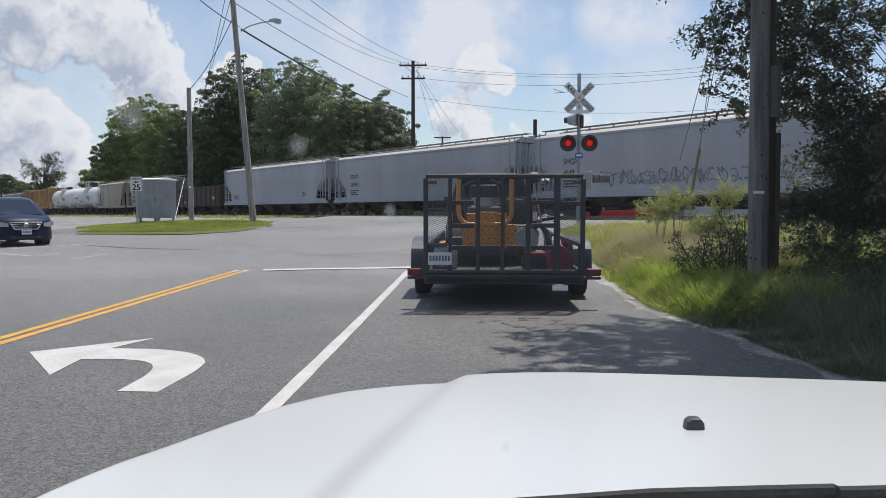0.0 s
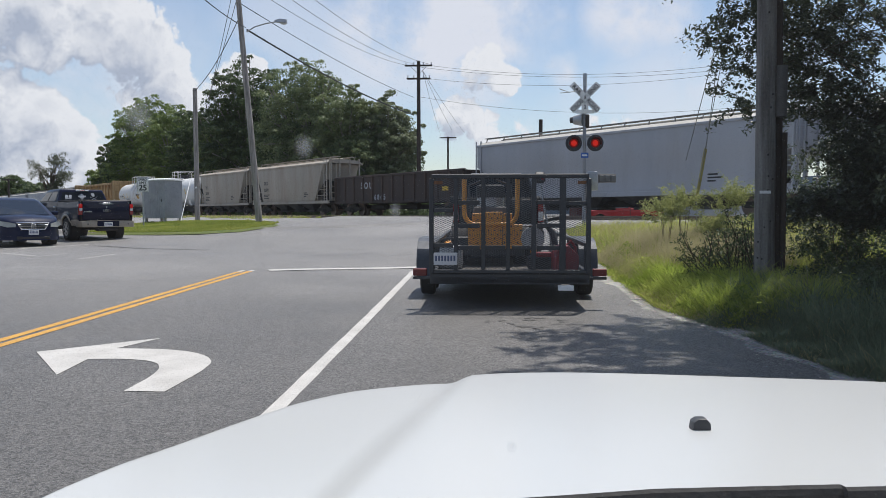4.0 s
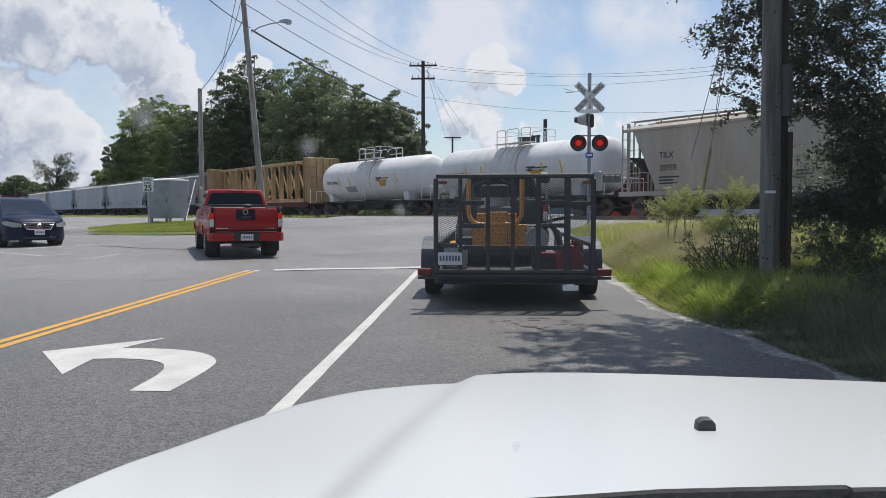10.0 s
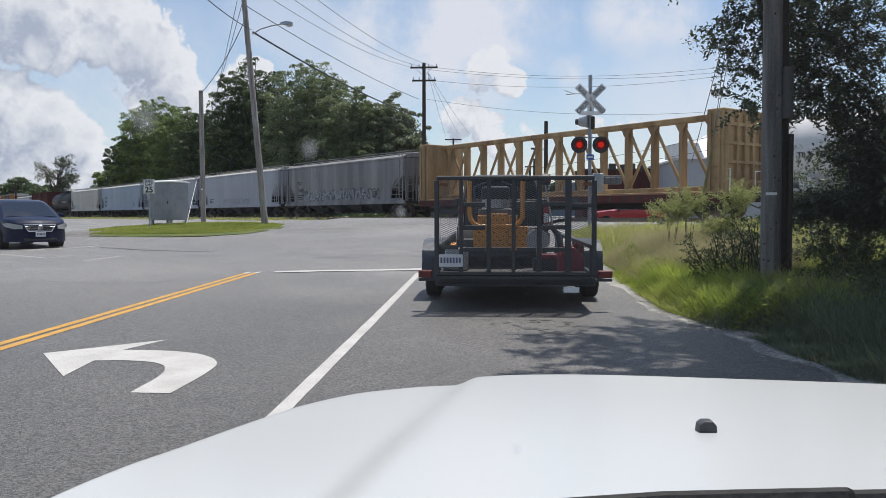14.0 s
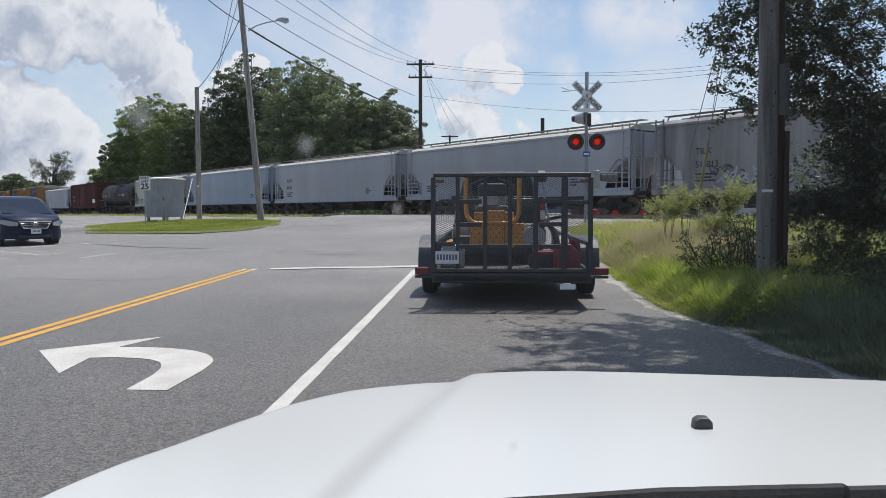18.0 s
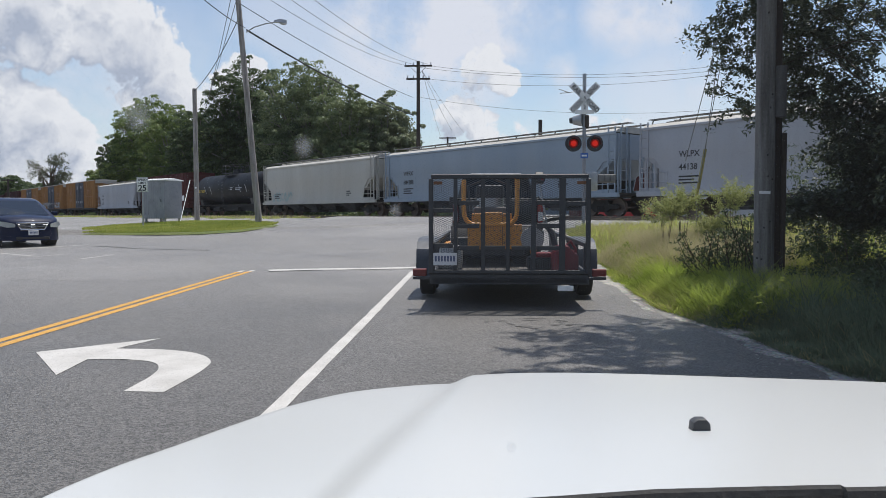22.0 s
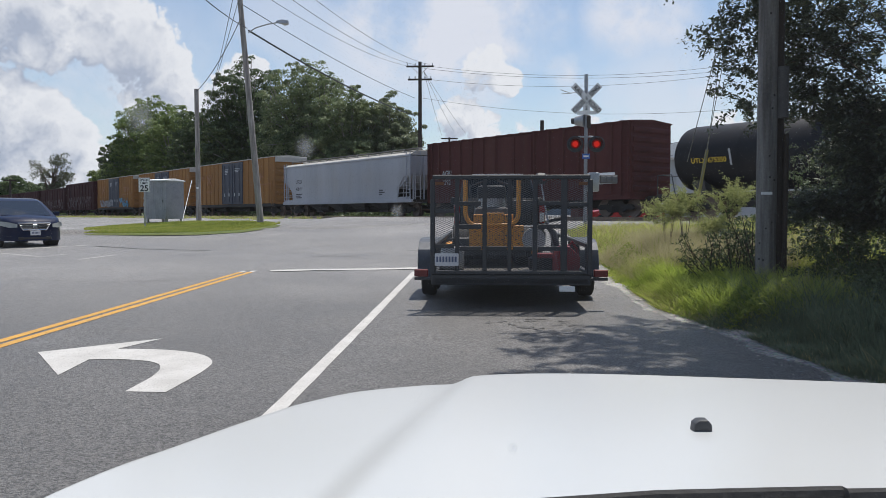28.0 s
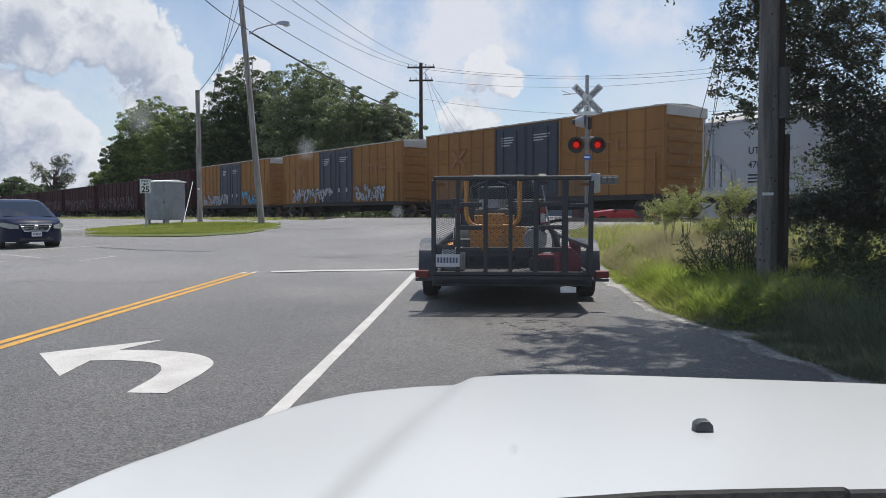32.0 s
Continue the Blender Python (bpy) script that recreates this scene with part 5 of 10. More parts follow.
def boxcar(length, paint, height, label, door=True, seed=0, tags=0, logo=False, mark=None, number=None):
    car = thing("boxcar", Matrix(), label, "railroad car", "freight cars")
    L2, W, P = length / 2 - (1.3 if paint == "yellow" else 1.05), 1.48, M_CAR[paint]
    part("body", box(B(), (-L2, -W, 1.02), (L2, W, height)), P, car)
    r = [(W + 0.06, height), (W + 0.06, height + 0.06), (0, height + 0.17), (-W - 0.06, height + 0.06), (-W - 0.06, height)]
    part("roof", prism(B(), r, -L2 - 0.05, L2 + 0.05, "x"), M_ROOF if paint == "yellow" else P, car)
    bm = B()
    for i in range(16):
        x = -L2 + 0.6 + (2 * L2 - 1.2) * i / 15
        bar(bm, (x, -W - 0.05, height + 0.07), (x, 0, height + 0.19), 0.08, 0.04)
        bar(bm, (x, W + 0.05, height + 0.07), (x, 0, height + 0.19), 0.08, 0.04)
    part("roof_rib", bm, M_ROOF if paint == "yellow" else P, car)
    part("side_sill", box(B(), (-L2, -W - 0.05, 0.84), (L2, W + 0.05, 1.10), 0.015), P if paint == "brown" else M_UNDER, car)
    part("centre_sill", box(B(), (-L2, -0.4, 0.65), (L2, 0.4, 0.95)), M_UNDER, car)
    dw = 2.5 if door else 1.5
    xs = [-L2 + 0.12 + (L2 - dw - 0.2) * i / 6 for i in range(7)]
    post = None
    for s in (-1, 1):
        for x in xs + [-v for v in xs]:
            m = pose(x, s * W, 0, 0, 0, 180 if s < 0 else 0)
            if post is None:
                post = part("side_post", prism(B(), [(-0.07, 0), (-0.045, 0.075), (0.045, 0.075), (0.07, 0)], 1.1, height - 0.02, "z"), P, car)
                post.matrix_basis = m
            else:
                again(post, m)
        for z in (1.75, 2.5, 3.3, 4.1) if paint == "yellow" else ():
            for a, b in ((-L2, -dw), (dw, L2)):
                part("belt_rail", box(B(), (a + 0.2, min(s * W, s * (W + 0.04)), z - 0.03), (b - 0.2, max(s * W, s * (W + 0.04)), z + 0.03)), P, car)
        d = part("door", box(B(), (-dw, min(s * W, s * (W + 0.09)), 1.12), (dw, max(s * W, s * (W + 0.09)), height - 0.08), 0.02), M_DOOR if door else P, car,
                 "dark blue double plug door" if door else "sliding door")
        for x in (-dw + 0.1, -0.06, 0.06, dw - 0.1):
            part("door_post", box(B(), (x - 0.05, min(s * W, s * (W + 0.13)), 1.15), (x + 0.05, max(s * W, s * (W + 0.13)), height - 0.12), 0.01), M_DOOR if door else P, d)
        for x in (-1.75, -0.65, 0.65, 1.75) if door else ():
            bm = B()
            rod(bm, (x, s * (W + 0.13), 1.3), (x, s * (W + 0.13), height - 0.3), 0.025, n=6)
            part("lock_rod", bm, M_DOOR, d)
            part("latch", box(B(), (x - 0.10, s * (W + 0.14) - 0.02, 1.85), (x + 0.10, s * (W + 0.14) + 0.02, 2.15), 0.01), M_SPRAY_PALE, d)
    for e in (-1, 1):
        for k in range(7):
            z = 1.35 + k * (height - 1.7) / 6
            part("end_corrugation", prism(B(), [(-0.16, 0), (-0.07, 0.09), (0.07, 0.09), (0.16, 0)], -W + 0.1, W - 0.1, "y"), P, car).matrix_basis = \
                pose(e * L2, 0, z, 0, 90 * e, 0)
        ladder(car, e * (L2 - 0.32), -W - 0.09, 1.0, 3.0 if paint == "yellow" else height, 0.42, P)
    if logo:
        x = dw + 2.2
        for a, b in (((x, 3.62), (x + 1.35, 3.76)), ((x + 0.22, 3.1), (x + 0.42, 3.61)), ((x + 0.85, 3.1), (x + 1.05, 3.61)), ((x + 1.6, 3.1), (x + 1.78, 3.76)), ((x + 1.85, 3.36), (x + 2.3, 3.5))):
            part("emblem", box(B(), (a[0], -W - 0.084, a[1]), (b[0], -W - 0.080, b[1])), M_LOGO_RED, car, "faded block emblem", 0)
        bars(car, dw + 1.6, 2.75, -W - 0.08, (4.4,), M_LOGO_RED, "slogan_line")
        bars(car, -L2 + 1.2, 3.9, -W - 0.08, (0.7, 0.7, 0.7), M_LOGO_RED, "stencil_line")
        bm = B()
        for q in ((0, 1), (1, 0)):
            bar(bm, (-L2 + 2.6, -W - 0.082, 3.0 + 1.0 * q[0]), (-L2 + 4.0, -W - 0.082, 3.0 + 1.0 * q[1]), 0.2, 0.004, (0, 1, 0))
        part("emblem", bm, M_LOGO_RED, car, "faded red cross-shaped emblem", 0)
        bars(car, -L2 + 2.5, 2.45, -W - 0.08, (1.6, 1.6, 1.3), M_LOGO_RED)
        bars(car, -1.9, height - 0.7, -W - 0.10, (1.0, 1.0, 0.9, 0.7), M_SPRAY_PALE)
        bars(car, 0.6, height - 0.7, -W - 0.10, (1.3, 1.2, 0.8), M_SPRAY_PALE)
    if mark:
        writing("reporting_mark", mark, 0.42, M_SPRAY_PALE, car, pose(-L2 + 1.6, -W - 0.09, 2.5), "white reporting mark", 0.004)
        writing("car_number", number, 0.42, M_SPRAY_PALE, car, pose(-L2 + 1.6, -W - 0.09, 1.95), "white car number", 0.004)
        part("panel", box(B(), (L2 - 2.4, -W - 0.09, 1.6), (L2 - 0.9, -W - 0.08, 2.15)), M_SIGN_WHITE, car)
    for e in (-1, 1):
        if paint == "yellow":
            part("end_panel", box(B(), (min(e * L2, e * (L2 + 0.11)), -W, height - 0.42), (max(e * L2, e * (L2 + 0.11)), W, height + 0.04), 0.01), M_ROOF, car, "pale upper end panel")
        part("coupler_housing", box(B(), (min(e * L2, e * (L2 + 0.75)), -0.3, 0.75), (max(e * L2, e * (L2 + 0.75)), 0.3, 1.02), 0.03), M_UNDER, car)
    if tags:
        for x0, x1, z1, fill, sd in ((-dw - 4.4, -0.4, 2.15, M_SPRAY_PALE, seed), (dw + 0.5, dw + 4.4, 2.25, M_SPRAY_PALE if tags == 1 else M_SPRAY_BLUE, seed + 1)):
            n = int((x1 - x0) / 0.62)
            scrawl(car, x0, x1, 1.25, z1, -W - 0.15, fill, sd, 0.19, letters=n)
            scrawl(car, x0, x1, 1.22, z1 + 0.04, -W - 0.153, M_SPRAY_DARK, sd + 9, 0.05, letters=n)
    running_gear(car, length, 2.3)
    return car


# order of the train, leading car first: the time gap from the road's axis at which each tail coupling stands
V0, GROW, AXIS = 9.01, 0.002, 1.737
ENDS = [4.45, 2.195, -0.119, -2.418, -4.225, -5.876, -7.418, -9.13, -10.83, -13.523, -15.635, -17.832, -20.036, -22.416, -24.564, -26.52, -28.55,
        -30.759, -33.085, -35.372, -37.60, -39.7, -42.1, -44.5, -46.9, -49.3, -51.7, -54.1]


def car_length(i):
    front = ENDS[i - 1] if i else ENDS[0] + 2.3
    return (front - ENDS[i]) * V0


TRAIN = []


def build_train():
    n = [0]

    def add(maker, *a, **k):
        i = n[0]
        n[0] += 1
        TRAIN.append((maker(car_length(i), *a, **k), (ENDS[i] + car_length(i) / V0 / 2)))
    wl = "white-painted covered hopper with a roof walkway, streaked with grime"
    add(covered_hopper, "white", label=wl, seed=1)
    add(covered_hopper, "white", "SHQX", "4648", label="white covered hopper with dark graffiti along its lower side", tags=1, seed=2)
    add(covered_hopper, "white", "EQUX", "630992", label=wl, seed=3)
    add(covered_hopper, "white", label=wl, seed=4)
    add(gondola, "gondola", 2.75, "S O U", "6 6 8 6 5", label="rusty black open gondola with white spaced lettering")
    add(covered_hopper, "tan", "TILX", "30970", "cut", "weathered tan covered hopper with exposed end frames", seed=5, roof=M_CAR["tan"])
    add(covered_hopper, "tan", "TILX", "30959", "cut", "weathered tan covered hopper with rust streaks", seed=6, roof=M_CAR["tan"])
    add(tank_car, "tank_white", "SHPX", "204919", "white tank car with a stained side and top platform")
    add(tank_car, "tank_white", "TILX", "193024", "clean white tank car with a railed top platform")
    add(centerbeam, "empty mustard-yellow centre-beam flat car with open truss")
    add(covered_hopper, "dirty", "TILX", "516813", label="soot-streaked grey covered hopper with graffiti", tags=2, seed=7, roof=M_CAR["dirty"])
    add(covered_hopper, "white", label="white covered hopper with small graffiti tags", tags=4, seed=8)
    add(covered_hopper, "white", "WLPX", "44138", label=wl, seed=9)
    add(covered_hopper, "pale_blue", "WFRX", "884288", label="pale blue-grey covered hopper with black numbers", seed=10)
    add(covered_hopper, "cream", label="cream covered hopper with a faded teal graffiti tag", tags=3, seed=11)
    add(tank_car, "tank_black", "UTLX", "675350", "black tank car with yellow lettering")
    add(boxcar, "brown", 4.50, "oxide-brown high boxcar with ribbed sides", False, 3, 0, False, "AGRI", "1292")
    add(covered_hopper, "white", "UTCX", "47019", label="clean white covered hopper with rounded roof edge", seed=12)
    add(boxcar, "yellow", 5.08, "yellow high-cube boxcar with dark blue doors", True, 4, 0, True)
    add(boxcar, "yellow", 5.08, "yellow high-cube boxcar with dark blue doors and white graffiti", True, 5, 1, True)
    add(boxcar, "yellow", 5.08, "yellow high-cube boxcar with dark blue doors and blue graffiti", True, 6, 2, True)
    for k in range(7):
        add(gondola, "maroon", 4.95 if k == 0 else 4.5, label="dull maroon ribbed car covered in pale graffiti", tags=1, seed=20 + k, ribs=11, roofed=True)


build_train()


def train_at(offset, t):
    s = V0 * (offset + t + GROW * t * t - AXIS)
    x, y = track_pos(s, 0)
    return Matrix.Translation((x, y, RAIL_TOP)) @ Matrix.Rotation(radians(TRACK_TURN), 4, "Z")


# ---------------------------------------------------------------- trees and growth
M_BARK = surf("bark", (0.13, 0.10, 0.075), (0.08, 0.06, 0.05), 4, 0.95, bump=0.9, fine=25, streak=4)
M_BARK_PALE = surf("pale_bark", (0.30, 0.28, 0.25), (0.20, 0.185, 0.165), 4, 0.95, bump=0.6, fine=25, streak=4)
M_LEAF_DARK = leafy("dark_leaves", (0.060, 0.092, 0.040), (0.115, 0.155, 0.064), 0.36, gloss=0.3)
M_LEAF_FAR = leafy("far_leaves", (0.115, 0.175, 0.055), (0.25, 0.31, 0.10), 0.45, gloss=0.3)
M_LEAF_PALE = leafy("pale_leaves", (0.16, 0.195, 0.115), (0.27, 0.30, 0.175), 0.42, gloss=0.3)
M_LEAF_MID = leafy("dull_green_leaves", (0.125, 0.17, 0.082), (0.26, 0.305, 0.15), 0.42, gloss=0.3)
M_LEAF_GREY = leafy("grey_leaves", (0.10, 0.115, 0.075), (0.16, 0.175, 0.12), 0.3)
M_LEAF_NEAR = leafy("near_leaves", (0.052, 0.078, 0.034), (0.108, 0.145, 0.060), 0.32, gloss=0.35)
M_LEAF_TREE = leafy("tree_leaves", (0.060, 0.080, 0.048), (0.145, 0.172, 0.105), 0.40, gloss=1.0)
M_HERB = leafy("herb_leaves", (0.17, 0.24, 0.045), (0.42, 0.46, 0.12), 0.72)
M_LEAF_WEED = leafy("weed_leaves", (0.26, 0.29, 0.105), (0.42, 0.44, 0.20), 0.55)


def sprays(t, masses, leaf, per, size, rng, length=0.7, fall=0.35, limb_from=None, limb_r=0.03, every=6, name="crown"):
    """Loose foliage: leaves strung along drooping twigs that fill the masses."""
    cs, ns, us = [], [], []
    for (cx, cy, cz), (rx, ry, rz), count in masses:
        for k in range(count):
            d = rng.normal(size=3)
            d /= np.linalg.norm(d)
            q = rng.random() ** 0.42
            c = np.array([cx + d[0] * rx * q, cy + d[1] * ry * q, cz + d[2] * rz * q])
            w = np.array([d[0] + rng.normal() * 0.6, d[1] + rng.normal() * 0.6, 0.2 * rng.normal() + 0.25])
            w /= np.linalg.norm(w)
            L = length * rng.uniform(0.5, 1.3)
            m = max(4, int(per * rng.uniform(0.6, 1.4)))
            u = rng.random(m)
            p = c + np.outer(u * L, w) + np.outer(u * u * L * fall, np.array([0, 0, -1.0])) + rng.normal(size=(m, 3)) * size * 1.1
            p[:, 2] = np.maximum(p[:, 2], 0.12)
            cs.append(p)
            ns.append(rng.normal(size=(m, 3)) * 0.55 + np.array([0, 0, 0.9]))
            us.append(w + rng.normal(size=(m, 3)) * 0.8)
            if limb_from and every and k % every == 0:
                a, e = Vector(limb_from[int(rng.integers(len(limb_from)))]), Vector(c)
                if (e - a).length > 0.25:
                    part("limb", tube(B(), [a, a.lerp(e, 0.55) + Vector((0, 0, 0.08 * (e - a).length)), e, e + Vector(w) * L * 0.6], [limb_r, limb_r * 0.6, limb_r * 0.3, limb_r * 0.1], 5), M_BARK, t)
    n, u = np.concatenate(ns), np.concatenate(us)
    return cards(name, leaf, np.concatenate(cs), n, size, rng, t, 0.42, np.cross(u, n))


def puffs(t, masses, leaf, total, size, rng, stems, limb_r):
    """A full crown: each mass carries rounded tufts of leaves on its skin and thinner leaves inside."""
    area = sum(r[0] * r[0] for c, r, k in masses)
    cs, ns = [], []
    for (cx, cy, cz), (rx, ry, rz), k in masses:
        mine = total * rx * rx / area
        tufts = max(14, int(78 * min(1.6, rx / 3.0)))
        for j in range(tufts):
            d = rng.normal(size=3)
            d /= np.linalg.norm(d)
            q = rng.uniform(0.62, 1.06)
            pc = np.array([cx + d[0] * rx * q, cy + d[1] * ry * q, cz + d[2] * rz * q])
            pr = rx * rng.uniform(0.09, 0.21)
            m = int(0.8 * mine / tufts)
            e = rng.normal(size=(m, 3)) + d * 0.5 + np.array([0, 0, 0.35])
            e /= np.linalg.norm(e, axis=1, keepdims=True)
            rr = pr * rng.random(m) ** 0.3 * rng.uniform(0.85, 1.12, m)
            p = pc + e * rr[:, None] * np.array([1.15, 1.15, 0.62])
            cs.append(p)
            ns.append(e + rng.normal(size=(m, 3)) * 0.45 + np.array([0, 0, 0.3]))
            if j == 0:
                m = int(0.2 * mine)
                f = rng.normal(size=(m, 3))
                f *= (rng.random(m) ** 0.4 * 0.82 / np.linalg.norm(f, axis=1))[:, None]
                cs.append(np.array([cx, cy, cz]) + f * np.array([rx, ry, rz]))
                ns.append(rng.normal(size=(m, 3)))
            if j % 7 == 0:
                a, en = Vector(stems[j % len(stems)]), Vector(pc)
                part("limb", tube(B(), [a, a.lerp(en, 0.5) + Vector((0, 0, 0.06 * (en - a).length)), en], [limb_r, limb_r * 0.65, limb_r * 0.3], 5), M_BARK_PALE, t)
    c = np.concatenate(cs)
    c[:, 2] = np.maximum(c[:, 2], 0.12)
    return cards("crown", leaf, c, np.concatenate(ns), size, rng, t, 0.62)


def behind_track(x, y, h, r):
    """Sets a tree back along its sight line until it clears the railway bank, growing as it goes."""
    n = -(NEAR.x * x + NEAR.y * y)
    k = max(1.0, 35.5 / max(n - r, 12.0))
    return x * k, y * k, (h - 0.32) * k + 0.32, r * k, k


def tree(name, x, y, z, height, radius, seed, leaf, label, base=0.18, clumps=90, per=130, size=0.17, lobes=None, category="tree", trunk_r=None, every=5, dense=True):
    """Trunk, limbs and a crown; lobes: (dx, dy, z, r) as shares of radius and height."""
    rng = np.random.default_rng(seed)
    t = thing(name, pose(x, y, z), label, category)
    tr = trunk_r or max(0.12, height * 0.02)
    b = rng.uniform(-0.04, 0.04, 4) * height
    part("trunk", tube(B(), [(0, 0, -0.9), (b[0] * 0.3, b[1] * 0.3, height * 0.15), (b[0], b[1], height * 0.42), (b[2], b[3], height * 0.78)], [tr * 1.35, tr, tr * 0.7, tr * 0.2], 9), M_BARK, t)
    hz = height * (1 - base) / 2
    lobes = lobes or [(0, 0, base + (1 - base) * 0.5, 1.0)]
    tot = sum(l[3] ** 2 for l in lobes)
    masses = [((lx * radius, ly * radius, lz * height), (radius * lr, radius * lr, hz * lr), max(3, int(clumps * lr * lr / tot))) for lx, ly, lz, lr in lobes]
    if dense:
        stems = [(0, 0, height * 0.25), (b[0], b[1], height * 0.42)]
        puffs(t, masses, leaf, clumps * per, size, rng, stems, tr * 0.4)
        return t
    sprays(t, masses, leaf, per, size, rng, radius * 0.3, 0.3, [(0, 0, height * 0.25), (b[0], b[1], height * 0.42), (b[2] * 0.6, b[3] * 0.6, height * 0.6)], tr * 0.4, every)
    return t


def far_trees():
    big = "large broad green tree beyond the railway"
    lob = [(0, 0, 0.56, 0.9), (-0.4, 0, 0.66, 0.55), (0.42, 0.1, 0.60, 0.6), (0.05, -0.2, 0.74, 0.5), (0.2, -0.4, 0.36, 0.6), (-0.35, -0.4, 0.34, 0.55)]
    row = ((-24.6, 83, 17.0, 4.9, M_LEAF_DARK), (-18.6, 84, 17.4, 5.6, M_LEAF_MID), (-13.6, 82, 14.0, 4.7, M_LEAF_MID), (-9.9, 83, 13.2, 4.0, M_LEAF_PALE), (-27.5, 88, 13.0, 4.5, M_LEAF_DARK), (-20.5, 90, 13.0, 6.0, M_LEAF_DARK), (-13, 90, 10, 6.0, M_LEAF_DARK))
    for k, (x, y, h, r, leaf) in enumerate(row):
        x, y, h, r, g = behind_track(x, y, h, r)
        tree("tree", x, y, 1.0, h, r, 30 + k, leaf, big, 0.10, 1060, 46, 0.118 * g, lob)
    row = ((-33.5, 94, 13.4, 4.4), (-37.0, 95, 13.6, 4.6), (-41.2, 96, 14.8, 4.8), (-44.6, 98, 10.8, 3.6), (-47.6, 100, 7.2, 3.2), (-30.5, 95, 11.5, 4.4))
    for k, (x, y, h, r) in enumerate(row):
        x, y, h, r, g = behind_track(x, y, h, r)
        tree("tree", x, y, 1.0, h, r, 50 + k, M_LEAF_FAR if k % 3 else M_LEAF_DARK, "mid-green tree in the row behind the railway", 0.06, 820, 46, 0.122 * g, lob)
    x, y, h, r, g = behind_track(-62.4, 112, 9.6, 2.9)
    tree("tree", x, y, 0.9, h, r, 61, M_LEAF_GREY, "sparse grey-green tree with an open forked crown", 0.3, 150, 30, 0.14 * g, [(-0.55, 0, 0.66, 0.36), (-0.85, 0, 0.78, 0.2), (0.42, 0, 0.86, 0.36), (0.5, 0, 0.62, 0.5), (0.1, 0, 0.42, 0.4)], every=3, dense=False)
    for k, (x, y, h, r) in enumerate(((-86, 142, 7.0, 6.0), (-80, 143, 6.0, 5.0), (-76, 150, 4.5, 5.0))):
        x, y, h, r, g = behind_track(x, y, h, r)
        tree("tree", x, y, 0.9, h, r, 62 + k, M_LEAF_DARK, "low hazy tree on the far horizon", 0.05, 130, 50, 0.3 * g)
    for k, (x, y, h, r) in enumerate(((21.5, 96, 6.5, 3.4), (27, 97, 5.0, 3.0), (6.5, 110, 5.5, 4.0), (1.5, 112, 5.0, 4.0), (60, 90, 9, 6), (72, 92, 10, 7), (48, 104, 7, 5))):
        tree("tree", x, y, 1.0, h, r, 70 + k, M_LEAF_DARK, "low dark tree beyond the crossing", 0.05, 160, 60, 0.2)
    # undergrowth along the far side of the bank
    rng = np.random.default_rng(77)
    n = 46000
    s_, p_ = -14 - 150 * rng.random(n) ** 1.5, -6.5 - 9 * rng.random(n)
    top = (1.2 + 1.1 * np.sin(s_ * 0.35) * np.sin(s_ * 0.11 + 1) + 0.8 * rng.random(n)) * np.clip((-p_ - 5.5) / 3, 0.3, 1)
    z = 1.0 + np.clip(top, 0.3, 3.2) * rng.random(n)
    c = np.stack([TRACK0.x + ALONG.x * s_ + NEAR.x * p_, TRACK0.y + ALONG.y * s_ + NEAR.y * p_, z], 1)
    nr = rng.normal(size=(n, 3)) + np.array([-0.5, -0.5, 0.6])
    tagged(cards("undergrowth", M_LEAF_DARK, c, nr, 0.16, rng), "dark tangled undergrowth behind the tracks", "undergrowth", kind="stuff")


far_trees()


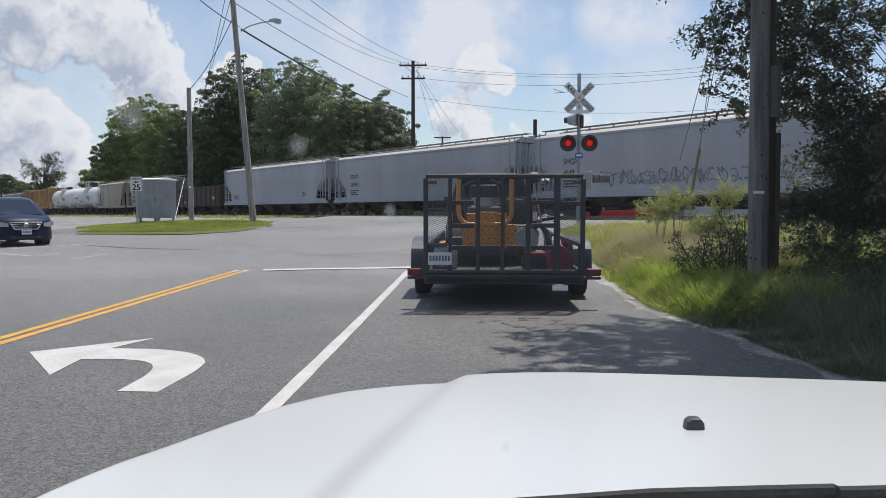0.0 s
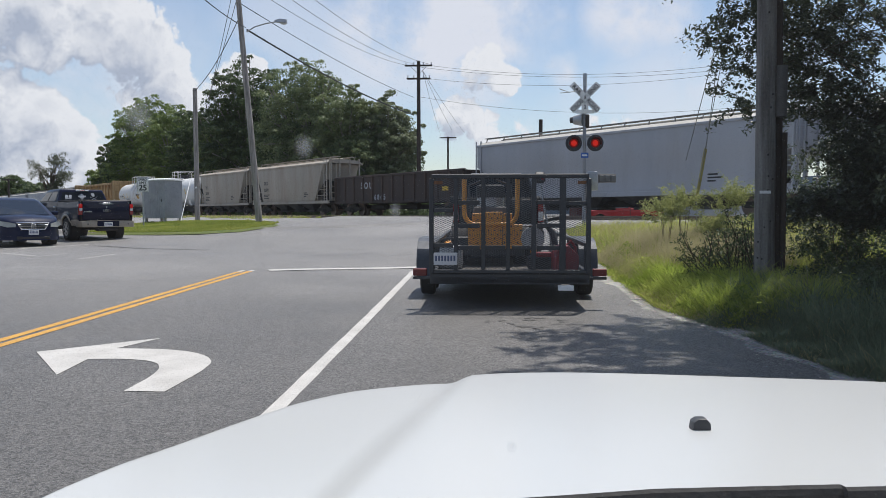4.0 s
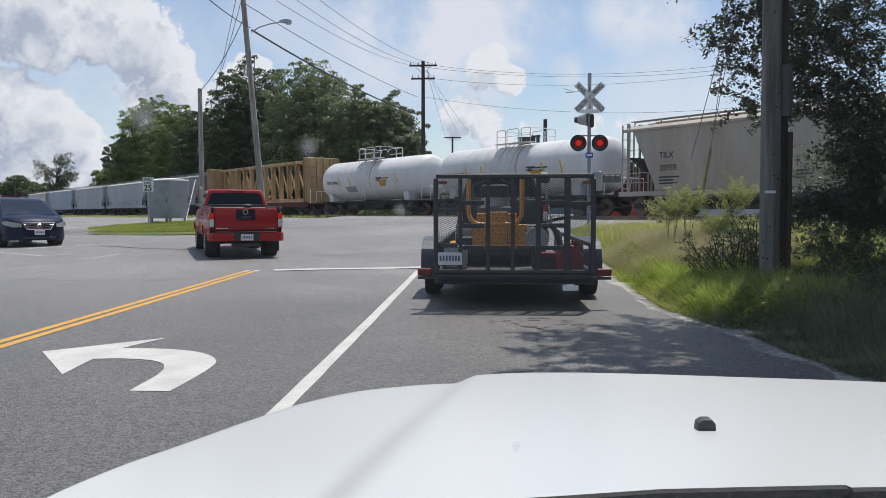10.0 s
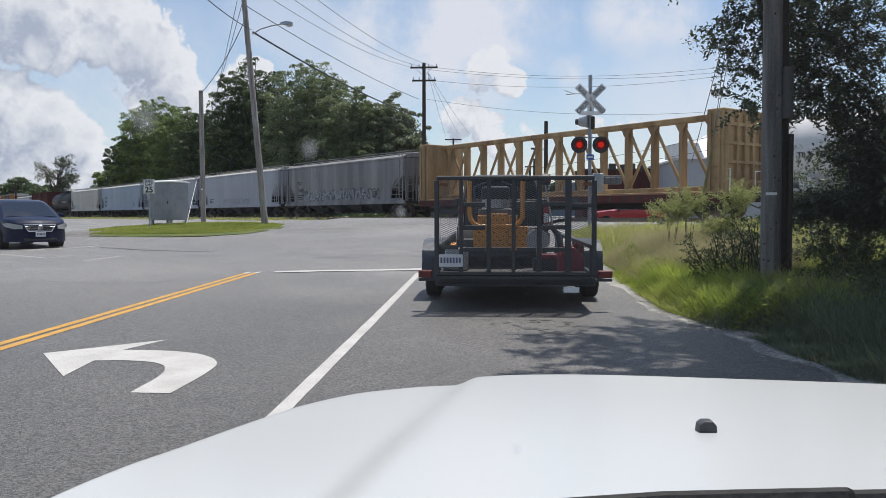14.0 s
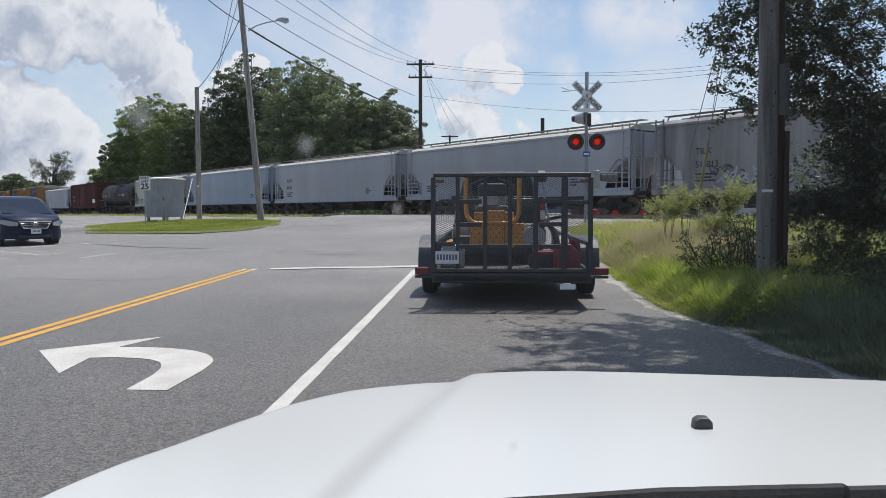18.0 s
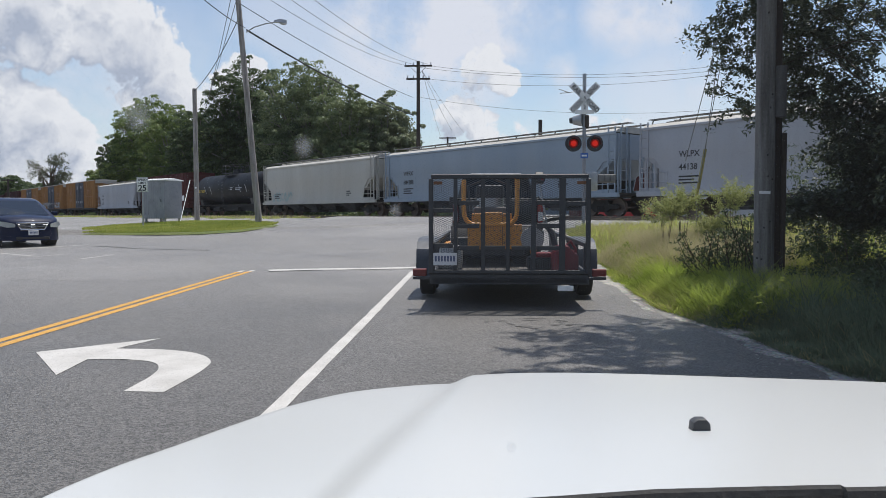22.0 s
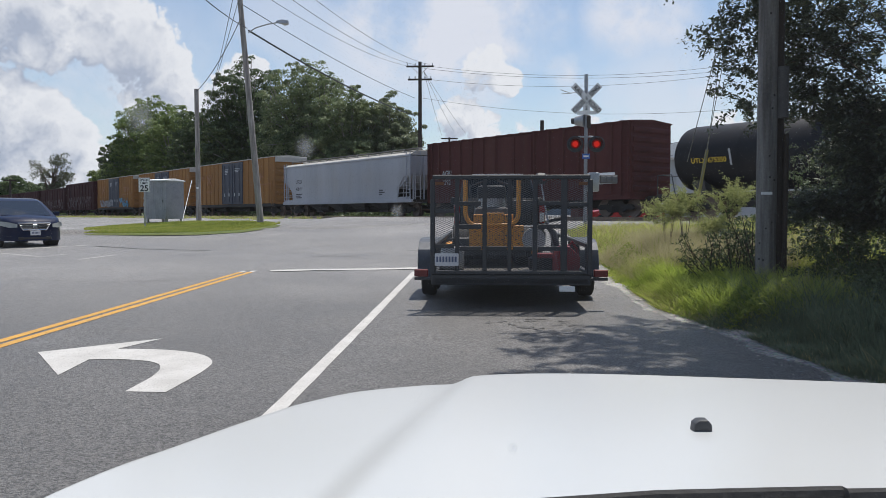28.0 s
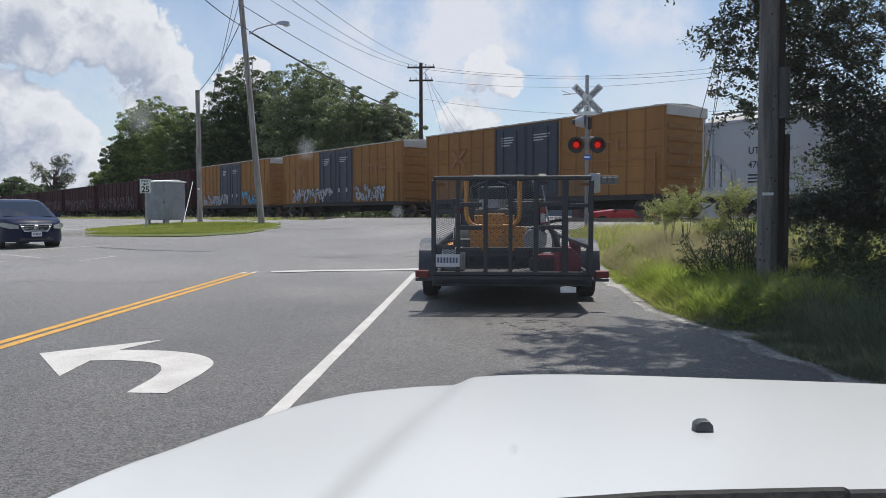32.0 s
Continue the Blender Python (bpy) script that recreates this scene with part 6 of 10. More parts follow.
def near_tree():
    """The roadside tree whose crown hangs over the verge and shades the lane."""
    rng = np.random.default_rng(9)
    bx, by = 6.6, 10.6
    t = thing("roadside_tree", pose(bx, by, 0.1), "tall leafy roadside tree overhanging the verge", "tree")
    part("trunk", tube(B(), [(0, 0, -0.3), (0.05, 0, 1.5), (-0.1, -0.1, 3.5), (-0.5, -0.4, 6.0), (-0.9, -0.8, 9.0)], [0.26, 0.2, 0.17, 0.12, 0.05], 10), M_BARK, t)
    def rel(x, y, z):
        return (x - bx, y - by, z - 0.1)
    masses = [(rel(4.12, 12.5, 5.4), (0.34, 0.7, 1.2), 46), (rel(4.15, 12.5, 4.0), (0.34, 0.5, 0.8), 30), (rel(3.72, 12.5, 5.2), (0.30, 0.5, 0.7), 15), (rel(3.62, 12.5, 4.15), (0.16, 0.3, 0.25), 6), (rel(4.7, 12.6, 5.4), (0.9, 0.9, 1.7), 84), (rel(5.15, 12.6, 3.85), (0.75, 0.8, 0.85), 62),
              (rel(5.9, 12.7, 5.0), (1.1, 0.9, 1.3), 72), (rel(6.6, 12.7, 3.7), (0.8, 0.9, 1.3), 14), (rel(6.4, 12.4, 3.0), (0.6, 0.6, 0.6), 9), (rel(5.6, 12.5, 3.05), (0.35, 0.5, 0.3), 14), (rel(5.05, 12.6, 4.0), (0.45, 0.6, 0.9), 22), (rel(5.5, 12.6, 3.5), (0.5, 0.6, 0.5), 18), (rel(7.0, 12.8, 5.4), (0.9, 0.9, 1.4), 62), (rel(5.3, 12.2, 1.45), (0.5, 0.5, 0.3), 70), (rel(4.0, 12.5, 3.1), (0.32, 0.4, 0.28), 6), (rel(4.1, 12.5, 4.5), (0.42, 0.5, 0.35), 12), (rel(5.9, 12.7, 4.45), (0.7, 0.7, 0.35), 16), (rel(5.1, 12.5, 2.95), (0.42, 0.5, 0.3), 26), (rel(5.75, 12.4, 2.5), (0.3, 0.5, 0.7), 30), (rel(6.3, 12.6, 2.3), (0.7, 0.9, 0.8), 120),
              (rel(6.1, 11.9, 1.75), (0.6, 0.8, 0.75), 220), (rel(7.9, 9.0, 3.6), (2.2, 2.4, 2.8), 330), (rel(5.9, 9.3, 2.3), (0.9, 1.2, 1.2), 150), (rel(7.6, 11.6, 2.2), (2.4, 1.6, 1.7), 150)]
    stem = [(0.05, 0, 1.6), (-0.1, -0.1, 3.5), (-0.4, -0.3, 5.5)]
    sprays(t, masses, M_LEAF_TREE, 72, 0.043, rng, 0.55, 0.5, stem, 0.011, 34)
    # upper crown, out of view, placed and thickened to shade lane and verge
    sprays(t, [(rel(5.0, 8.7, 8.0), (3.4, 3.2, 2.3), 760), (rel(5.0, 8.0, 6.4), (1.3, 2.9, 0.9), 620), (rel(7.2, 8.6, 6.6), (2.0, 3.0, 1.2), 300), (rel(5.7, 10.5, 6.7), (1.2, 1.6, 0.6), 420), (rel(4.9, 8.2, 6.9), (1.3, 2.2, 0.5), 400)], M_LEAF_NEAR, 55, 0.07, rng, 0.8, 0.3, [(-0.4, -0.3, 5.5), (-0.8, -0.7, 8.0)], 0.05, 8, "upper_crown")


near_tree()


def bush(name, x, y, h, r, seed, leaf, label, n=66, per=46, size=0.030):
    """Many-stemmed growth, wider above than at the root."""
    rng = np.random.default_rng(seed)
    t = thing(name, pose(x, y, ground_z(x, y)), label, "bush")
    for k in range(6):
        a = rng.uniform(0, math.tau)
        part("stem", tube(B(), [(0, 0, -0.05), (math.cos(a) * r * 0.3, math.sin(a) * r * 0.3, h * 0.5), (math.cos(a) * r * 0.6, math.sin(a) * r * 0.6, h * 0.9)], [0.007, 0.005, 0.002], 5), M_BARK, t)
    masses = [((0, 0, h * 0.62), (r, r, h * 0.36), int(n * 0.7)), ((0, 0, h * 0.3), (r * 0.8, r * 0.8, h * 0.28), int(n * 0.3))]
    if leaf is M_LEAF_WEED:
        masses = [((math.cos(a) * r * 0.7, math.sin(a) * r * 0.7, h * rng.uniform(0.62, 0.88)), (r * 0.5, r * 0.5, h * rng.uniform(0.10, 0.18)), n // 5) for a in [k * math.tau / 6 for k in range(6)]]
    sprays(t, masses, leaf, per, size * (0.7 if leaf is M_LEAF_WEED else 1), rng, 0.3 if leaf is M_LEAF_WEED else 0.4, -0.2 if leaf is M_LEAF_WEED else 0.35)
    return t


def verge_growth():
    rng = np.random.default_rng(11)
    n = 150000
    y = 2.5 + 24 * rng.random(n) ** 1.4
    edge = np.array([right_edge(v) for v in y])
    x = edge - 0.03 + 7.5 * rng.random(n) ** 2.2
    z = np.array([ground_z(a, b) for a, b in zip(x, y)])
    d = x - edge
    tuft = np.array([noise.noise(Vector((a * 1.1, b * 0.8, 0))) for a, b in zip(x, y)])
    lump = np.array([noise.noise(Vector((a * 3.1, b * 2.6, 4))) for a, b in zip(x, y)])
    h = (0.07 + 0.30 * np.clip(d / 0.9, 0, 1) - 0.12 * np.clip((y - 14.5) / 5, 0, 1)) * rng.uniform(0.5, 1.2, n) * np.clip(1 + 0.8 * tuft + 0.9 * lump, 0.25, 2.2)
    open_ground = (d < 0.75 + 0.3 * tuft + 1.4 * np.clip((y - 8.0) / 3.0, 0, 1)) | (y > 11.6) | (rng.random(n) < 0.12)
    x, y, z, d, h, tuft = x[open_ground], y[open_ground], z[open_ground], d[open_ground], h[open_ground], tuft[open_ground]
    n = len(x)
    pts = np.stack([x, y, z], 1)
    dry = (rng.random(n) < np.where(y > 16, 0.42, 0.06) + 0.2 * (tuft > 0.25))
    # the stretch under the tree gets the grass with shade in its colour
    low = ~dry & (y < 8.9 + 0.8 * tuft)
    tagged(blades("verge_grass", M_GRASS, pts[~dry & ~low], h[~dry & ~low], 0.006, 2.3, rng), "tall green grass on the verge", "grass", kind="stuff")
    tagged(blades("verge_grass", M_GRASS_SHADED, pts[low], h[low], 0.006, 2.3, rng), "dull blue-green grass at the road edge, coloured as shaded", "grass", kind="stuff")
    tagged(blades("dry_grass", M_GRASS_DRY, pts[dry], h[dry] * 1.1, 0.0045, 1.1, rng), "pale dry grass stalks on the verge", "grass", kind="stuff")
    # low broad-leaved herbs that fill the grass in mounds
    n = 20000
    y = 8.6 + 8.4 * rng.random(n) ** 1.1
    edge = np.array([right_edge(v) for v in y])
    d = 0.06 + 2.4 * rng.random(n) ** 1.5
    x = edge + d
    lump = np.array([noise.noise(Vector((a * 1.9, b * 1.7, 12))) + 0.6 * noise.noise(Vector((a * 5.0, b * 4.6, 2))) for a, b in zip(x, y)])
    top = np.clip(d / 0.5, 0.12, 1) * np.clip(0.26 + 0.34 * lump, 0.03, 0.6)
    z = np.array([ground_z(a, b) for a, b in zip(x, y)]) + top * rng.random(n) ** 0.6
    tagged(cards("verge_herbs", M_HERB, np.stack([x, y, z], 1), rng.normal(size=(n, 3)) * 0.75 + np.array([0, -0.3, 0.8]), 0.042, rng, None, 0.3), "low leafy green herbs filling the verge grass", "weeds", kind="stuff")
    # thick grass laid over towards the road, sunlight put into its bright colour
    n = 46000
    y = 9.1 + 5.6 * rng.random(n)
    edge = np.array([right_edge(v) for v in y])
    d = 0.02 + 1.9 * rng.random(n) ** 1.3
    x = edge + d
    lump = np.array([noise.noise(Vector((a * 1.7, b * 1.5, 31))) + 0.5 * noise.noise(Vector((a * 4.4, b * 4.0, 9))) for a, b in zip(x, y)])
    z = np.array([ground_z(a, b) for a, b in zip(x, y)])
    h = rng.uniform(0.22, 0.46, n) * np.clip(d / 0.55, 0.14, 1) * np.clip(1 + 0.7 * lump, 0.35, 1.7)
    tagged(blades("sunlit_grass", M_GRASS_SUNLIT, np.stack([x, y, z], 1), h, 0.0058, 1.15, rng), "thick grass coloured bright yellow-green as sunlit", "grass", kind="stuff")
    # long arching grass under the tree, its shade put into the colour
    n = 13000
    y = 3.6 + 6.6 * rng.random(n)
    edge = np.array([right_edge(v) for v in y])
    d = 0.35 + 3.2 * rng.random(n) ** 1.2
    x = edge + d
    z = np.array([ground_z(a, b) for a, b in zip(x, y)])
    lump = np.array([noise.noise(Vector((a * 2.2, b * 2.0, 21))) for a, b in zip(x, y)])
    tagged(blades("long_grass", M_GRASS_SHADED, np.stack([x, y, z], 1), rng.uniform(0.28, 0.6, n) * np.clip(d / 0.8, 0.25, 1) * np.clip(1 + 0.9 * lump, 0.4, 1.7), 0.0055, 1.3, rng), "long arching grass under the roadside tree, coloured as shaded", "grass", kind="stuff")
    n = 26000
    y = 13.0 + 4.4 * rng.random(n)
    x = 2.5 + 2.6 * rng.random(n)
    z = np.array([ground_z(a, b) for a, b in zip(x, y)])
    tagged(blades("seeding_grass", M_GRASS_SEED, np.stack([x, y, z], 1), rng.uniform(0.3, 0.62, n) * np.clip((x - 2.3) / 0.6, 0.4, 1) * np.where(x > 3.1, 1.4, 1.0), 0.0030, 0.9, rng), "tall pale seeding grass", "grass", kind="stuff")
    n = 800
    c = np.array([(3.7, 14.9), (4.1, 14.9), (4.75, 14.8), (3.4, 15.0)])[rng.integers(0, 4, n)] + rng.normal(size=(n, 2)) * 0.28
    z = np.array([ground_z(a, b) for a, b in c])
    tagged(blades("weed_stems", M_GRASS, np.column_stack([c, z]), rng.uniform(0.3, 0.8, n), 0.007, 0.35, rng), "tall green weed stems in the verge", "weeds", kind="stuff")
    weeds, under = "pale green flowering weeds on the verge", "dark leafy undergrowth under the roadside tree"
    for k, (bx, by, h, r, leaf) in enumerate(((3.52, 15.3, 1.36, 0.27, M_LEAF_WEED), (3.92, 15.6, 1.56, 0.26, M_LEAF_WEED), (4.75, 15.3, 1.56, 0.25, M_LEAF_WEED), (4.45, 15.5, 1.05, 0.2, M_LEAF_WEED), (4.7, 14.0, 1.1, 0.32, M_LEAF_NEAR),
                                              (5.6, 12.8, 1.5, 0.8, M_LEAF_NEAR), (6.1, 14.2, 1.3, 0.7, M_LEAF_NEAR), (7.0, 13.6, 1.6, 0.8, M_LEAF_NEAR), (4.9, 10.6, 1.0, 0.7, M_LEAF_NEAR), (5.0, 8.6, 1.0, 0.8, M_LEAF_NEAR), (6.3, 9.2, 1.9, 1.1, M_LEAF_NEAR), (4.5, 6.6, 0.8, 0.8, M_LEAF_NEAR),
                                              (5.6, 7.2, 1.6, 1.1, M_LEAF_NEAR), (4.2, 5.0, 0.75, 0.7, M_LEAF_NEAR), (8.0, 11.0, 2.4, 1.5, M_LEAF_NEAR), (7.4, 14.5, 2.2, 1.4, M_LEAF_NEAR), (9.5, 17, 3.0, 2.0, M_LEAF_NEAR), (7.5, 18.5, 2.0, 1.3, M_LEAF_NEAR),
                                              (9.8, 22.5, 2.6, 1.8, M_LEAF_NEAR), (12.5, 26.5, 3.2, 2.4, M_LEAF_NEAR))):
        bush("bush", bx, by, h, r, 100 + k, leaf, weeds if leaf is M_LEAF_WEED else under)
    for k in range(44):
        bx, by = 3.38 + 0.020 * k + rng.uniform(-0.08, 0.08), 12.3 + rng.uniform(-0.8, 0.8)
        t = thing("dead_stalk", pose(bx, by, ground_z(bx, by)), "dark dead weed stalk standing in the grass", "weed", "dead weed stalks")
        hh = rng.uniform(0.45, 0.85) + 0.55 * (k / 43) * rng.random()
        lx, ly = rng.uniform(-0.5, 0.1), rng.uniform(-0.25, 0.25)
        part("stem", tube(B(), [(0, 0, 0), (lx * 0.4, ly * 0.4, hh * 0.5), (lx, ly, hh)], [0.012, 0.009, 0.004], 5), M_POLE_DARK, t)
        m = 60
        u = rng.uniform(0.25, 1.0, m)
        c = np.stack([lx * u + rng.normal(size=m) * 0.05, ly * u + rng.normal(size=m) * 0.05, hh * u], 1)
        cards("dead_leaves", M_LEAF_NEAR, c, rng.normal(size=(m, 3)), 0.035, rng, t, 0.3)["kind"] = "stuff"


verge_growth()


def track_weeds():
    """Low weeds and dry grass in patches between the island and the rails."""
    rng = np.random.default_rng(21)
    rows = []
    while len(rows) < 14000:
        s, p = -11.5 - 75 * rng.random() ** 1.4, rng.uniform(3.2, 10.5)
        if noise.noise(Vector((s * 0.22, p * 0.75, 3))) + 0.5 * noise.noise(Vector((s * 1.1, p * 2.0, 9))) + 0.15 * rng.random() > 0.12:
            x, y = track_pos(s, p)
            rows.append((x, y, max(1.06 if p < 7.6 else 0, ground_z(x, y))))
    pts = np.array(rows)
    dry = rng.random(len(pts)) < 0.4
    tagged(blades("track_weeds", M_GRASS, pts[~dry], rng.uniform(0.06, 0.2, int((~dry).sum())), 0.016, 0.8, rng), "patches of low green weeds beside the rails", "weeds", kind="stuff")
    tagged(blades("dry_track_grass", M_GRASS_DRY, pts[dry], rng.uniform(0.08, 0.26, int(dry.sum())), 0.012, 0.9, rng), "patches of dry grass beside the rails", "grass", kind="stuff")


track_weeds()


def shade_leaf_mat():
    """Broad dark leaves over the ground under the roadside tree, coloured as its shade."""
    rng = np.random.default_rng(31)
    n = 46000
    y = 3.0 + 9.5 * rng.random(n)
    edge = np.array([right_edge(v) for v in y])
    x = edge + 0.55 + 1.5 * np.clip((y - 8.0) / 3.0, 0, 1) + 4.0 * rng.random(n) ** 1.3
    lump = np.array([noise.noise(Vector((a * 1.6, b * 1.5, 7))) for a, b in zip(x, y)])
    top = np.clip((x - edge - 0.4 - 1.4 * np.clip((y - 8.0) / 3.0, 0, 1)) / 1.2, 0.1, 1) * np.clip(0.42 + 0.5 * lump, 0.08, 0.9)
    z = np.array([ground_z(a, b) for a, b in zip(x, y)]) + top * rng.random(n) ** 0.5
    # these dark leaves cover bright grass, so the verge reads as shaded
    tagged(cards("creeper", M_LEAF_NEAR, np.stack([x, y, z], 1), rng.normal(size=(n, 3)) * 0.6 + np.array([0, -0.2, 0.9]), 0.038, rng, None, 0.6), "dark leaves laid over the verge in place of shade", "creeper", kind="stuff")


shade_leaf_mat()


# ---------------------------------------------------------------- the camera's own car
M_HOOD = surf("white_car_paint", (0.575, 0.588, 0.585), (0.567, 0.580, 0.578), 0.3, 0.40, bump=0.0, fine=0.3, coat=0.6)
M_HOOD.node_tree.nodes["Principled BSDF"].inputs["Coat Roughness"].default_value = 0.22


def hood_z(x, y):
    """Height of the bonnet, in the car's own frame (x to the right, y ahead)."""
    z = 1.045 - 0.055 * (y - 0.7) - 0.028 * (y - 0.7) ** 2
    crease = -0.120 + (y - 0.75) * 0.15
    z -= 0.017 * smooth01((crease + 0.02 - x) / 0.055) + 0.05 * max(0.0, min(crease - x, 0.5)) ** 1.3
    z -= 0.02 * max(0.0, x - 0.4) ** 2
    return z


def dusty(name, amount, spot=False):
    """Clear glass with a little dust that scatters light; spot: thinning out from the middle."""
    m = bpy.data.materials.new(name)
    m.use_nodes = True
    nt = m.node_tree
    N, L = nt.nodes.new, nt.links.new
    nt.nodes.clear()
    out, clear, dust, mix = N("ShaderNodeOutputMaterial"), N("ShaderNodeBsdfTransparent"), N("ShaderNodeBsdfTranslucent" if spot else "ShaderNodeBsdfDiffuse"), N("ShaderNodeMixShader")
    dust.inputs["Color"].default_value = (0.75, 0.78, 0.82, 1)
    mix.inputs[0].default_value = amount
    if spot:
        co, gr, mr = N("ShaderNodeTexCoord"), N("ShaderNodeVectorMath"), N("ShaderNodeMapRange")
        gr.operation, mr.interpolation_type = "LENGTH", "SMOOTHSTEP"
        for i, v in enumerate((0.0, 1.0, amount, 0.0)):
            mr.inputs[i + 1].default_value = v
        L(co.outputs["Object"], gr.inputs[0])
        L(gr.outputs["Value"], mr.inputs[0])
        L(mr.outputs[0], mix.inputs[0])
    L(clear.outputs[0], mix.inputs[1])
    L(dust.outputs[0], mix.inputs[2])
    L(mix.outputs[0], out.inputs[0])
    return m


M_SCREEN = dusty("dusty_windscreen", 0.0038)
M_DROP = dusty("dried_drop", 0.24, True)


def own_car():
    car = thing("parked_white_car", Matrix.Rotation(radians(YAW), 4, "Z"), "white car with a long glossy bonnet and dark washer jet", "car")
    # the rim runs up the left side, round the nose and off to the right
    rim = [Vector(p) for p in ((-0.455, 0.72), (-0.453, 0.83), (-0.447, 0.90), (-0.426, 1.007), (-0.392, 1.12), (-0.353, 1.274), (-0.319, 1.409), (-0.288, 1.511), (-0.22, 1.656), (-0.154, 1.723), (-0.056, 1.777),
                               (0.021, 1.786), (0.046, 1.793), (0.073, 1.819), (0.156, 1.867), (0.293, 1.88), (0.421, 1.85), (0.66, 1.775), (0.966, 1.71), (1.2, 1.68))]
    edge = []
    for i in range(len(rim) - 1):
        p0, p1, p2, p3 = rim[max(i - 1, 0)], rim[i], rim[i + 1], rim[min(i + 2, len(rim) - 1)]
        for k in range(9):
            u = k / 9
            edge.append(0.5 * (2 * p1 + (p2 - p0) * u + (2 * p0 - 5 * p1 + 4 * p2 - p3) * u * u + (3 * p1 - p0 - 3 * p2 + p3) * u ** 3))
    edge.append(rim[-1])
    m = len(edge)
    bm = B()
    rows = []
    for j in range(30):
        v = j / 29
        row = []
        for i, e in enumerate(edge):
            back = Vector((-0.45 + 1.65 * (i / (m - 1)) ** 1.2, 0.70))
            q = back.lerp(e, v)
            row.append(bm.verts.new((q.x, q.y, hood_z(q.x, q.y))))
        rows.append(row)
    for a, b in zip(rows, rows[1:]):
        for i in range(m - 1):
            bm.faces.new((a[i], a[i + 1], b[i + 1], b[i]))
    front = rows[-1]
    for out, down in ((0.008, 0.006), (0.016, 0.02), (0.018, 0.05)):
        drop = []
        for i, v in enumerate(rows[-1]):
            t_ = (edge[min(i + 1, m - 1)] - edge[max(i - 1, 0)]).normalized()
            drop.append(bm.verts.new((v.co.x - t_.y * out, v.co.y + t_.x * out, v.co.z - down)))
        for i in range(m - 1):
            bm.faces.new((front[i], front[i + 1], drop[i + 1], drop[i]))
        front = drop
    bmesh.ops.recalc_face_normals(bm, faces=bm.faces[:])
    part("bonnet", bm, M_HOOD, car, "glossy white bonnet with a pressed crease", 50)
    # wing, nose and wheel below, so that the car stands on the road
    part("wing", prism(B(), [(0.1, 0.35), (0.1, 0.985), (0.9, 0.95), (1.45, 0.86), (1.62, 0.70), (1.66, 0.35)], -0.52, -0.47, "x", 0.01), M_HOOD, car)
    part("wing", prism(B(), [(0.1, 0.35), (0.1, 0.985), (0.9, 0.95), (1.45, 0.86), (1.62, 0.70), (1.66, 0.35)], 1.20, 1.25, "x", 0.01), M_HOOD, car)
    bm = B()
    loft(bm, [[(x, y, z) for x, y in ((-0.46, 1.30), (-0.36, 1.56), (-0.12, 1.80), (0.16, 1.885), (0.60, 1.885), (0.88, 1.80), (1.10, 1.56), (1.20, 1.30))] for z in (0.30, 0.40, 0.70, 0.86)])
    part("bumper", bm, M_HOOD, car)
    for x in (0.0, 0.74):
        part("headlight", box(B(), (x - 0.16, 1.72, 0.62), (x + 0.16, 1.895, 0.76), 0.04, seg=2), M_CLEAR_LENS, car)
    part("grille", box(B(), (0.17, 1.86, 0.52), (0.57, 1.90, 0.80), 0.02), M_BLACK, car)
    part("floor_pan", box(B(), (-0.46, -2.85, 0.28), (1.19, 1.6, 0.34)), M_UNDER, car)
    for x0, x1 in ((-0.52, -0.47), (1.20, 1.25)):
        part("side_panel", prism(B(), [(-2.86, 0.40), (-2.95, 0.70), (-2.86, 0.97), (0.09, 0.985), (0.09, 0.34), (-2.5, 0.34)], x0, x1, "x", 0.01), M_HOOD, car)
    part("tailgate", box(B(), (-0.465, -2.93, 0.40), (1.195, -2.86, 0.97), 0.03, seg=2), M_HOOD, car)
    bm = B()
    loft(bm, [[(x, y, z) for x, y in rounded(-0.34 + e, -2.35 + e, 1.07 - e, -0.02 - e, 0.14)] for e, z in ((-0.02, 1.53), (0.0, 1.57), (0.08, 1.60), (0.3, 1.615))])
    part("roof", bm, M_HOOD, car, "white roof")
    for x0, x1 in ((-0.49, -0.33), (1.22, 1.06)):
        for ya, yb in ((0.60, 0.0), (-1.05, -1.0), (-2.86, -2.3)):
            part("pillar", bar(B(), (x0, ya, 0.96), (x1, yb, 1.55), 0.06, 0.08), M_HOOD, car)
    for x in (-0.42, 1.14):
        for y in (0.95, -1.85):
            w = part("wheel", wheel_mesh(B(), 0.36, 0.22), M_RUBBER, car)
            w.matrix_basis = pose(x, y, 0.37, 0, 0, 90)
    # washer jet, its shade trim and the cowl behind
    bm = B()
    prism(bm, [(-0.016, 0), (-0.014, 0.014), (-0.006, 0.019), (0.009, 0.019), (0.016, 0.012), (0.017, 0)], -0.013, 0.013, "y", 0.003)
    j = part("washer_jet", bm, M_BLACK, car, "small black plastic washer jet")
    j.matrix_basis = pose(0.352, 1.10, hood_z(0.352, 1.10) - 0.001) @ Matrix.Diagonal((0.8, 0.8, 0.9, 1))
    part("seam", box(B(), (-0.131, 0.62, -0.0005), (-0.129, 0.95, 0.0008)), M_GALV, car).matrix_basis = pose(0.105, 0, 1.041, -3.6, 0, 0)
    edge = []
    for px, py in ((300, 940), (760, 913), (983, 898), (1156, 885), (1330, 880), (1484, 876), (1494, 881), (1580, 879), (1700, 876)):
        y = (1.32 - 1.05) / ((py - 379) / 1400)
        edge.append(((px - 784) / 1400 * y, y, 1.05))
    part("cowl_seal", tube(B(), edge, 0.0075, 8), M_RUBBER, car, "black rubber seal at the back of the bonnet")
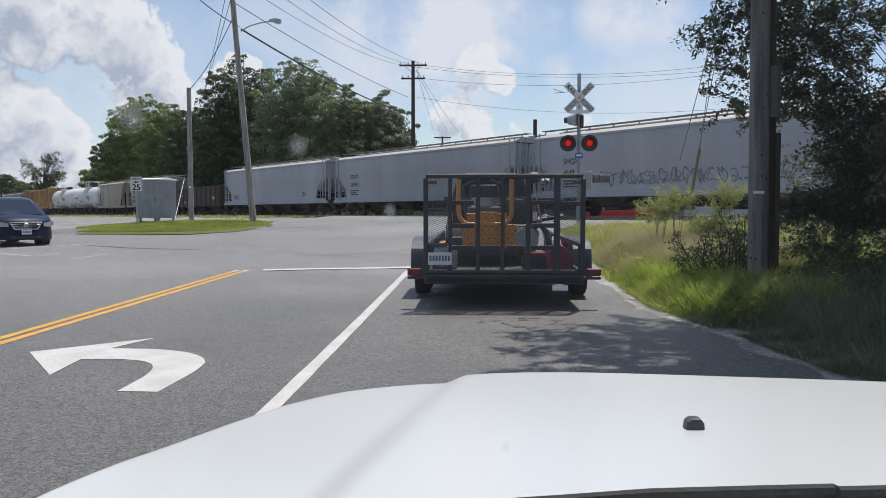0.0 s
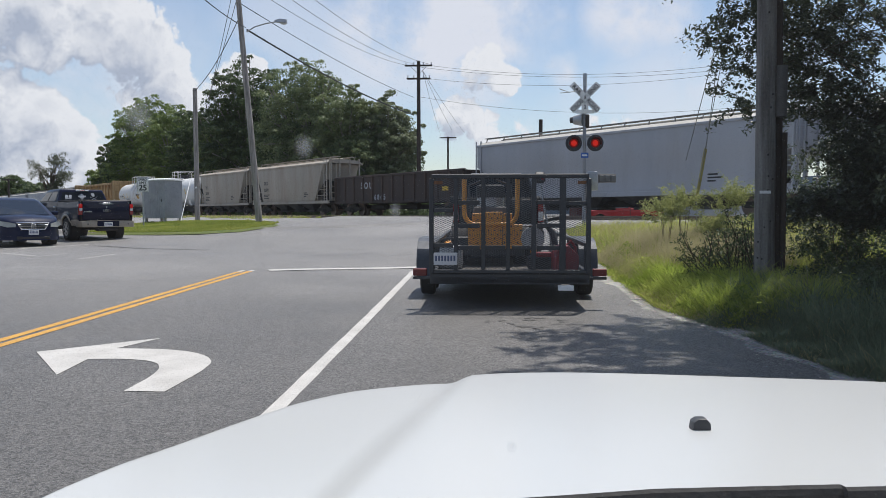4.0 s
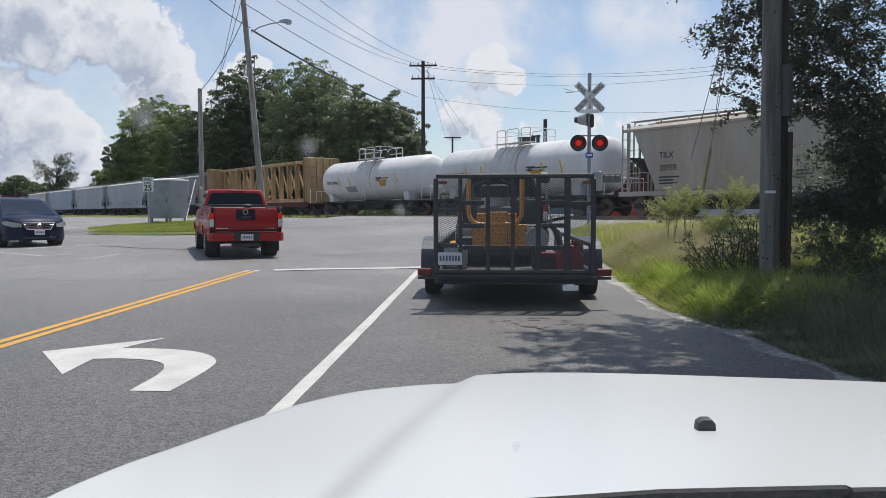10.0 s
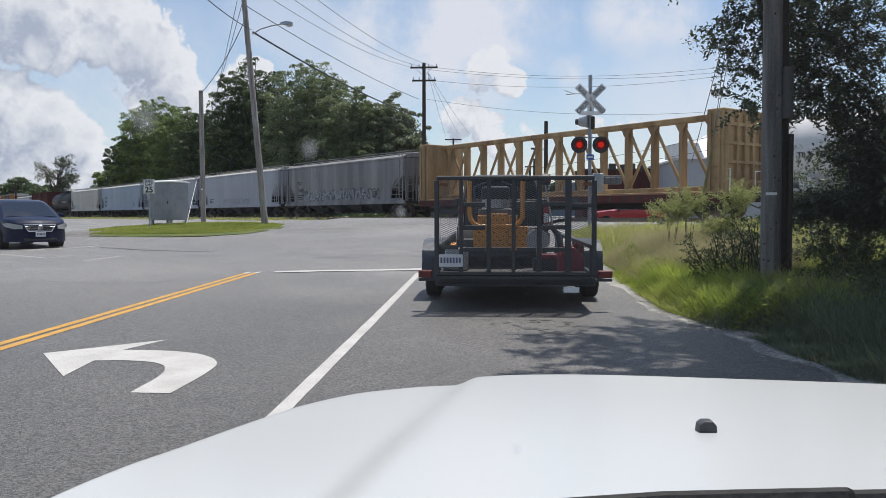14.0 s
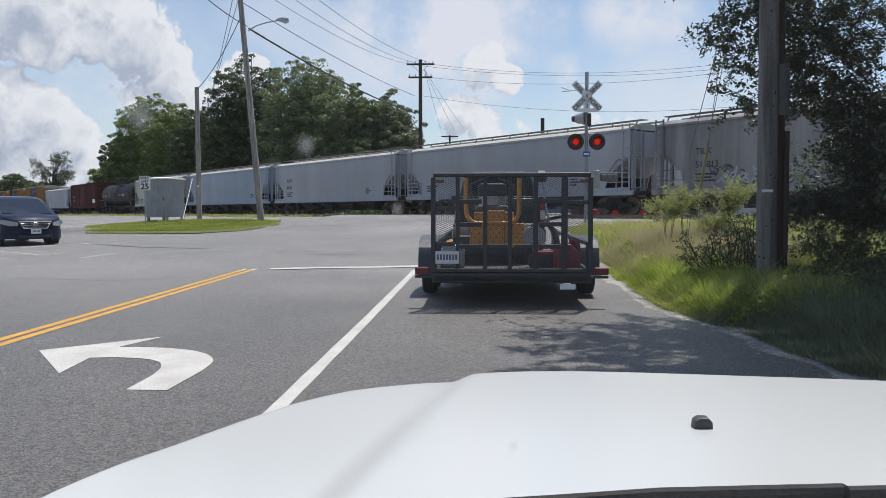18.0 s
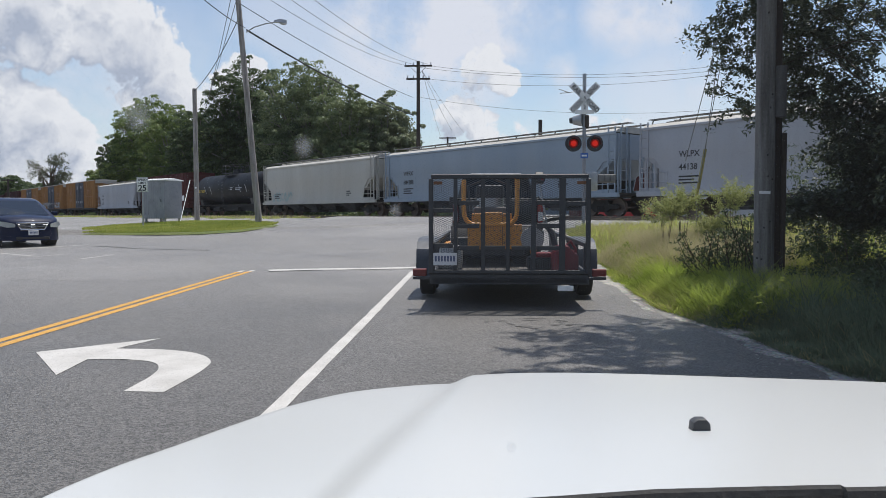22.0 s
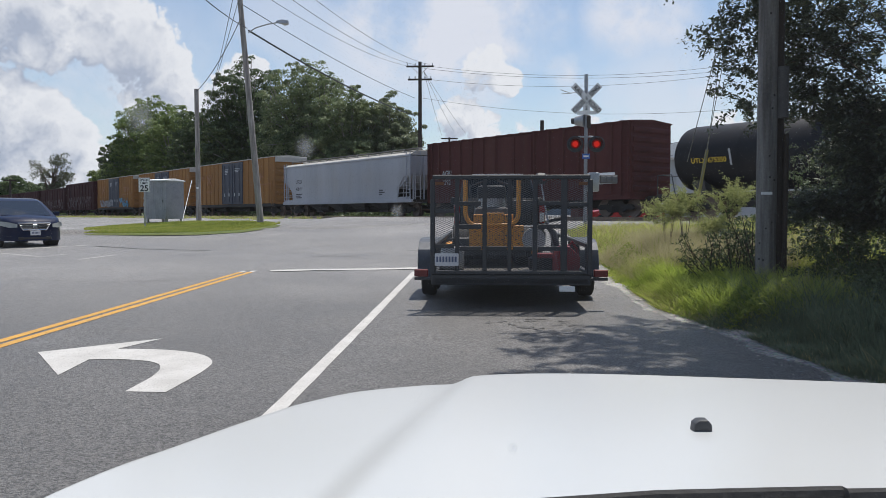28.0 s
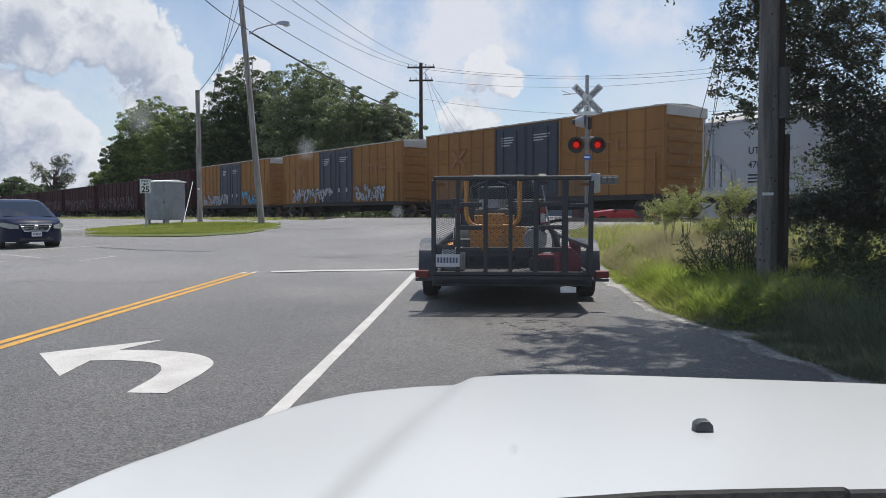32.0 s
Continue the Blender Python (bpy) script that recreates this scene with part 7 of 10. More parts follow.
    part("cowl", box(B(), (-0.45, 0.40, 0.96), (1.19, 0.73, 1.0), 0.01), M_BLACK, car)
    # windscreen with a thin film of dust and a few dried drops
    ws = part("windscreen", box(B(), (-0.62, -0.002, -0.36), (1.1, 0.002, 0.36)), M_SCREEN, car, "slightly dusty windscreen glass")
    ws.matrix_basis = pose(0, 0.42, 1.30, -50, 0, 0)
    ws.visible_shadow = False
    f = 784 / math.tan(radians(29.25))
    for px, py, r in ((236, 205, 0.0095), (529, 260, 0.0065), (897, 796, 0.0035), (690, 372, 0.004)):
        d = 0.40
        p = Vector(((px - 784) / f * d, d, 1.32 + (441 - py) / f * d - d * math.tan(radians(PITCH))))
        bm = B()
        bmesh.ops.create_circle(bm, cap_ends=True, segments=20, radius=1.0)
        o = part("dried_drop", bm, M_DROP, car, "blurred dried water spot on the windscreen", 0)
        o.matrix_basis = Matrix.Translation(p) @ pose(0, 0, 0, 90, 0, 0) @ Matrix.Diagonal((r, r * 1.15, r, 1))
        o.visible_shadow = False
    return car


own_car()


# ---------------------------------------------------------------- poles, wires and signs
def at_view(px, py, d):
    """The place d metres ahead that shows at px, py of the opening view."""
    f = 784 / math.tan(radians(29.25))
    m = pose(0, 0, 0, 90 - PITCH, 0, YAW).to_3x3()
    return Vector(EYE) + (m @ Vector(((px - 784) / f, (441 - py) / f, -1))) * d


def pole_shaft(t, base, top, r0, r1, material, n=14):
    bm = B()
    b, e = Vector(base), Vector(top)
    tube(bm, [Vector((0, 0, 0)), (e - b) * 0.5, e - b], [r0, (r0 + r1) / 2, r1], n)
    return part("shaft", bm, material, t)


def pole_thing(name, base, label):
    return thing(name, pose(*base), label, "utility pole")


def wire(a, b, sag, r, label="thin dark overhead wire", n=14, name="overhead_wire", material=None):
    a, b = Vector(a), Vector(b)
    bm = B()
    tube(bm, [a.lerp(b, i / n) - Vector((0, 0, sag * 4 * (i / n) * (1 - i / n))) for i in range(n + 1)], r, 5)
    return tagged(part(name, bm, material or M_WIRE), label, "wire", "overhead wires", "structure")


def near_pole():
    base = Vector((3.97, 11.3, 0.0))
    t = pole_thing("utility_pole", base, "weathered grey double utility pole standing in tall grass")
    pole_shaft(t, base, (3.92, 11.3, 10.0), 0.140, 0.115, M_POLE_NEAR, 18)
    bm = B()
    tube(bm, [(0.175, 0.12, 0), (0.165, 0.12, 2.4), (0.145, 0.12, 5), (0.11, 0.12, 9.9)], [0.10, 0.095, 0.085, 0.08], 14)
    part("stub_pole", bm, M_POLE_DARK, t, "darker second pole strapped behind")
    bm = B()
    rod(bm, (0.245, -0.02, 0.2), (0.245, -0.02, 2.45), 0.035, n=10)
    part("conduit", bm, M_POLE_DARK, t, "dark cable conduit")
    part("junction_box", rod(B(), (0.165, -0.075, 2.66), (0.165, -0.075, 3.36), 0.078, n=16), M_BAY, t, "grey weathered cylindrical equipment can")
    part("tag", box(B(), (-0.13, -0.155, 1.60), (0.02, -0.143, 1.64)), M_SIGN_WHITE, t, "small white tag strip")
    rng = random.Random(2)
    for k in range(16):
        a, z = rng.uniform(3.6, 5.8), rng.uniform(0.6, 4.5)
        o = part("staple", box(B(), (-0.008, -0.012, -0.012), (0.008, 0.012, 0.012)), M_UNDER, t)
        o.matrix_basis = pose(0.139 * math.cos(a), 0.139 * math.sin(a), z)


near_pole()


def guy_wires():
    g = tagged(part("guy_guard", tube(B(), [at_view(1221, 352, 16), at_view(1226, 330, 16), at_view(1238, 264, 16)], 0.033, 8), M_GUARD), "faded yellow plastic guard on a guy wire", "wire guard")
    wire(at_view(1203, 285, 15), at_view(1262, 60, 12), 0, 0.007, "thin steel guy wire", 3, "guy_wire", M_GUY)
    wire(at_view(1238, 266, 16), at_view(1262, 90, 14), 0, 0.007, "thin steel guy wire", 3, "guy_wire", M_GUY)
    wire(at_view(1222, 345, 16.2), at_view(1270, 90, 14), 0, 0.007, "thin steel guy wire", 3, "guy_wire", M_GUY)
    wire(at_view(1222, 400, 16.2), at_view(1222, 345, 16.2), 0, 0.007, "thin steel guy wire", 3, "guy_wire", M_GUY)
    return g


M_GUARD = surf("faded_yellow_plastic", (0.36, 0.31, 0.10), (0.28, 0.24, 0.09), 5, 0.6)
M_GUY = surf("steel_guy_wire", (0.30, 0.31, 0.32), (0.22, 0.23, 0.24), 5, 0.5, 0.3)
guy_wires()


def lamp_pole():
    base, top = Vector((-10.5, 37.1, ground_z(-10.5, 37.1) - 0.2)), at_view(405, -70, 37.4)
    t = pole_thing("utility_pole", base, "leaning grey wooden pole carrying a street lamp")
    pole_shaft(t, base, top, 0.16, 0.115, M_POLE)

    def loc(px, py, d=37.2):
        return at_view(px, py, d) - base
    bm = B()
    tube(bm, [loc(426, 56), loc(440, 47), loc(460, 41), loc(478, 38)], 0.03, 8)
    part("arm", bm, M_GALV, t, "curved steel lamp arm")
    c = loc(488, 37)
    bm = B()
    loft(bm, [[(c.x - 0.32, c.y - 0.06, c.z - 0.03), (c.x - 0.32, c.y + 0.06, c.z - 0.03), (c.x - 0.32, c.y + 0.05, c.z + 0.05), (c.x - 0.32, c.y - 0.05, c.z + 0.05)],
              [(c.x - 0.05, c.y - 0.15, c.z - 0.07), (c.x - 0.05, c.y + 0.15, c.z - 0.07), (c.x - 0.05, c.y + 0.10, c.z + 0.10), (c.x - 0.05, c.y - 0.10, c.z + 0.10)],
              [(c.x + 0.25, c.y - 0.13, c.z - 0.09), (c.x + 0.25, c.y + 0.13, c.z - 0.09), (c.x + 0.25, c.y + 0.07, c.z + 0.06), (c.x + 0.25, c.y - 0.07, c.z + 0.06)]])
    part("lamp_head", bm, M_GALV, t, "grey cobra-head lamp housing")
    bm = B()
    bmesh.ops.create_uvsphere(bm, u_segments=12, v_segments=8, radius=0.12, matrix=Matrix.Translation((c.x + 0.1, c.y, c.z - 0.09)) @ Matrix.Diagonal((1.3, 1, 0.6, 1)))
    part("lens", bm, M_CLEAR_LENS, t)
    # service wires
    wire(at_view(427, 52, 37.3), at_view(722, 203, 66), 0.35, 0.045, "thick black overhead cable")
    wire(at_view(416, 6, 37.3), at_view(722, 172, 66), 0.3, 0.018)
    wire(at_view(334, 160, 46.2), at_view(412, 32, 37.3), 0.35, 0.02)
    wire(at_view(352, 196, 60), at_view(408, 0, 37.4), 0.1, 0.015)
    wire(at_view(352, 196, 60), at_view(404, -30, 37.4), 0.3, 0.015)
    wire(at_view(330, -20, 30), at_view(424, 48, 37.3), 0.1, 0.02)


lamp_pole()


def short_pole():
    base = Vector((-16.6, 45.6, ground_z(-16.6, 45.6) - 0.2))
    t = pole_thing("utility_pole", base, "short weathered wooden pole beside the tracks")
    pole_shaft(t, base, at_view(334, 156, 46.2), 0.155, 0.125, M_POLE)
    part("tag", box(B(), (-0.06, -0.17, 2.2), (0.06, -0.16, 2.3)), M_SIGN_WHITE, t)
    bm = B()
    a, b = at_view(306, 404, 41), at_view(326, 318, 43)
    tube(bm, [a, a.lerp(b, 0.5), b], 0.02, 8)
    tagged(part("marker_rod", bm, M_SIGN_WHITE), "thin leaning white marker rod in the grass", "marker")


short_pole()


def far_pole():
    d = 66.0
    top = at_view(731, 108, d)
    base = Vector((top.x, top.y, 0.5))
    t = pole_thing("utility_pole", base, "dark wooden utility pole with two crossarms")
    pole_shaft(t, base, top, 0.19, 0.14, M_POLE_DARK)
    for py, w in ((116, 2.3), (139, 2.0)):
        z = at_view(731, py, d).z - base.z
        c = part("crossarm", box(B(), (-w / 2, -0.06, z - 0.07), (w / 2, 0.06, z + 0.07), 0.01), M_POLE_DARK, t)
        for x in (-w / 2 + 0.1, -0.4, 0.4, w / 2 - 0.1):
            bm = B()
            rod(bm, (x, 0, z + 0.05), (x, 0, z + 0.28), 0.05, 0.03, 8)
            part("insulator", bm, M_GALV, c)
    bm = B()
    for s in (-1, 1):
        z = at_view(731, 116, d).z - base.z
        bar(bm, (0, -0.07, z - 0.75), (s * 0.7, -0.07, z - 0.05), 0.04, 0.02, (0, 1, 0))
    part("brace", bm, M_GALV, t)
    for (sx, sy), px, py, dd in (((712, 116), 440, -20, 34), ((722, 113), 480, -20, 34), ((748, 113), 520, -22, 34)):
        wire(at_view(sx, sy, d), at_view(px, py, dd), 0.5, 0.012)
    for (sx, sy), ex, ey in (((712, 116), 1330, 118), ((750, 116), 1330, 108), ((745, 139), 1330, 122), ((735, 172), 1330, 188)):
        wire(at_view(sx, sy, d), at_view(ex, ey, 60), 0.9, 0.012)
    for ex, ey in ((770, 240), (790, 230), (812, 235)):
        wire(at_view(738, 125, d), at_view(ex, ey, 120), 0.2, 0.015)
    wire(at_view(890, 300, 85), at_view(1400, 200, 70), 0.5, 0.02)
    wire(at_view(890, 312, 85), at_view(1400, 228, 70), 0.5, 0.02)


far_pole()


def distant_poles():
    top = at_view(947, 212, 84)
    t = pole_thing("utility_pole", (top.x, top.y, 0.5), "dark wooden pole with a small lamp arm")
    pole_shaft(t, (top.x, top.y, 0.5), top, 0.24, 0.2, M_POLE_DARK)
    z = at_view(947, 262, 84).z - 0.5
    bm = B()
    tube(bm, [(0, 0, z), (-0.8, 0, z + 0.12), (-1.0, 0, z + 0.12)], 0.05, 6)
    part("arm", bm, M_GALV, t)
    part("lamp_head", box(B(), (-1.6, -0.15, z + 0.02), (-0.9, 0.15, z + 0.22), 0.05), M_POLE_DARK, t)
    for px, py, d, w in ((783, 242, 150, 3.2), (918, 290, 120, 1.4), (926, 278, 130, 0.0), (2, 316, 150, 2.4)):
        top = at_view(px, py, d)
        t = pole_thing("utility_pole", (top.x, top.y, 0.5), "distant dark utility pole")
        pole_shaft(t, (top.x, top.y, 0.5), top, 0.2, 0.17, M_POLE_DARK, 8)
        if w:
            part("crossarm", box(B(), (-w / 2, -0.09, top.z - 0.8), (w / 2, 0.09, top.z - 0.6)), M_POLE_DARK, t)


distant_poles()


def speed_sign():
    base = at_view(243, 404, 38.0)
    t = thing("speed_limit_sign", pose(base.x, base.y, base.z - 0.1, 0, 0, 8), "white speed limit 25 sign on a steel post", "traffic sign")
    part("post", box(B(), (-0.035, -0.02, 0), (0.035, 0.02, 2.55), 0.005), M_GALV, t)
    pl = part("panel", prism(B(), [(-0.267, 1.87), (0.267, 1.87), (0.267, 2.56), (-0.267, 2.56)], -0.035, -0.025, "y", 0.002), M_SIGN_WHITE, t, "white sign panel")
    for a, b in (((-0.253, 1.884), (0.253, 1.894)), ((-0.253, 2.536), (0.253, 2.546)), ((-0.253, 1.895), (-0.243, 2.535)), ((0.243, 1.895), (0.253, 2.535))):
        part("border", box(B(), (a[0], -0.039, a[1]), (b[0], -0.036, b[1])), M_INK, t)
    writing("word", "SPEED", 0.15, M_INK, t, pose(0, -0.038, 2.395), "", 0.003, "CENTER")
    writing("word", "LIMIT", 0.15, M_INK, t, pose(0, -0.038, 2.245), "", 0.003, "CENTER")
    writing("number", "25", 0.39, M_INK, t, pose(0, -0.038, 1.925), "", 0.010, "CENTER")


speed_sign()


def bungalow():
    """Aluminium signal equipment house."""
    a = at_view(278, 390, 43.0)
    t = thing("signal_cabinet", pose(a.x, a.y, a.z, 0, 0, -22), "ribbed aluminium signal equipment cabinet on short legs", "cabinet")
    W, D, H = 0.76, 0.66, 2.15
    for k in range(12):
        x = -W + 2 * W * (k + 0.5) / 12
        part("side_panel", box(B(), (x - W / 12 + 0.004, -D, 0.12), (x + W / 12 - 0.004, -D + 0.02, H), 0.004), M_ALU, t)
    part("body", box(B(), (-W, -D + 0.02, 0.12), (W, D, H), 0.006), M_ALU, t)
    part("side_panel", box(B(), (-W - 0.02, -D + 0.05, 0.2), (-W, D - 0.05, H - 0.1), 0.006), M_ALU, t)
    part("roof", prism(B(), [(-D - 0.08, H), (-D - 0.08, H + 0.05), (0, H + 0.14), (D + 0.08, H + 0.05), (D + 0.08, H)], -W - 0.06, W + 0.06, "x", 0.01), M_SIGN_WHITE, t, "pale overhanging roof cap")
    for x in (-W + 0.1, W - 0.1):
        for y in (-D + 0.1, D - 0.1):
            part("leg", box(B(), (x - 0.06, y - 0.06, -0.35), (x + 0.06, y + 0.06, 0.13), 0.01), M_CONCRETE, t)
    part("door_handle", box(B(), (W - 0.25, -D - 0.03, 1.0), (W - 0.20, -D - 0.005, 1.15), 0.005), M_BLACK, t)


bungalow()


M_LENS_RIM = glow("red_signal_rim", (0.8, 0.02, 0.015), 0.10, (0.08, 0.005, 0.005))


def crossing_signal():
    base = Vector((3.62, 28.2, 0.75))
    t = thing("crossing_signal", pose(*base), "silver railroad crossing signal mast with crossbuck and red lamps", "crossing signal")
    def zz(py):
        return at_view(1024, py, 28.15).z - base.z
    bm = B()
    rod(bm, (0, 0, 0), (0, 0, zz(135)), 0.062, n=14)
    part("mast", bm, M_ALU, t)
    rod(bm := B(), (0, 0, zz(156)), (0, 0, zz(134)), 0.068, n=14)
    part("mast_cap", bm, M_GALV, t)
    part("base_plate", box(B(), (-0.25, -0.25, -0.05), (0.25, 0.25, 0.12), 0.03), M_GALV, t)
    zc = zz(176)
    for ang, words, y in ((45, ("RAIL", "ROAD"), -0.10), (-45, ("CROS", "SING"), -0.075)):
        m = pose(0, y, zc, 0, ang, 0)
        b = part("crossbuck_blade", box(B(), (-0.66, -0.008, -0.115), (0.66, 0.008, 0.115), 0.003), M_SIGN_WHITE, t, "white reflective crossbuck blade")
        b.matrix_basis = m
        for w, x in zip(words, (-0.39, 0.39)):
            writing("word", w, 0.20, M_INK, b, pose(x, -0.009, -0.07), "", 0.006, "CENTER")
        for z in (-0.108, 0.103):
            part("border", box(B(), (-0.65, -0.011, z), (0.65, -0.0085, z + 0.006)), M_INK, b)
    writing("word", "S", 0.17, M_INK, t, pose(0, -0.122, zc - 0.06), "", 0.004, "CENTER")
    p = part("track_count_plate", box(B(), (-0.12, -0.09, zz(197)), (0.12, -0.08, zz(186)), 0.003), M_SIGN_WHITE, t)
    writing("number", "2", 0.2, M_INK, t, pose(0, -0.093, zz(196)), "", 0.004, "CENTER")
    part("count_bar", box(B(), (-0.33, -0.09, zz(204)), (0.33, -0.08, zz(197)), 0.003), M_SIGN_WHITE, t)
    # side lamp for the other road, and bell
    bm = B()
    rod(bm, (-0.06, 0, zz(214)), (-0.36, 0.12, zz(214)), 0.23, 0.15, 16)
    part("side_lamp", bm, M_GALV, t, "grey lamp housing turned to the side road")
    rod(bm := B(), (-0.33, 0.11, zz(214)), (-0.48, 0.17, zz(214)), 0.12, 0.10, 14)
    part("hood", bm, M_BLACK, t)
    part("bell", box(B(), (0.02, -0.10, zz(228)), (0.16, 0.10, zz(205)), 0.04), M_POLE_DARK, t)
    tube(bm := B(), [(0, 0, zz(163)), (-0.55, 0, zz(166)), (-0.9, 0, zz(160))], 0.014, 6)
    tube(bm, [(-0.5, 0, zz(166)), (-0.85, 0.05, zz(167))], 0.014, 6)
    part("bracket", bm, M_GALV, t)
    zl = zz(255)
    tube(bm := B(), [(-0.38, 0.02, zl + 0.1), (-0.25, 0.0, zl + 0.26), (0, 0, zl + 0.26), (0.25, 0, zl + 0.26), (0.38, 0.02, zl + 0.1)], 0.03, 8)
    part("lamp_arm", bm, M_GALV, t)
    for x in (-0.375, 0.375):
        bm = B()
        rod(bm, (x, -0.03, zl), (x, 0.0, zl), 0.29, n=28)
        b = part("background_disc", bm, M_BLACK, t, "round black lamp background")
        bm = B()
        n = 18
        rings = [[(x + math.cos(a) * r, y, zl + math.sin(a) * r) for a in [radians(-25 + 230 * k / n) for k in range(n + 1)]] for r, y in ((0.20, -0.03), (0.21, -0.30))]
        loft(bm, rings, close=False, caps=False)
        bmesh.ops.solidify(bm, geom=bm.faces[:], thickness=0.01)
        part("visor", bm, M_BLACK, b)
        bm = B()
        rod(bm, (x, -0.05, zl), (x, -0.03, zl), 0.155, n=24)
        part("lens", bm, M_LENS_RIM, b, "dark red lens")
        part("lit_bulb", rod(B(), (x, -0.062, zl), (x, -0.0505, zl), 0.10, n=20), M_RED_GLOW, b, "glowing middle of the red lens")
        rod(bm := B(), (x, 0.0, zl), (x, 0.14, zl), 0.2, 0.12, 16)
        part("housing", bm, M_BLACK, b)
    b = part("blue_notice", box(B(), (-0.13, -0.085, zz(281)), (0.13, -0.075, zz(272)), 0.002), M_BLUE_SIGN, t, "small blue notice plate")
    part("notice_line", box(B(), (-0.09, -0.089, zz(278)), (0.09, -0.0865, zz(275))), M_SIGN_WHITE, b)
    # gate machine
    part("gate_machine", box(B(), (0.08, -0.2, zz(338)), (0.46, 0.25, zz(305)), 0.04, seg=2), M_GALV, t, "grey gate drive housing")
    part("junction_box", box(B(), (0.5, -0.12, zz(324)), (1.1, 0.1, zz(309)), 0.02), M_GRATING, t)
    for x in (0.6, 0.8, 1.0):
        part("counterweight", box(B(), (x - 0.08, -0.16, zz(322)), (x + 0.08, -0.13, zz(312)), 0.01), M_GRATING, t)


crossing_signal()


# ---------------------------------------------------------------- beyond the railway
M_METAL_ROOF = surf("white_metal_roof", (0.80, 0.80, 0.79), (0.74, 0.74, 0.74), 0.5, 0.45, 0.0, bump=0.05)
M_METAL_WALL = surf("grey_metal_wall", (0.42, 0.43, 0.45), (0.37, 0.38, 0.40), 0.6, 0.6, bump=0.05, streak=5)
# Blue-grey over woods that are green: distance haze is in the colour
M_RIDGE = surf("haze_blue_ridge", (0.16, 0.20, 0.25), (0.14, 0.18, 0.22), 0.01, 0.95, bump=0)


def white_shed():
    d = 78
    a, b = at_view(1184, 277, d), at_view(1330, 277, d)
    pk = at_view(1257, 222, d + 7)
    t = thing("metal_building", pose(0, 0, 0), "grey metal building with a bright white pitched roof", "building")
    dep = 14
    part("wall", box(B(), (a.x, a.y, 0.4), (b.x + 4, a.y + dep, a.z), 0.02), M_METAL_WALL, t)
    x0, x1, zr = pk.x - 0.12, pk.x + 0.12, pk.z
    bm = B()
    e = [(a.x - 0.4, a.y - 0.4, a.z), (b.x + 4.4, a.y - 0.4, a.z), (b.x + 4.4, a.y + dep, a.z), (a.x - 0.4, a.y + dep, a.z)]
    r = [(x0, a.y + 6.9, zr), (x1, a.y + 6.9, zr), (x1, a.y + 7.1, zr), (x0, a.y + 7.1, zr)]
    loft(bm, [[(x, y, z - 0.15) for x, y, z in e], e, r])
    part("roof", bm, M_METAL_ROOF, t, "white standing-seam metal roof", 0)
    p = at_view(1180, 250, d - 1)
    part("dormer", prism(B(), [(a.x - 0.9, a.z), (a.x - 0.9, p.z - 0.1), (a.x + 0.3, p.z + 0.1), (a.x + 1.6, p.z), (a.x + 2.2, a.z)], a.y - 0.3, a.y + 3, "y"), M_METAL_ROOF, t)
    d2 = 90
    c = at_view(1090, 300, d2)
    t = thing("low_building", pose(0, 0, 0), "low brown building with dark rooftop signs", "building")
    part("wall", box(B(), (c.x - 5, c.y, 0.4), (c.x + 9, c.y + 8, c.z), 0.02), M_CAR["brown"], t)
    part("roof", box(B(), (c.x - 5.3, c.y - 0.3, c.z), (c.x + 9.3, c.y + 8.3, c.z + 0.25), 0.02), M_POLE_DARK, t)
    for k in range(4):
        x = c.x - 1.9 + k * 1.1
        part("roof_vent", box(B(), (x, c.y + 1, c.z + 0.2), (x + 0.8, c.y + 1.6, c.z + 0.95 - 0.1 * (k % 2)), 0.1), M_BLACK, t)


white_shed()


def ridge():
    """Distant woods all round the horizon, rising to a ridge ahead."""
    bm = B()
    n = 320
    lo, hi = [], []
    for i in range(n):
        deg = -180 + 360 * i / n
        a = radians(deg)
        x, y = 1900 * math.sin(a), 1900 * math.cos(a)
        ahead = smooth01((deg + 5) / 12) * smooth01((75 - deg) / 20)
        # added height out of view, to darken what the truck sides reflect
        behind = smooth01((-42 - deg) / 20) + smooth01((deg - 55) / 20)
        h = 16 + 6 * noise.noise(Vector((i * 0.4, 0, 1))) + ahead * (24 + 60 * (0.7 + 0.5 * noise.noise(Vector((i * 0.16, 3, 0)))) + 12 * noise.noise(Vector((i * 0.5, 0, 0)))) + behind * (150 + 60 * noise.noise(Vector((i * 0.23, 8, 0))))
        lo.append(bm.verts.new((x, y, -5)))
        hi.append(bm.verts.new((x, y, h)))
    for i in range(n):
        k = (i + 1) % n
        bm.faces.new((lo[i], lo[k], hi[k], hi[i]))
    tagged(part("backdrop", bm, M_RIDGE), "blue-green woods and ridge on the horizon, haze put into the colour", "hills", kind="structure")


ridge()


# ---------------------------------------------------------------- vehicles
def paint(name, c, rough=0.3, ior=1.5):
    m = surf(name, c, tuple(v * 0.93 for v in c), 1.5, 0.4, bump=0.0, coat=0.55)
    m.node_tree.nodes["Principled BSDF"].inputs["Specular IOR Level"].default_value = 0.1
    m.node_tree.nodes["Principled BSDF"].inputs["Coat Roughness"].default_value = 0.03
    m.node_tree.nodes["Principled BSDF"].inputs["Coat IOR"].default_value = ior
    return m


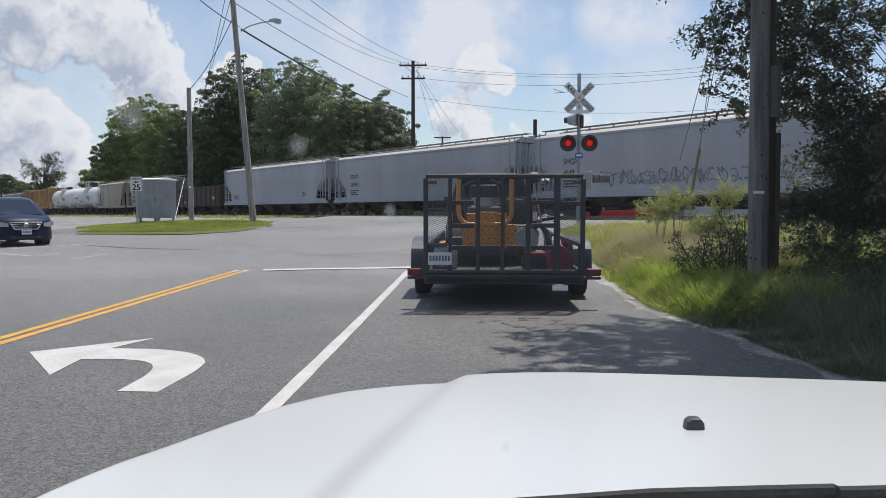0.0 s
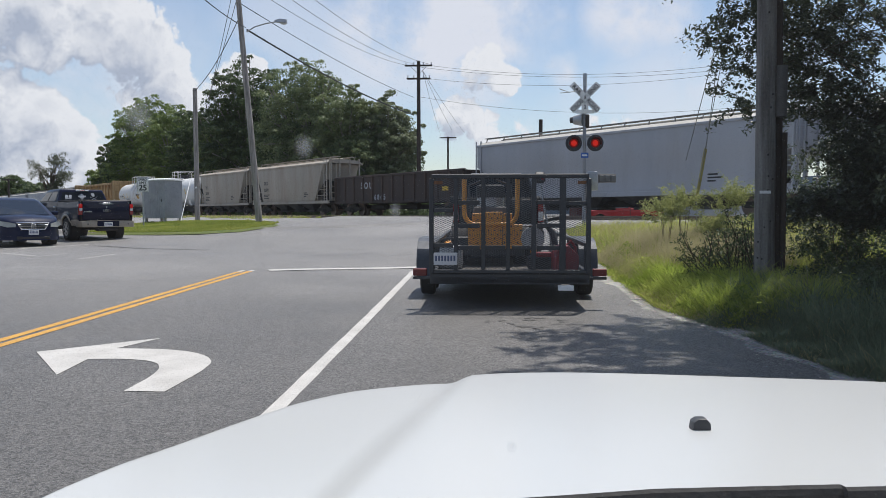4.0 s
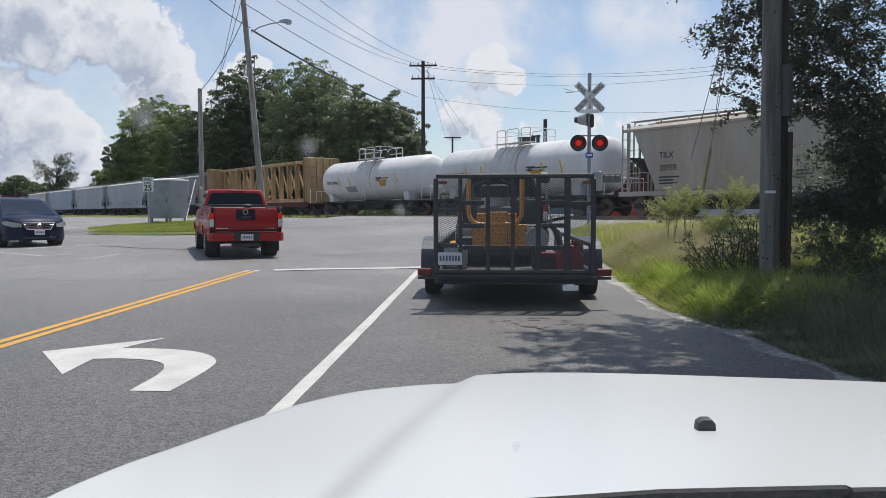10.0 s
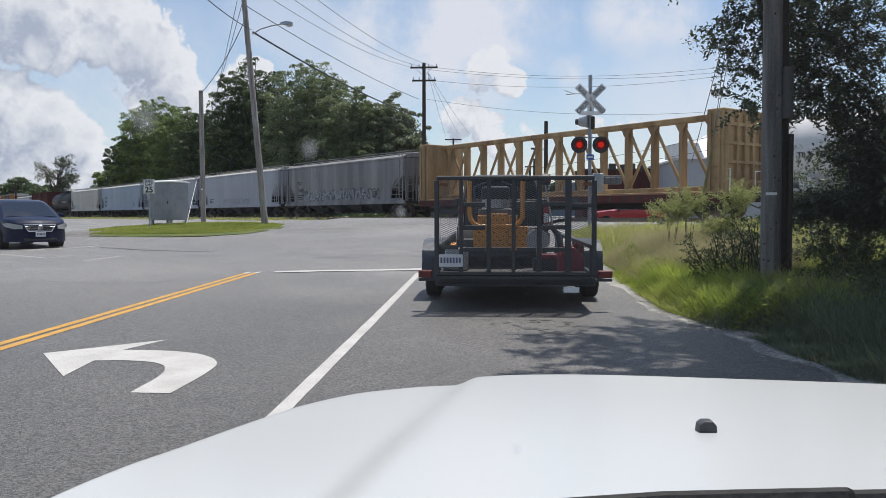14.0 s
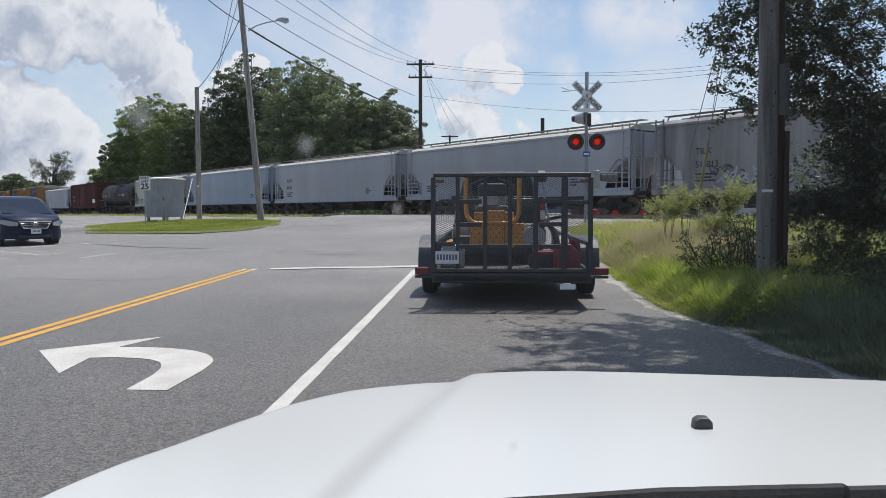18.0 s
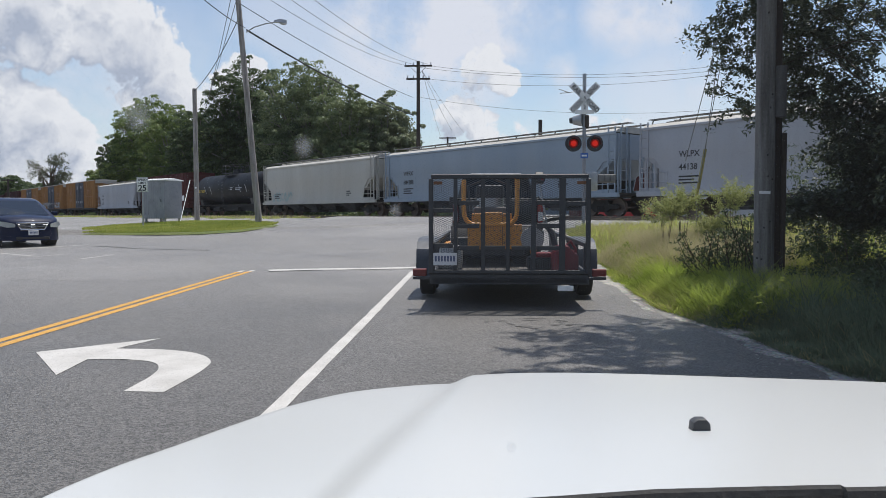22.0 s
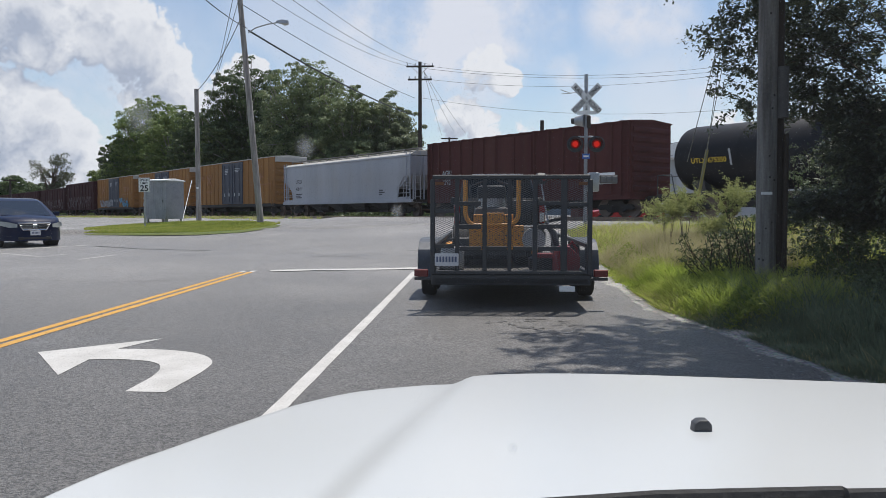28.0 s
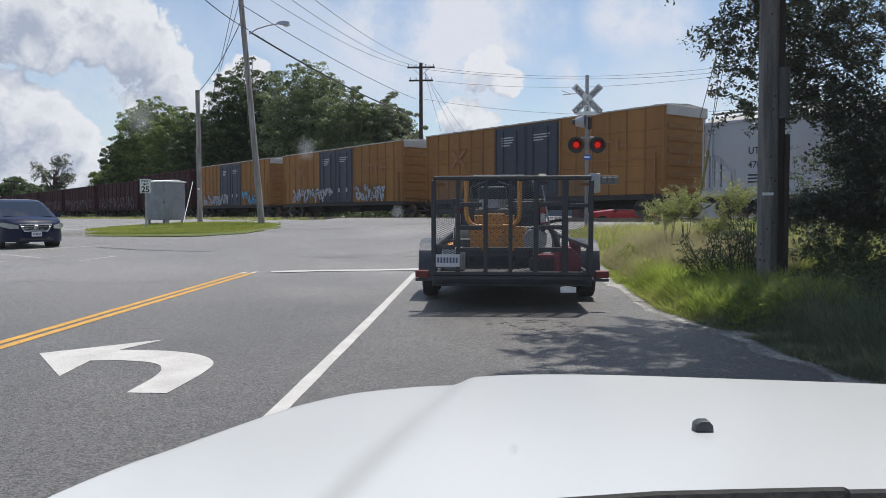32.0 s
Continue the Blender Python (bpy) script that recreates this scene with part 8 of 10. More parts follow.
M_NAVY = paint("dark_navy_paint", (0.004, 0.007, 0.028), ior=1.45)
M_RED = paint("red_truck_paint", (0.35, 0.011, 0.013), ior=1.40)
M_VAN_BLUE = paint("blue_van_paint", (0.005, 0.011, 0.040), ior=1.42)
M_BEIGE = paint("beige_trim_paint", (0.34, 0.30, 0.24), 0.4)
M_TRUCK_WHITE = paint("white_truck_paint", (0.74, 0.74, 0.74))
M_GRAPHITE = paint("graphite_truck_paint", (0.03, 0.032, 0.035))
M_OLD_RED = paint("old_red_paint", (0.34, 0.03, 0.03))
M_PLASTIC = surf("black_plastic", (0.022, 0.022, 0.024), (0.03, 0.03, 0.032), 8, 0.55, bump=0.1)


def quad_panel(bm, corners, u0, u1, v0, v1, lift, thick=0.004, cut=0.0):
    """A thin panel on a four-cornered face, from shares of its width and height."""
    a, b, c, d = [Vector(p) for p in corners]
    nrm = (b - a).cross(d - a).normalized()

    def at(u, v):
        return a.lerp(b, u).lerp(d.lerp(c, u), v) + nrm * lift
    uv = [(u0, v0), (u1, v0), (u1, v1 - cut), (u1 - cut, v1), (u0 + cut, v1), (u0, v1 - cut)] if cut else [(u0, v0), (u1, v0), (u1, v1), (u0, v1)]
    lo = [bm.verts.new(at(u, v)) for u, v in uv]
    hi = [bm.verts.new(at(u, v) + nrm * thick) for u, v in uv]
    n = len(uv)
    bm.faces.new(lo[::-1])
    bm.faces.new(hi)
    for i in range(n):
        bm.faces.new((lo[i], lo[(i + 1) % n], hi[(i + 1) % n], hi[i]))
    return bm


def add_wheel(t, x, y, r, w, rim=M_RIM, spokes=6):
    """Wheel: a tyre that carries its rim; the origin is the hub."""
    out = 1 if x > 0 else -1
    tyre = part("wheel", wheel_mesh(B(), r, w), M_RUBBER, t)
    tyre.matrix_basis = pose(x, y, r, 0, 0, 90)
    bm = B()
    yo = -out * w * 0.36
    rod(bm, (0, yo, 0), (0, yo + out * 0.05, 0), r * 0.62, n=24)
    o = part("rim", bm, M_PLASTIC, tyre)
    bm = B()
    n = 24
    rings = [[(math.cos(k * math.tau / n) * q, yy, math.sin(k * math.tau / n) * q) for k in range(n)] for q, yy in ((r * 0.64, yo + out * 0.0), (r * 0.64, yo - out * 0.03), (r * 0.55, yo - out * 0.025))]
    loft(bm, rings, caps=False)
    for k in range(spokes):
        a = k * math.tau / spokes
        bar(bm, (0, yo - out * 0.02, 0), (math.cos(a) * r * 0.6, yo - out * 0.02, math.sin(a) * r * 0.6), r * 0.2, 0.03, (0, 1, 0))
    rod(bm, (0, yo, 0), (0, yo - out * 0.05, 0), r * 0.14, n=12)
    part("spokes", bm, rim, tyre, "bright alloy spokes")
    return tyre


def section(w, z0, z1, tuck=0.06, crown=0.03):
    """Ring across a body: rounded sill and shoulder."""
    return [(-w + tuck, z0), (-w, z0 + 0.16), (-w, z1 - 0.16), (-w + 0.03, z1 - 0.04), (-w + 0.09, z1), (0, z1 + crown), (w - 0.09, z1), (w - 0.03, z1 - 0.04), (w, z1 - 0.16), (w, z0 + 0.16), (w - tuck, z0)]


def pickup(name, m, label, body, trim, wb, width, belt, roof, rear, front, cab, lower=None, doors=2, wheel_r=0.39, cover=True, lights=M_TAIL_RED, detail=True, bumper=None, rim=M_RIM, flare=0.03):
    """A pickup truck: +y ahead, origin on the road under the rear axle. cab: y of its back and of its windscreen's foot."""
    t = thing(name, m, label, "pickup truck")
    w = width / 2
    sill = wheel_r + 0.12
    rail = belt - 0.01
    c0, c1 = cab
    yb, yf = -rear, wb + front
    R = wheel_r + 0.075
    hood0, hood1 = belt - 0.04, belt - 0.20

    def half(y, z):
        """Half width of the body: tucked sill, full waist, fenders swelling round the wheels, rounded nose."""
        u = (z - sill) / (belt - sill)
        x = w - 0.025 - 0.06 * (1 - smooth01(u / 0.25)) - 0.045 * smooth01((u - 0.60) / 0.45)
        for yw in (0, wb):
            x += flare * smooth01((R + 0.20 - math.hypot(y - yw, z - wheel_r)) / 0.19)
        x -= 0.20 * smooth01((y - yf + 0.50) / 0.50) ** 2
        return x - 0.03 * smooth01((yb + 0.09 - y) / 0.09)

    def top_at(y):
        if y < c1:
            return belt - 0.004
        return hood0 + (hood1 - hood0) * smooth01((y - c1) / (yf - c1) * 0.9) - 0.22 * smooth01((y - yf + 0.30) / 0.32) ** 2

    def low_at(y):
        for yw in (0, wb):
            d = R * R - (y - yw) ** 2
            if d > 0:
                return max(sill, wheel_r + math.sqrt(d))
        return sill
    reach = math.sqrt(max(R * R - (sill - wheel_r) ** 2, 0.01))
    ys = set(steps(yb + 0.02, yf, 44)) | {yb + 0.05, yb + 0.09, c0 - 0.012, c0 + 0.012, c1}
    for yw in (0, wb):
        ys = {v for v in ys if abs(v - yw) > R + 0.015} | {yw + R * math.sin(radians(a)) for a in range(-90, 91, 6)} | {yw - reach - 0.004, yw + reach + 0.004}
    ys = sorted(ys)

    def skin(s, ya, yc, za, zb, lift, n=12, m=0):
        """A stretch of the body side, a little proud of it."""
        bm = B()
        cols = []
        for y in [v for v in ys if ya <= v <= yc] if not m else steps(ya, yc, m):
            lo, hi = (low_at(y), top_at(y)) if za is None else (za, zb)
            col = [(s * (half(y, z) + lift), y, z) for z in [lo + (hi - lo) * k / n for k in range(n + 1)]]
            if za is None:
                x = half(y, hi)
                col += [(s * (x - 0.012), y, hi + 0.012), (s * (x - 0.035), y, hi + 0.018), (s * (x - 0.09), y, hi + 0.018)]
                col = [(s * (half(y, lo) - 0.10), y, lo)] + col
            cols.append([bm.verts.new(c) for c in col])
        for a, b in zip(cols, cols[1:]):
            for k in range(len(a) - 1):
                bm.faces.new((a[k], a[k + 1], b[k + 1], b[k]) if s < 0 else (a[k], b[k], b[k + 1], a[k + 1]))
        return bm
    for s in (-1, 1):
        part("box_side", skin(s, yb, c0 - 0.011, None, None, 0), body, t, "", 40)
        part("body_side", skin(s, c0 + 0.011, yf, None, None, 0), body, t, "", 40)
        part("box_inner", box(B(), (min(s * (w - 0.16), s * (w - 0.10)), yb + 0.07, sill + 0.1), (max(s * (w - 0.16), s * (w - 0.10)), c0 - 0.03, rail - 0.002)), M_UNDER, t)
        part("cab_gap", box(B(), (min(s * (w - 0.2), s * (w - 0.09)), c0 - 0.03, sill), (max(s * (w - 0.2), s * (w - 0.09)), c0 + 0.03, belt - 0.05)), M_UNDER, t)
    # bonnet, scuttle and front panel
    bm = B()
    rows = []
    for k in range(13):
        y = c1 - 0.05 + (yf - c1 + 0.05) * k / 12
        x, z = half(y, top_at(y)) - 0.085, top_at(y) + 0.018
        rows.append([bm.verts.new((x * u, y, z + 0.045 * (1 - u * u) + (0.02 if abs(u) < 0.62 else 0))) for u in (-1, -0.8, -0.66, -0.58, -0.3, 0, 0.3, 0.58, 0.66, 0.8, 1)])
    for a, b in zip(rows, rows[1:]):
        for k in range(10):
            bm.faces.new((a[k], a[k + 1], b[k + 1], b[k]))
    part("bonnet", bm, body, t, "", 40)
    part("front_panel", box(B(), (-half(yf, sill + 0.3) + 0.02, yf - 0.10, sill), (half(yf, sill + 0.3) - 0.02, yf - 0.004, top_at(yf) + 0.02), 0.03), body, t)
    part("bulkhead", box(B(), (-w + 0.1, c0 - 0.01, sill), (w - 0.1, c0 + 0.06, belt - 0.01)), body, t)
    part("box_floor", box(B(), (-w + 0.1, yb + 0.05, sill + 0.1), (w - 0.1, c0, sill + 0.28)), M_UNDER, t)
    if cover:
        part("box_cover", box(B(), (-w + 0.03, yb + 0.03, rail), (w - 0.03, c0 - 0.02, rail + 0.035), 0.012), M_PLASTIC, t, "black tonneau cover over the box")
    tg = part("tailgate", box(B(), (-w + 0.155, yb - 0.01, sill + 0.20), (w - 0.155, yb + 0.06, rail - 0.005), 0.025, seg=3), body, t)
    part("gate_handle", box(B(), (-0.13, yb - 0.03, rail - (0.14 if detail else 0.26)), (0.13, yb - 0.008, rail - (0.06 if detail else 0.19)), 0.01), M_CHROME if detail else M_PLASTIC, tg)
    # cabin
    gw, rw, rz = w - 0.06, w - 0.21, roof
    base = [(-gw, c0), (gw, c0), (gw, c1), (-gw, c1)]
    top = [(-rw, c0 + 0.12), (rw, c0 + 0.12), (rw, c1 - 0.68), (-rw, c1 - 0.68)]
    bm = B()
    rings = []
    for u, z, rad in ((0.0, belt - 0.02, 0.05), (0.45, belt + (roof - belt) * 0.45, 0.06), (0.80, roof - 0.12, 0.08), (0.90, roof - 0.06, 0.10), (1.0, roof - 0.025, 0.13), (1.12, roof - 0.008, 0.16), (1.35, roof, 0.18)):
        c = [(a[0] + (b[0] - a[0]) * u, a[1] + (b[1] - a[1]) * u) for a, b in zip(base, top)]
        rings.append([(x, y, z) for x, y in rounded(c[0][0], c[0][1], c[2][0], c[2][1], rad)])
    loft(bm, rings)
    part("cab_roof", bm, body, t)
    part("gutter_trim", box(B(), (-rw + 0.1, c0 + 0.02, belt - 0.005), (rw - 0.1, c0 + 0.05, belt + 0.03), 0.006), M_PLASTIC, t)
    b3 = [Vector((x, y, belt)) for x, y in base]
    t3 = [Vector((x, y, roof - 0.09)) for x, y in [(a[0] + (b[0] - a[0]) * 0.86, a[1] + (b[1] - a[1]) * 0.86) for a, b in zip(base, top)]]
    part("rear_window", quad_panel(B(), (b3[0], b3[1], t3[1], t3[0]), 0.055, 0.945, 0.06, 0.97, 0.006, cut=0.06), M_GLASS, t, "dark tinted rear window")
    part("windscreen", quad_panel(B(), (b3[2], b3[3], t3[3], t3[2]), 0.05, 0.95, 0.04, 0.96, 0.006), M_GLASS, t)
    for s, face in ((1, (b3[1], b3[2], t3[2], t3[1])), (-1, (b3[3], b3[0], t3[0], t3[3]))):
        spans = ((0.10, 0.46), (0.51, 0.90)) if s > 0 else ((0.10, 0.49), (0.54, 0.90))
        for a, b in spans:
            part("window_seal", quad_panel(B(), face, a - 0.012, b + 0.012, 0.03, 0.965, 0.001, cut=0.05), M_PLASTIC, t)
            part("side_window", quad_panel(B(), face, a, b, 0.06, 0.94, 0.006, cut=0.05), M_SIDE_GLASS, t)
        mid = (c0 + c1) / 2 + 0.03 if detail else c0 + (c1 - c0) * 0.36
        for a, b in ((c0 + 0.05, mid - 0.006), (mid + 0.006, c1 + 0.02)):
            part("door_gap", skin(s, a - 0.008, b + 0.008, sill + 0.07, belt - 0.06, 0.0015, 8, 8), M_UNDER, t, "", 40)
            d = part("door", skin(s, a, b, sill + 0.078, belt - 0.045, 0.004, 10, 10), body, t, "", 40)
            zh = belt - 0.20
            xh = half(a + 0.2, zh)
            part("door_handle", box(B(), (min(s * xh, s * (xh + 0.035)), a + 0.07, zh - 0.03), (max(s * xh, s * (xh + 0.035)), a + 0.27, zh + 0.03), 0.012), M_CHROME if lower else body, d)
        part("mirror", box(B(), (min(s * (w + 0.02), s * (w + 0.21)), c1 - 0.25, belt - 0.12), (max(s * (w + 0.02), s * (w + 0.20)), c1 - 0.12, belt + 0.08), 0.03, seg=2), M_PLASTIC, t)
        # lower band and wheel arches
        if lower:
            for a, b in ((R + 0.02, wb - R - 0.02), (yb + 0.06, -R - 0.02)):
                part("rocker_panel", skin(s, a, b, sill, sill + 0.21, 0.006, 6, 10), lower, t, "beige lower body band", 40)
            part("side_step", tube(B(), [(s * (w + 0.06), 0.75, sill - 0.08), (s * (w + 0.10), 0.9, sill - 0.1), (s * (w + 0.10), wb - 0.8, sill - 0.1), (s * (w + 0.06), wb - 0.65, sill - 0.08)], 0.04, 8), M_CHROME, t, "chrome side step")
        for y in (0, wb):
            bm = B()
            n = 20
            rings = [[(s * xx, y + math.cos(a) * (R - 0.004), wheel_r + math.sin(a) * (R - 0.004)) for a in [math.tau * k / 28 for k in range(28)]] for xx in (w - 0.36, w - 0.05)]
            loft(bm, rings, caps=False)
            bm.faces.new([v for v in bm.verts[:28]])
            part("wheel_well", bm, M_UNDER, t)
            bm = B()
            lip = 0.06 if lower else 0.035
            rings = []
            for q, dx in ((R - 0.014, -0.03), (R - 0.014, 0.012), (R + lip * 0.6, 0.014), (R + lip, 0.0)):
                ring = []
                for k in range(n + 1):
                    a = math.pi * (-0.02 + 1.04 * k / n)
                    yy, zz = y + math.cos(a) * q, wheel_r + math.sin(a) * q
                    ring.append((s * (half(yy, max(zz, sill)) + dx), yy, max(zz, sill - 0.01)))
                rings.append(ring)
            loft(bm, rings, close=False, caps=False)
            part("wheel_arch", bm, trim, t)
        xa, xb = sorted((s * (w - 0.155), s * (w - 0.025)))
        l = part("tail_light", box(B(), (xa, yb - 0.018, rail - 0.50), (xb, yb + 0.14, rail - 0.10), 0.025, seg=2), M_RED_LENS, t, "red tail light")
        part("lit_lens", box(B(), (xa + 0.012, yb - 0.026, rail - 0.255), (xb - 0.012, yb - 0.012, rail - 0.115), 0.012), lights, l)
        part("reverse_lens", box(B(), (xa + 0.012, yb - 0.026, rail - (0.35 if lower else 0.46)), (xb - 0.012, yb - 0.012, rail - 0.265), 0.012), M_CLEAR_LENS, l)
    bp = part("rear_bumper", prism(B(), [(-w + 0.01, yb + 0.25), (-w + 0.01, yb - 0.06), (-w + 0.08, yb - 0.15), (w - 0.08, yb - 0.15), (w - 0.01, yb - 0.06), (w - 0.01, yb + 0.25)], sill - 0.06, sill + 0.16, "z", 0.02), bumper or trim, t)
    part("bumper_step", box(B(), (-w + 0.2, yb - 0.16, sill + 0.161), (w - 0.2, yb, sill + 0.18), 0.004), M_PLASTIC, bp)
    part("tow_bar", box(B(), (-0.35, yb - 0.12, sill - 0.2), (0.35, yb + 0.2, sill - 0.11), 0.02), M_UNDER, t)
    pl = part("number_plate", box(B(), (-0.152, yb - 0.172, sill - 0.04), (0.152, yb - 0.155, sill + 0.115), 0.004), M_PLATE, t, "white number plate with dark bars")
    for k in range(6):
        part("bar", box(B(), (-0.115 + k * 0.04, yb - 0.175, sill + 0.01), (-0.09 + k * 0.04, yb - 0.1725, sill + 0.075)), M_BAR_BLUE, pl)
    part("front_bumper", box(B(), (-w + 0.06, yf - 0.16, sill - 0.05), (w - 0.06, yf + 0.08, sill + 0.2), 0.05, seg=2), bumper or trim, t)
    part("grille", box(B(), (-w + 0.32, yf - 0.1, sill + 0.22), (w - 0.32, yf + 0.01, belt - 0.32), 0.02), M_CHROME, t)
    for s in (-1, 1):
        part("headlight", box(B(), (min(s * (w - 0.08), s * (w - 0.30)), yf - 0.18, sill + 0.24), (max(s * (w - 0.08), s * (w - 0.30)), yf - 0.005, belt - 0.33), 0.03), M_CLEAR_LENS, t)
    part("chassis", box(B(), (-0.45, yb + 0.1, sill - 0.12), (0.45, yf - 0.3, sill + 0.05)), M_UNDER, t)
    for y in (0, wb):
        part("axle", rod(B(), (-w + 0.2, y, wheel_r), (w - 0.2, y, wheel_r), 0.06, n=8), M_UNDER, t)
    hb = part("high_brake_light", box(B(), (-0.24, c0 + 0.075, roof - 0.07), (0.24, c0 + 0.12, roof - 0.02), 0.008), M_CLEAR_LENS if lower else M_RED_LENS, t)
    part("lit_lens", box(B(), (-0.09, c0 + 0.07, roof - 0.062), (0.09, c0 + 0.08, roof - 0.03), 0.004), M_RED_LENS, hb)
    wheels = [add_wheel(t, s * (w - 0.13), y, wheel_r, 0.26, rim) for s in (-1, 1) for y in (0, wb)]
    return t, wheels, (b3, t3, tg, yb, rail, sill, w)


def navy_truck():
    t, wheels, (b3, t3, tg, yb, rail, sill, w) = pickup("pickup_truck", pose(0, -60, 0), "dark navy crew-cab pickup with beige lower trim and stickers", M_NAVY, M_BEIGE, 3.53, 2.0, 1.41, 1.88, 1.22, 0.95, (0.95, 3.1), M_BEIGE, wheel_r=0.40, bumper=M_BEIGE)
    rw = (b3[0], b3[1], t3[1], t3[0])
    # window stickers as plain shapes: two squares over a bar, a barred shield, a rounded head over crossed bars
    blocks = [(0.13, 0.188, 0.36, 0.66), (0.205, 0.262, 0.36, 0.66), (0.135, 0.262, 0.24, 0.31)]
    blocks += [(0.40, 0.56, 0.46, 0.60), (0.43, 0.53, 0.62, 0.70), (0.43, 0.53, 0.34, 0.43), (0.46, 0.50, 0.72, 0.78), (0.46, 0.50, 0.24, 0.31)]
    blocks += [(0.69, 0.76, 0.62, 0.86), (0.705, 0.745, 0.52, 0.61)]
    for a, b, c, d in blocks:
        part("sticker", quad_panel(B(), rw, a, b, c, d, 0.010, 0.001, 0.02 if d - c > 0.15 and b - a > 0.05 else 0.0), M_STICKER, t, "pale window sticker")
    at = lambda u, v: rw[0].lerp(rw[1], u).lerp(rw[3].lerp(rw[2], u), v) + Vector((0, -0.012, 0))
    for a, b in (((0.64, 0.12), (0.80, 0.50)), ((0.80, 0.12), (0.64, 0.50))):
        part("sticker", bar(B(), at(*a), at(*b), 0.012, 0.002, (0, 1, 0)), M_STICKER, t, "pale window sticker")
    for s in (-1, 1):
        for k in range(3):
            part("flame_trim", prism(B(), [(s * 0.13, rail - 0.125 + 0.025 * k), (s * (0.34 - 0.05 * abs(k - 1)), rail - 0.105 + 0.018 * k), (s * 0.13, rail - 0.108 + 0.025 * k)], yb - 0.017, yb - 0.011, "y"), M_CHROME, tg, "chrome flame-shaped trim")
    part("lock", rod(B(), (0, yb - 0.018, rail - 0.215), (0, yb - 0.008, rail - 0.215), 0.03, n=14), M_CHROME, tg)
    bm = rod(B(), (0, 0, 0), (0, 0.012, 0), 0.115, n=28)
    o = part("emblem", bm, M_CHROME, tg, "oval chrome emblem")
    o.matrix_basis = pose(0, yb - 0.02, rail - 0.35) @ Matrix.Diagonal((1.15, 1, 0.48, 1))
    o = part("emblem_field", rod(B(), (0, 0, 0), (0, 0.004, 0), 0.10, n=28), M_NAVY, tg)
    o.matrix_basis = pose(0, yb - 0.0245, rail - 0.35) @ Matrix.Diagonal((1.12, 1, 0.42, 1))
    part("emblem_line", box(B(), (-0.07, yb - 0.027, rail - 0.36), (0.07, yb - 0.0246, rail - 0.34)), M_CHROME, tg)
    part("badge", rod(B(), (0.80, yb - 0.014, rail - 0.06), (0.80, yb - 0.009, rail - 0.06), 0.028, n=14), M_CHROME, tg)
    part("bumper_centre", box(B(), (-0.40, yb - 0.154, sill - 0.03), (0.40, yb - 0.1, sill + 0.163), 0.008), M_NAVY, t, "dark recessed middle of the bumper")
    for s in (-1, 1):
        part("bumper_sensor", rod(B(), (s * 0.72, yb - 0.153, sill + 0.05), (s * 0.72, yb - 0.14, sill + 0.05), 0.024, n=12), M_PLASTIC, t)
    part("side_badge", box(B(), (-0.80, yb - 0.016, rail - 0.41), (-0.52, yb - 0.009, rail - 0.355), 0.01), M_CHROME, tg)
    return t, wheels


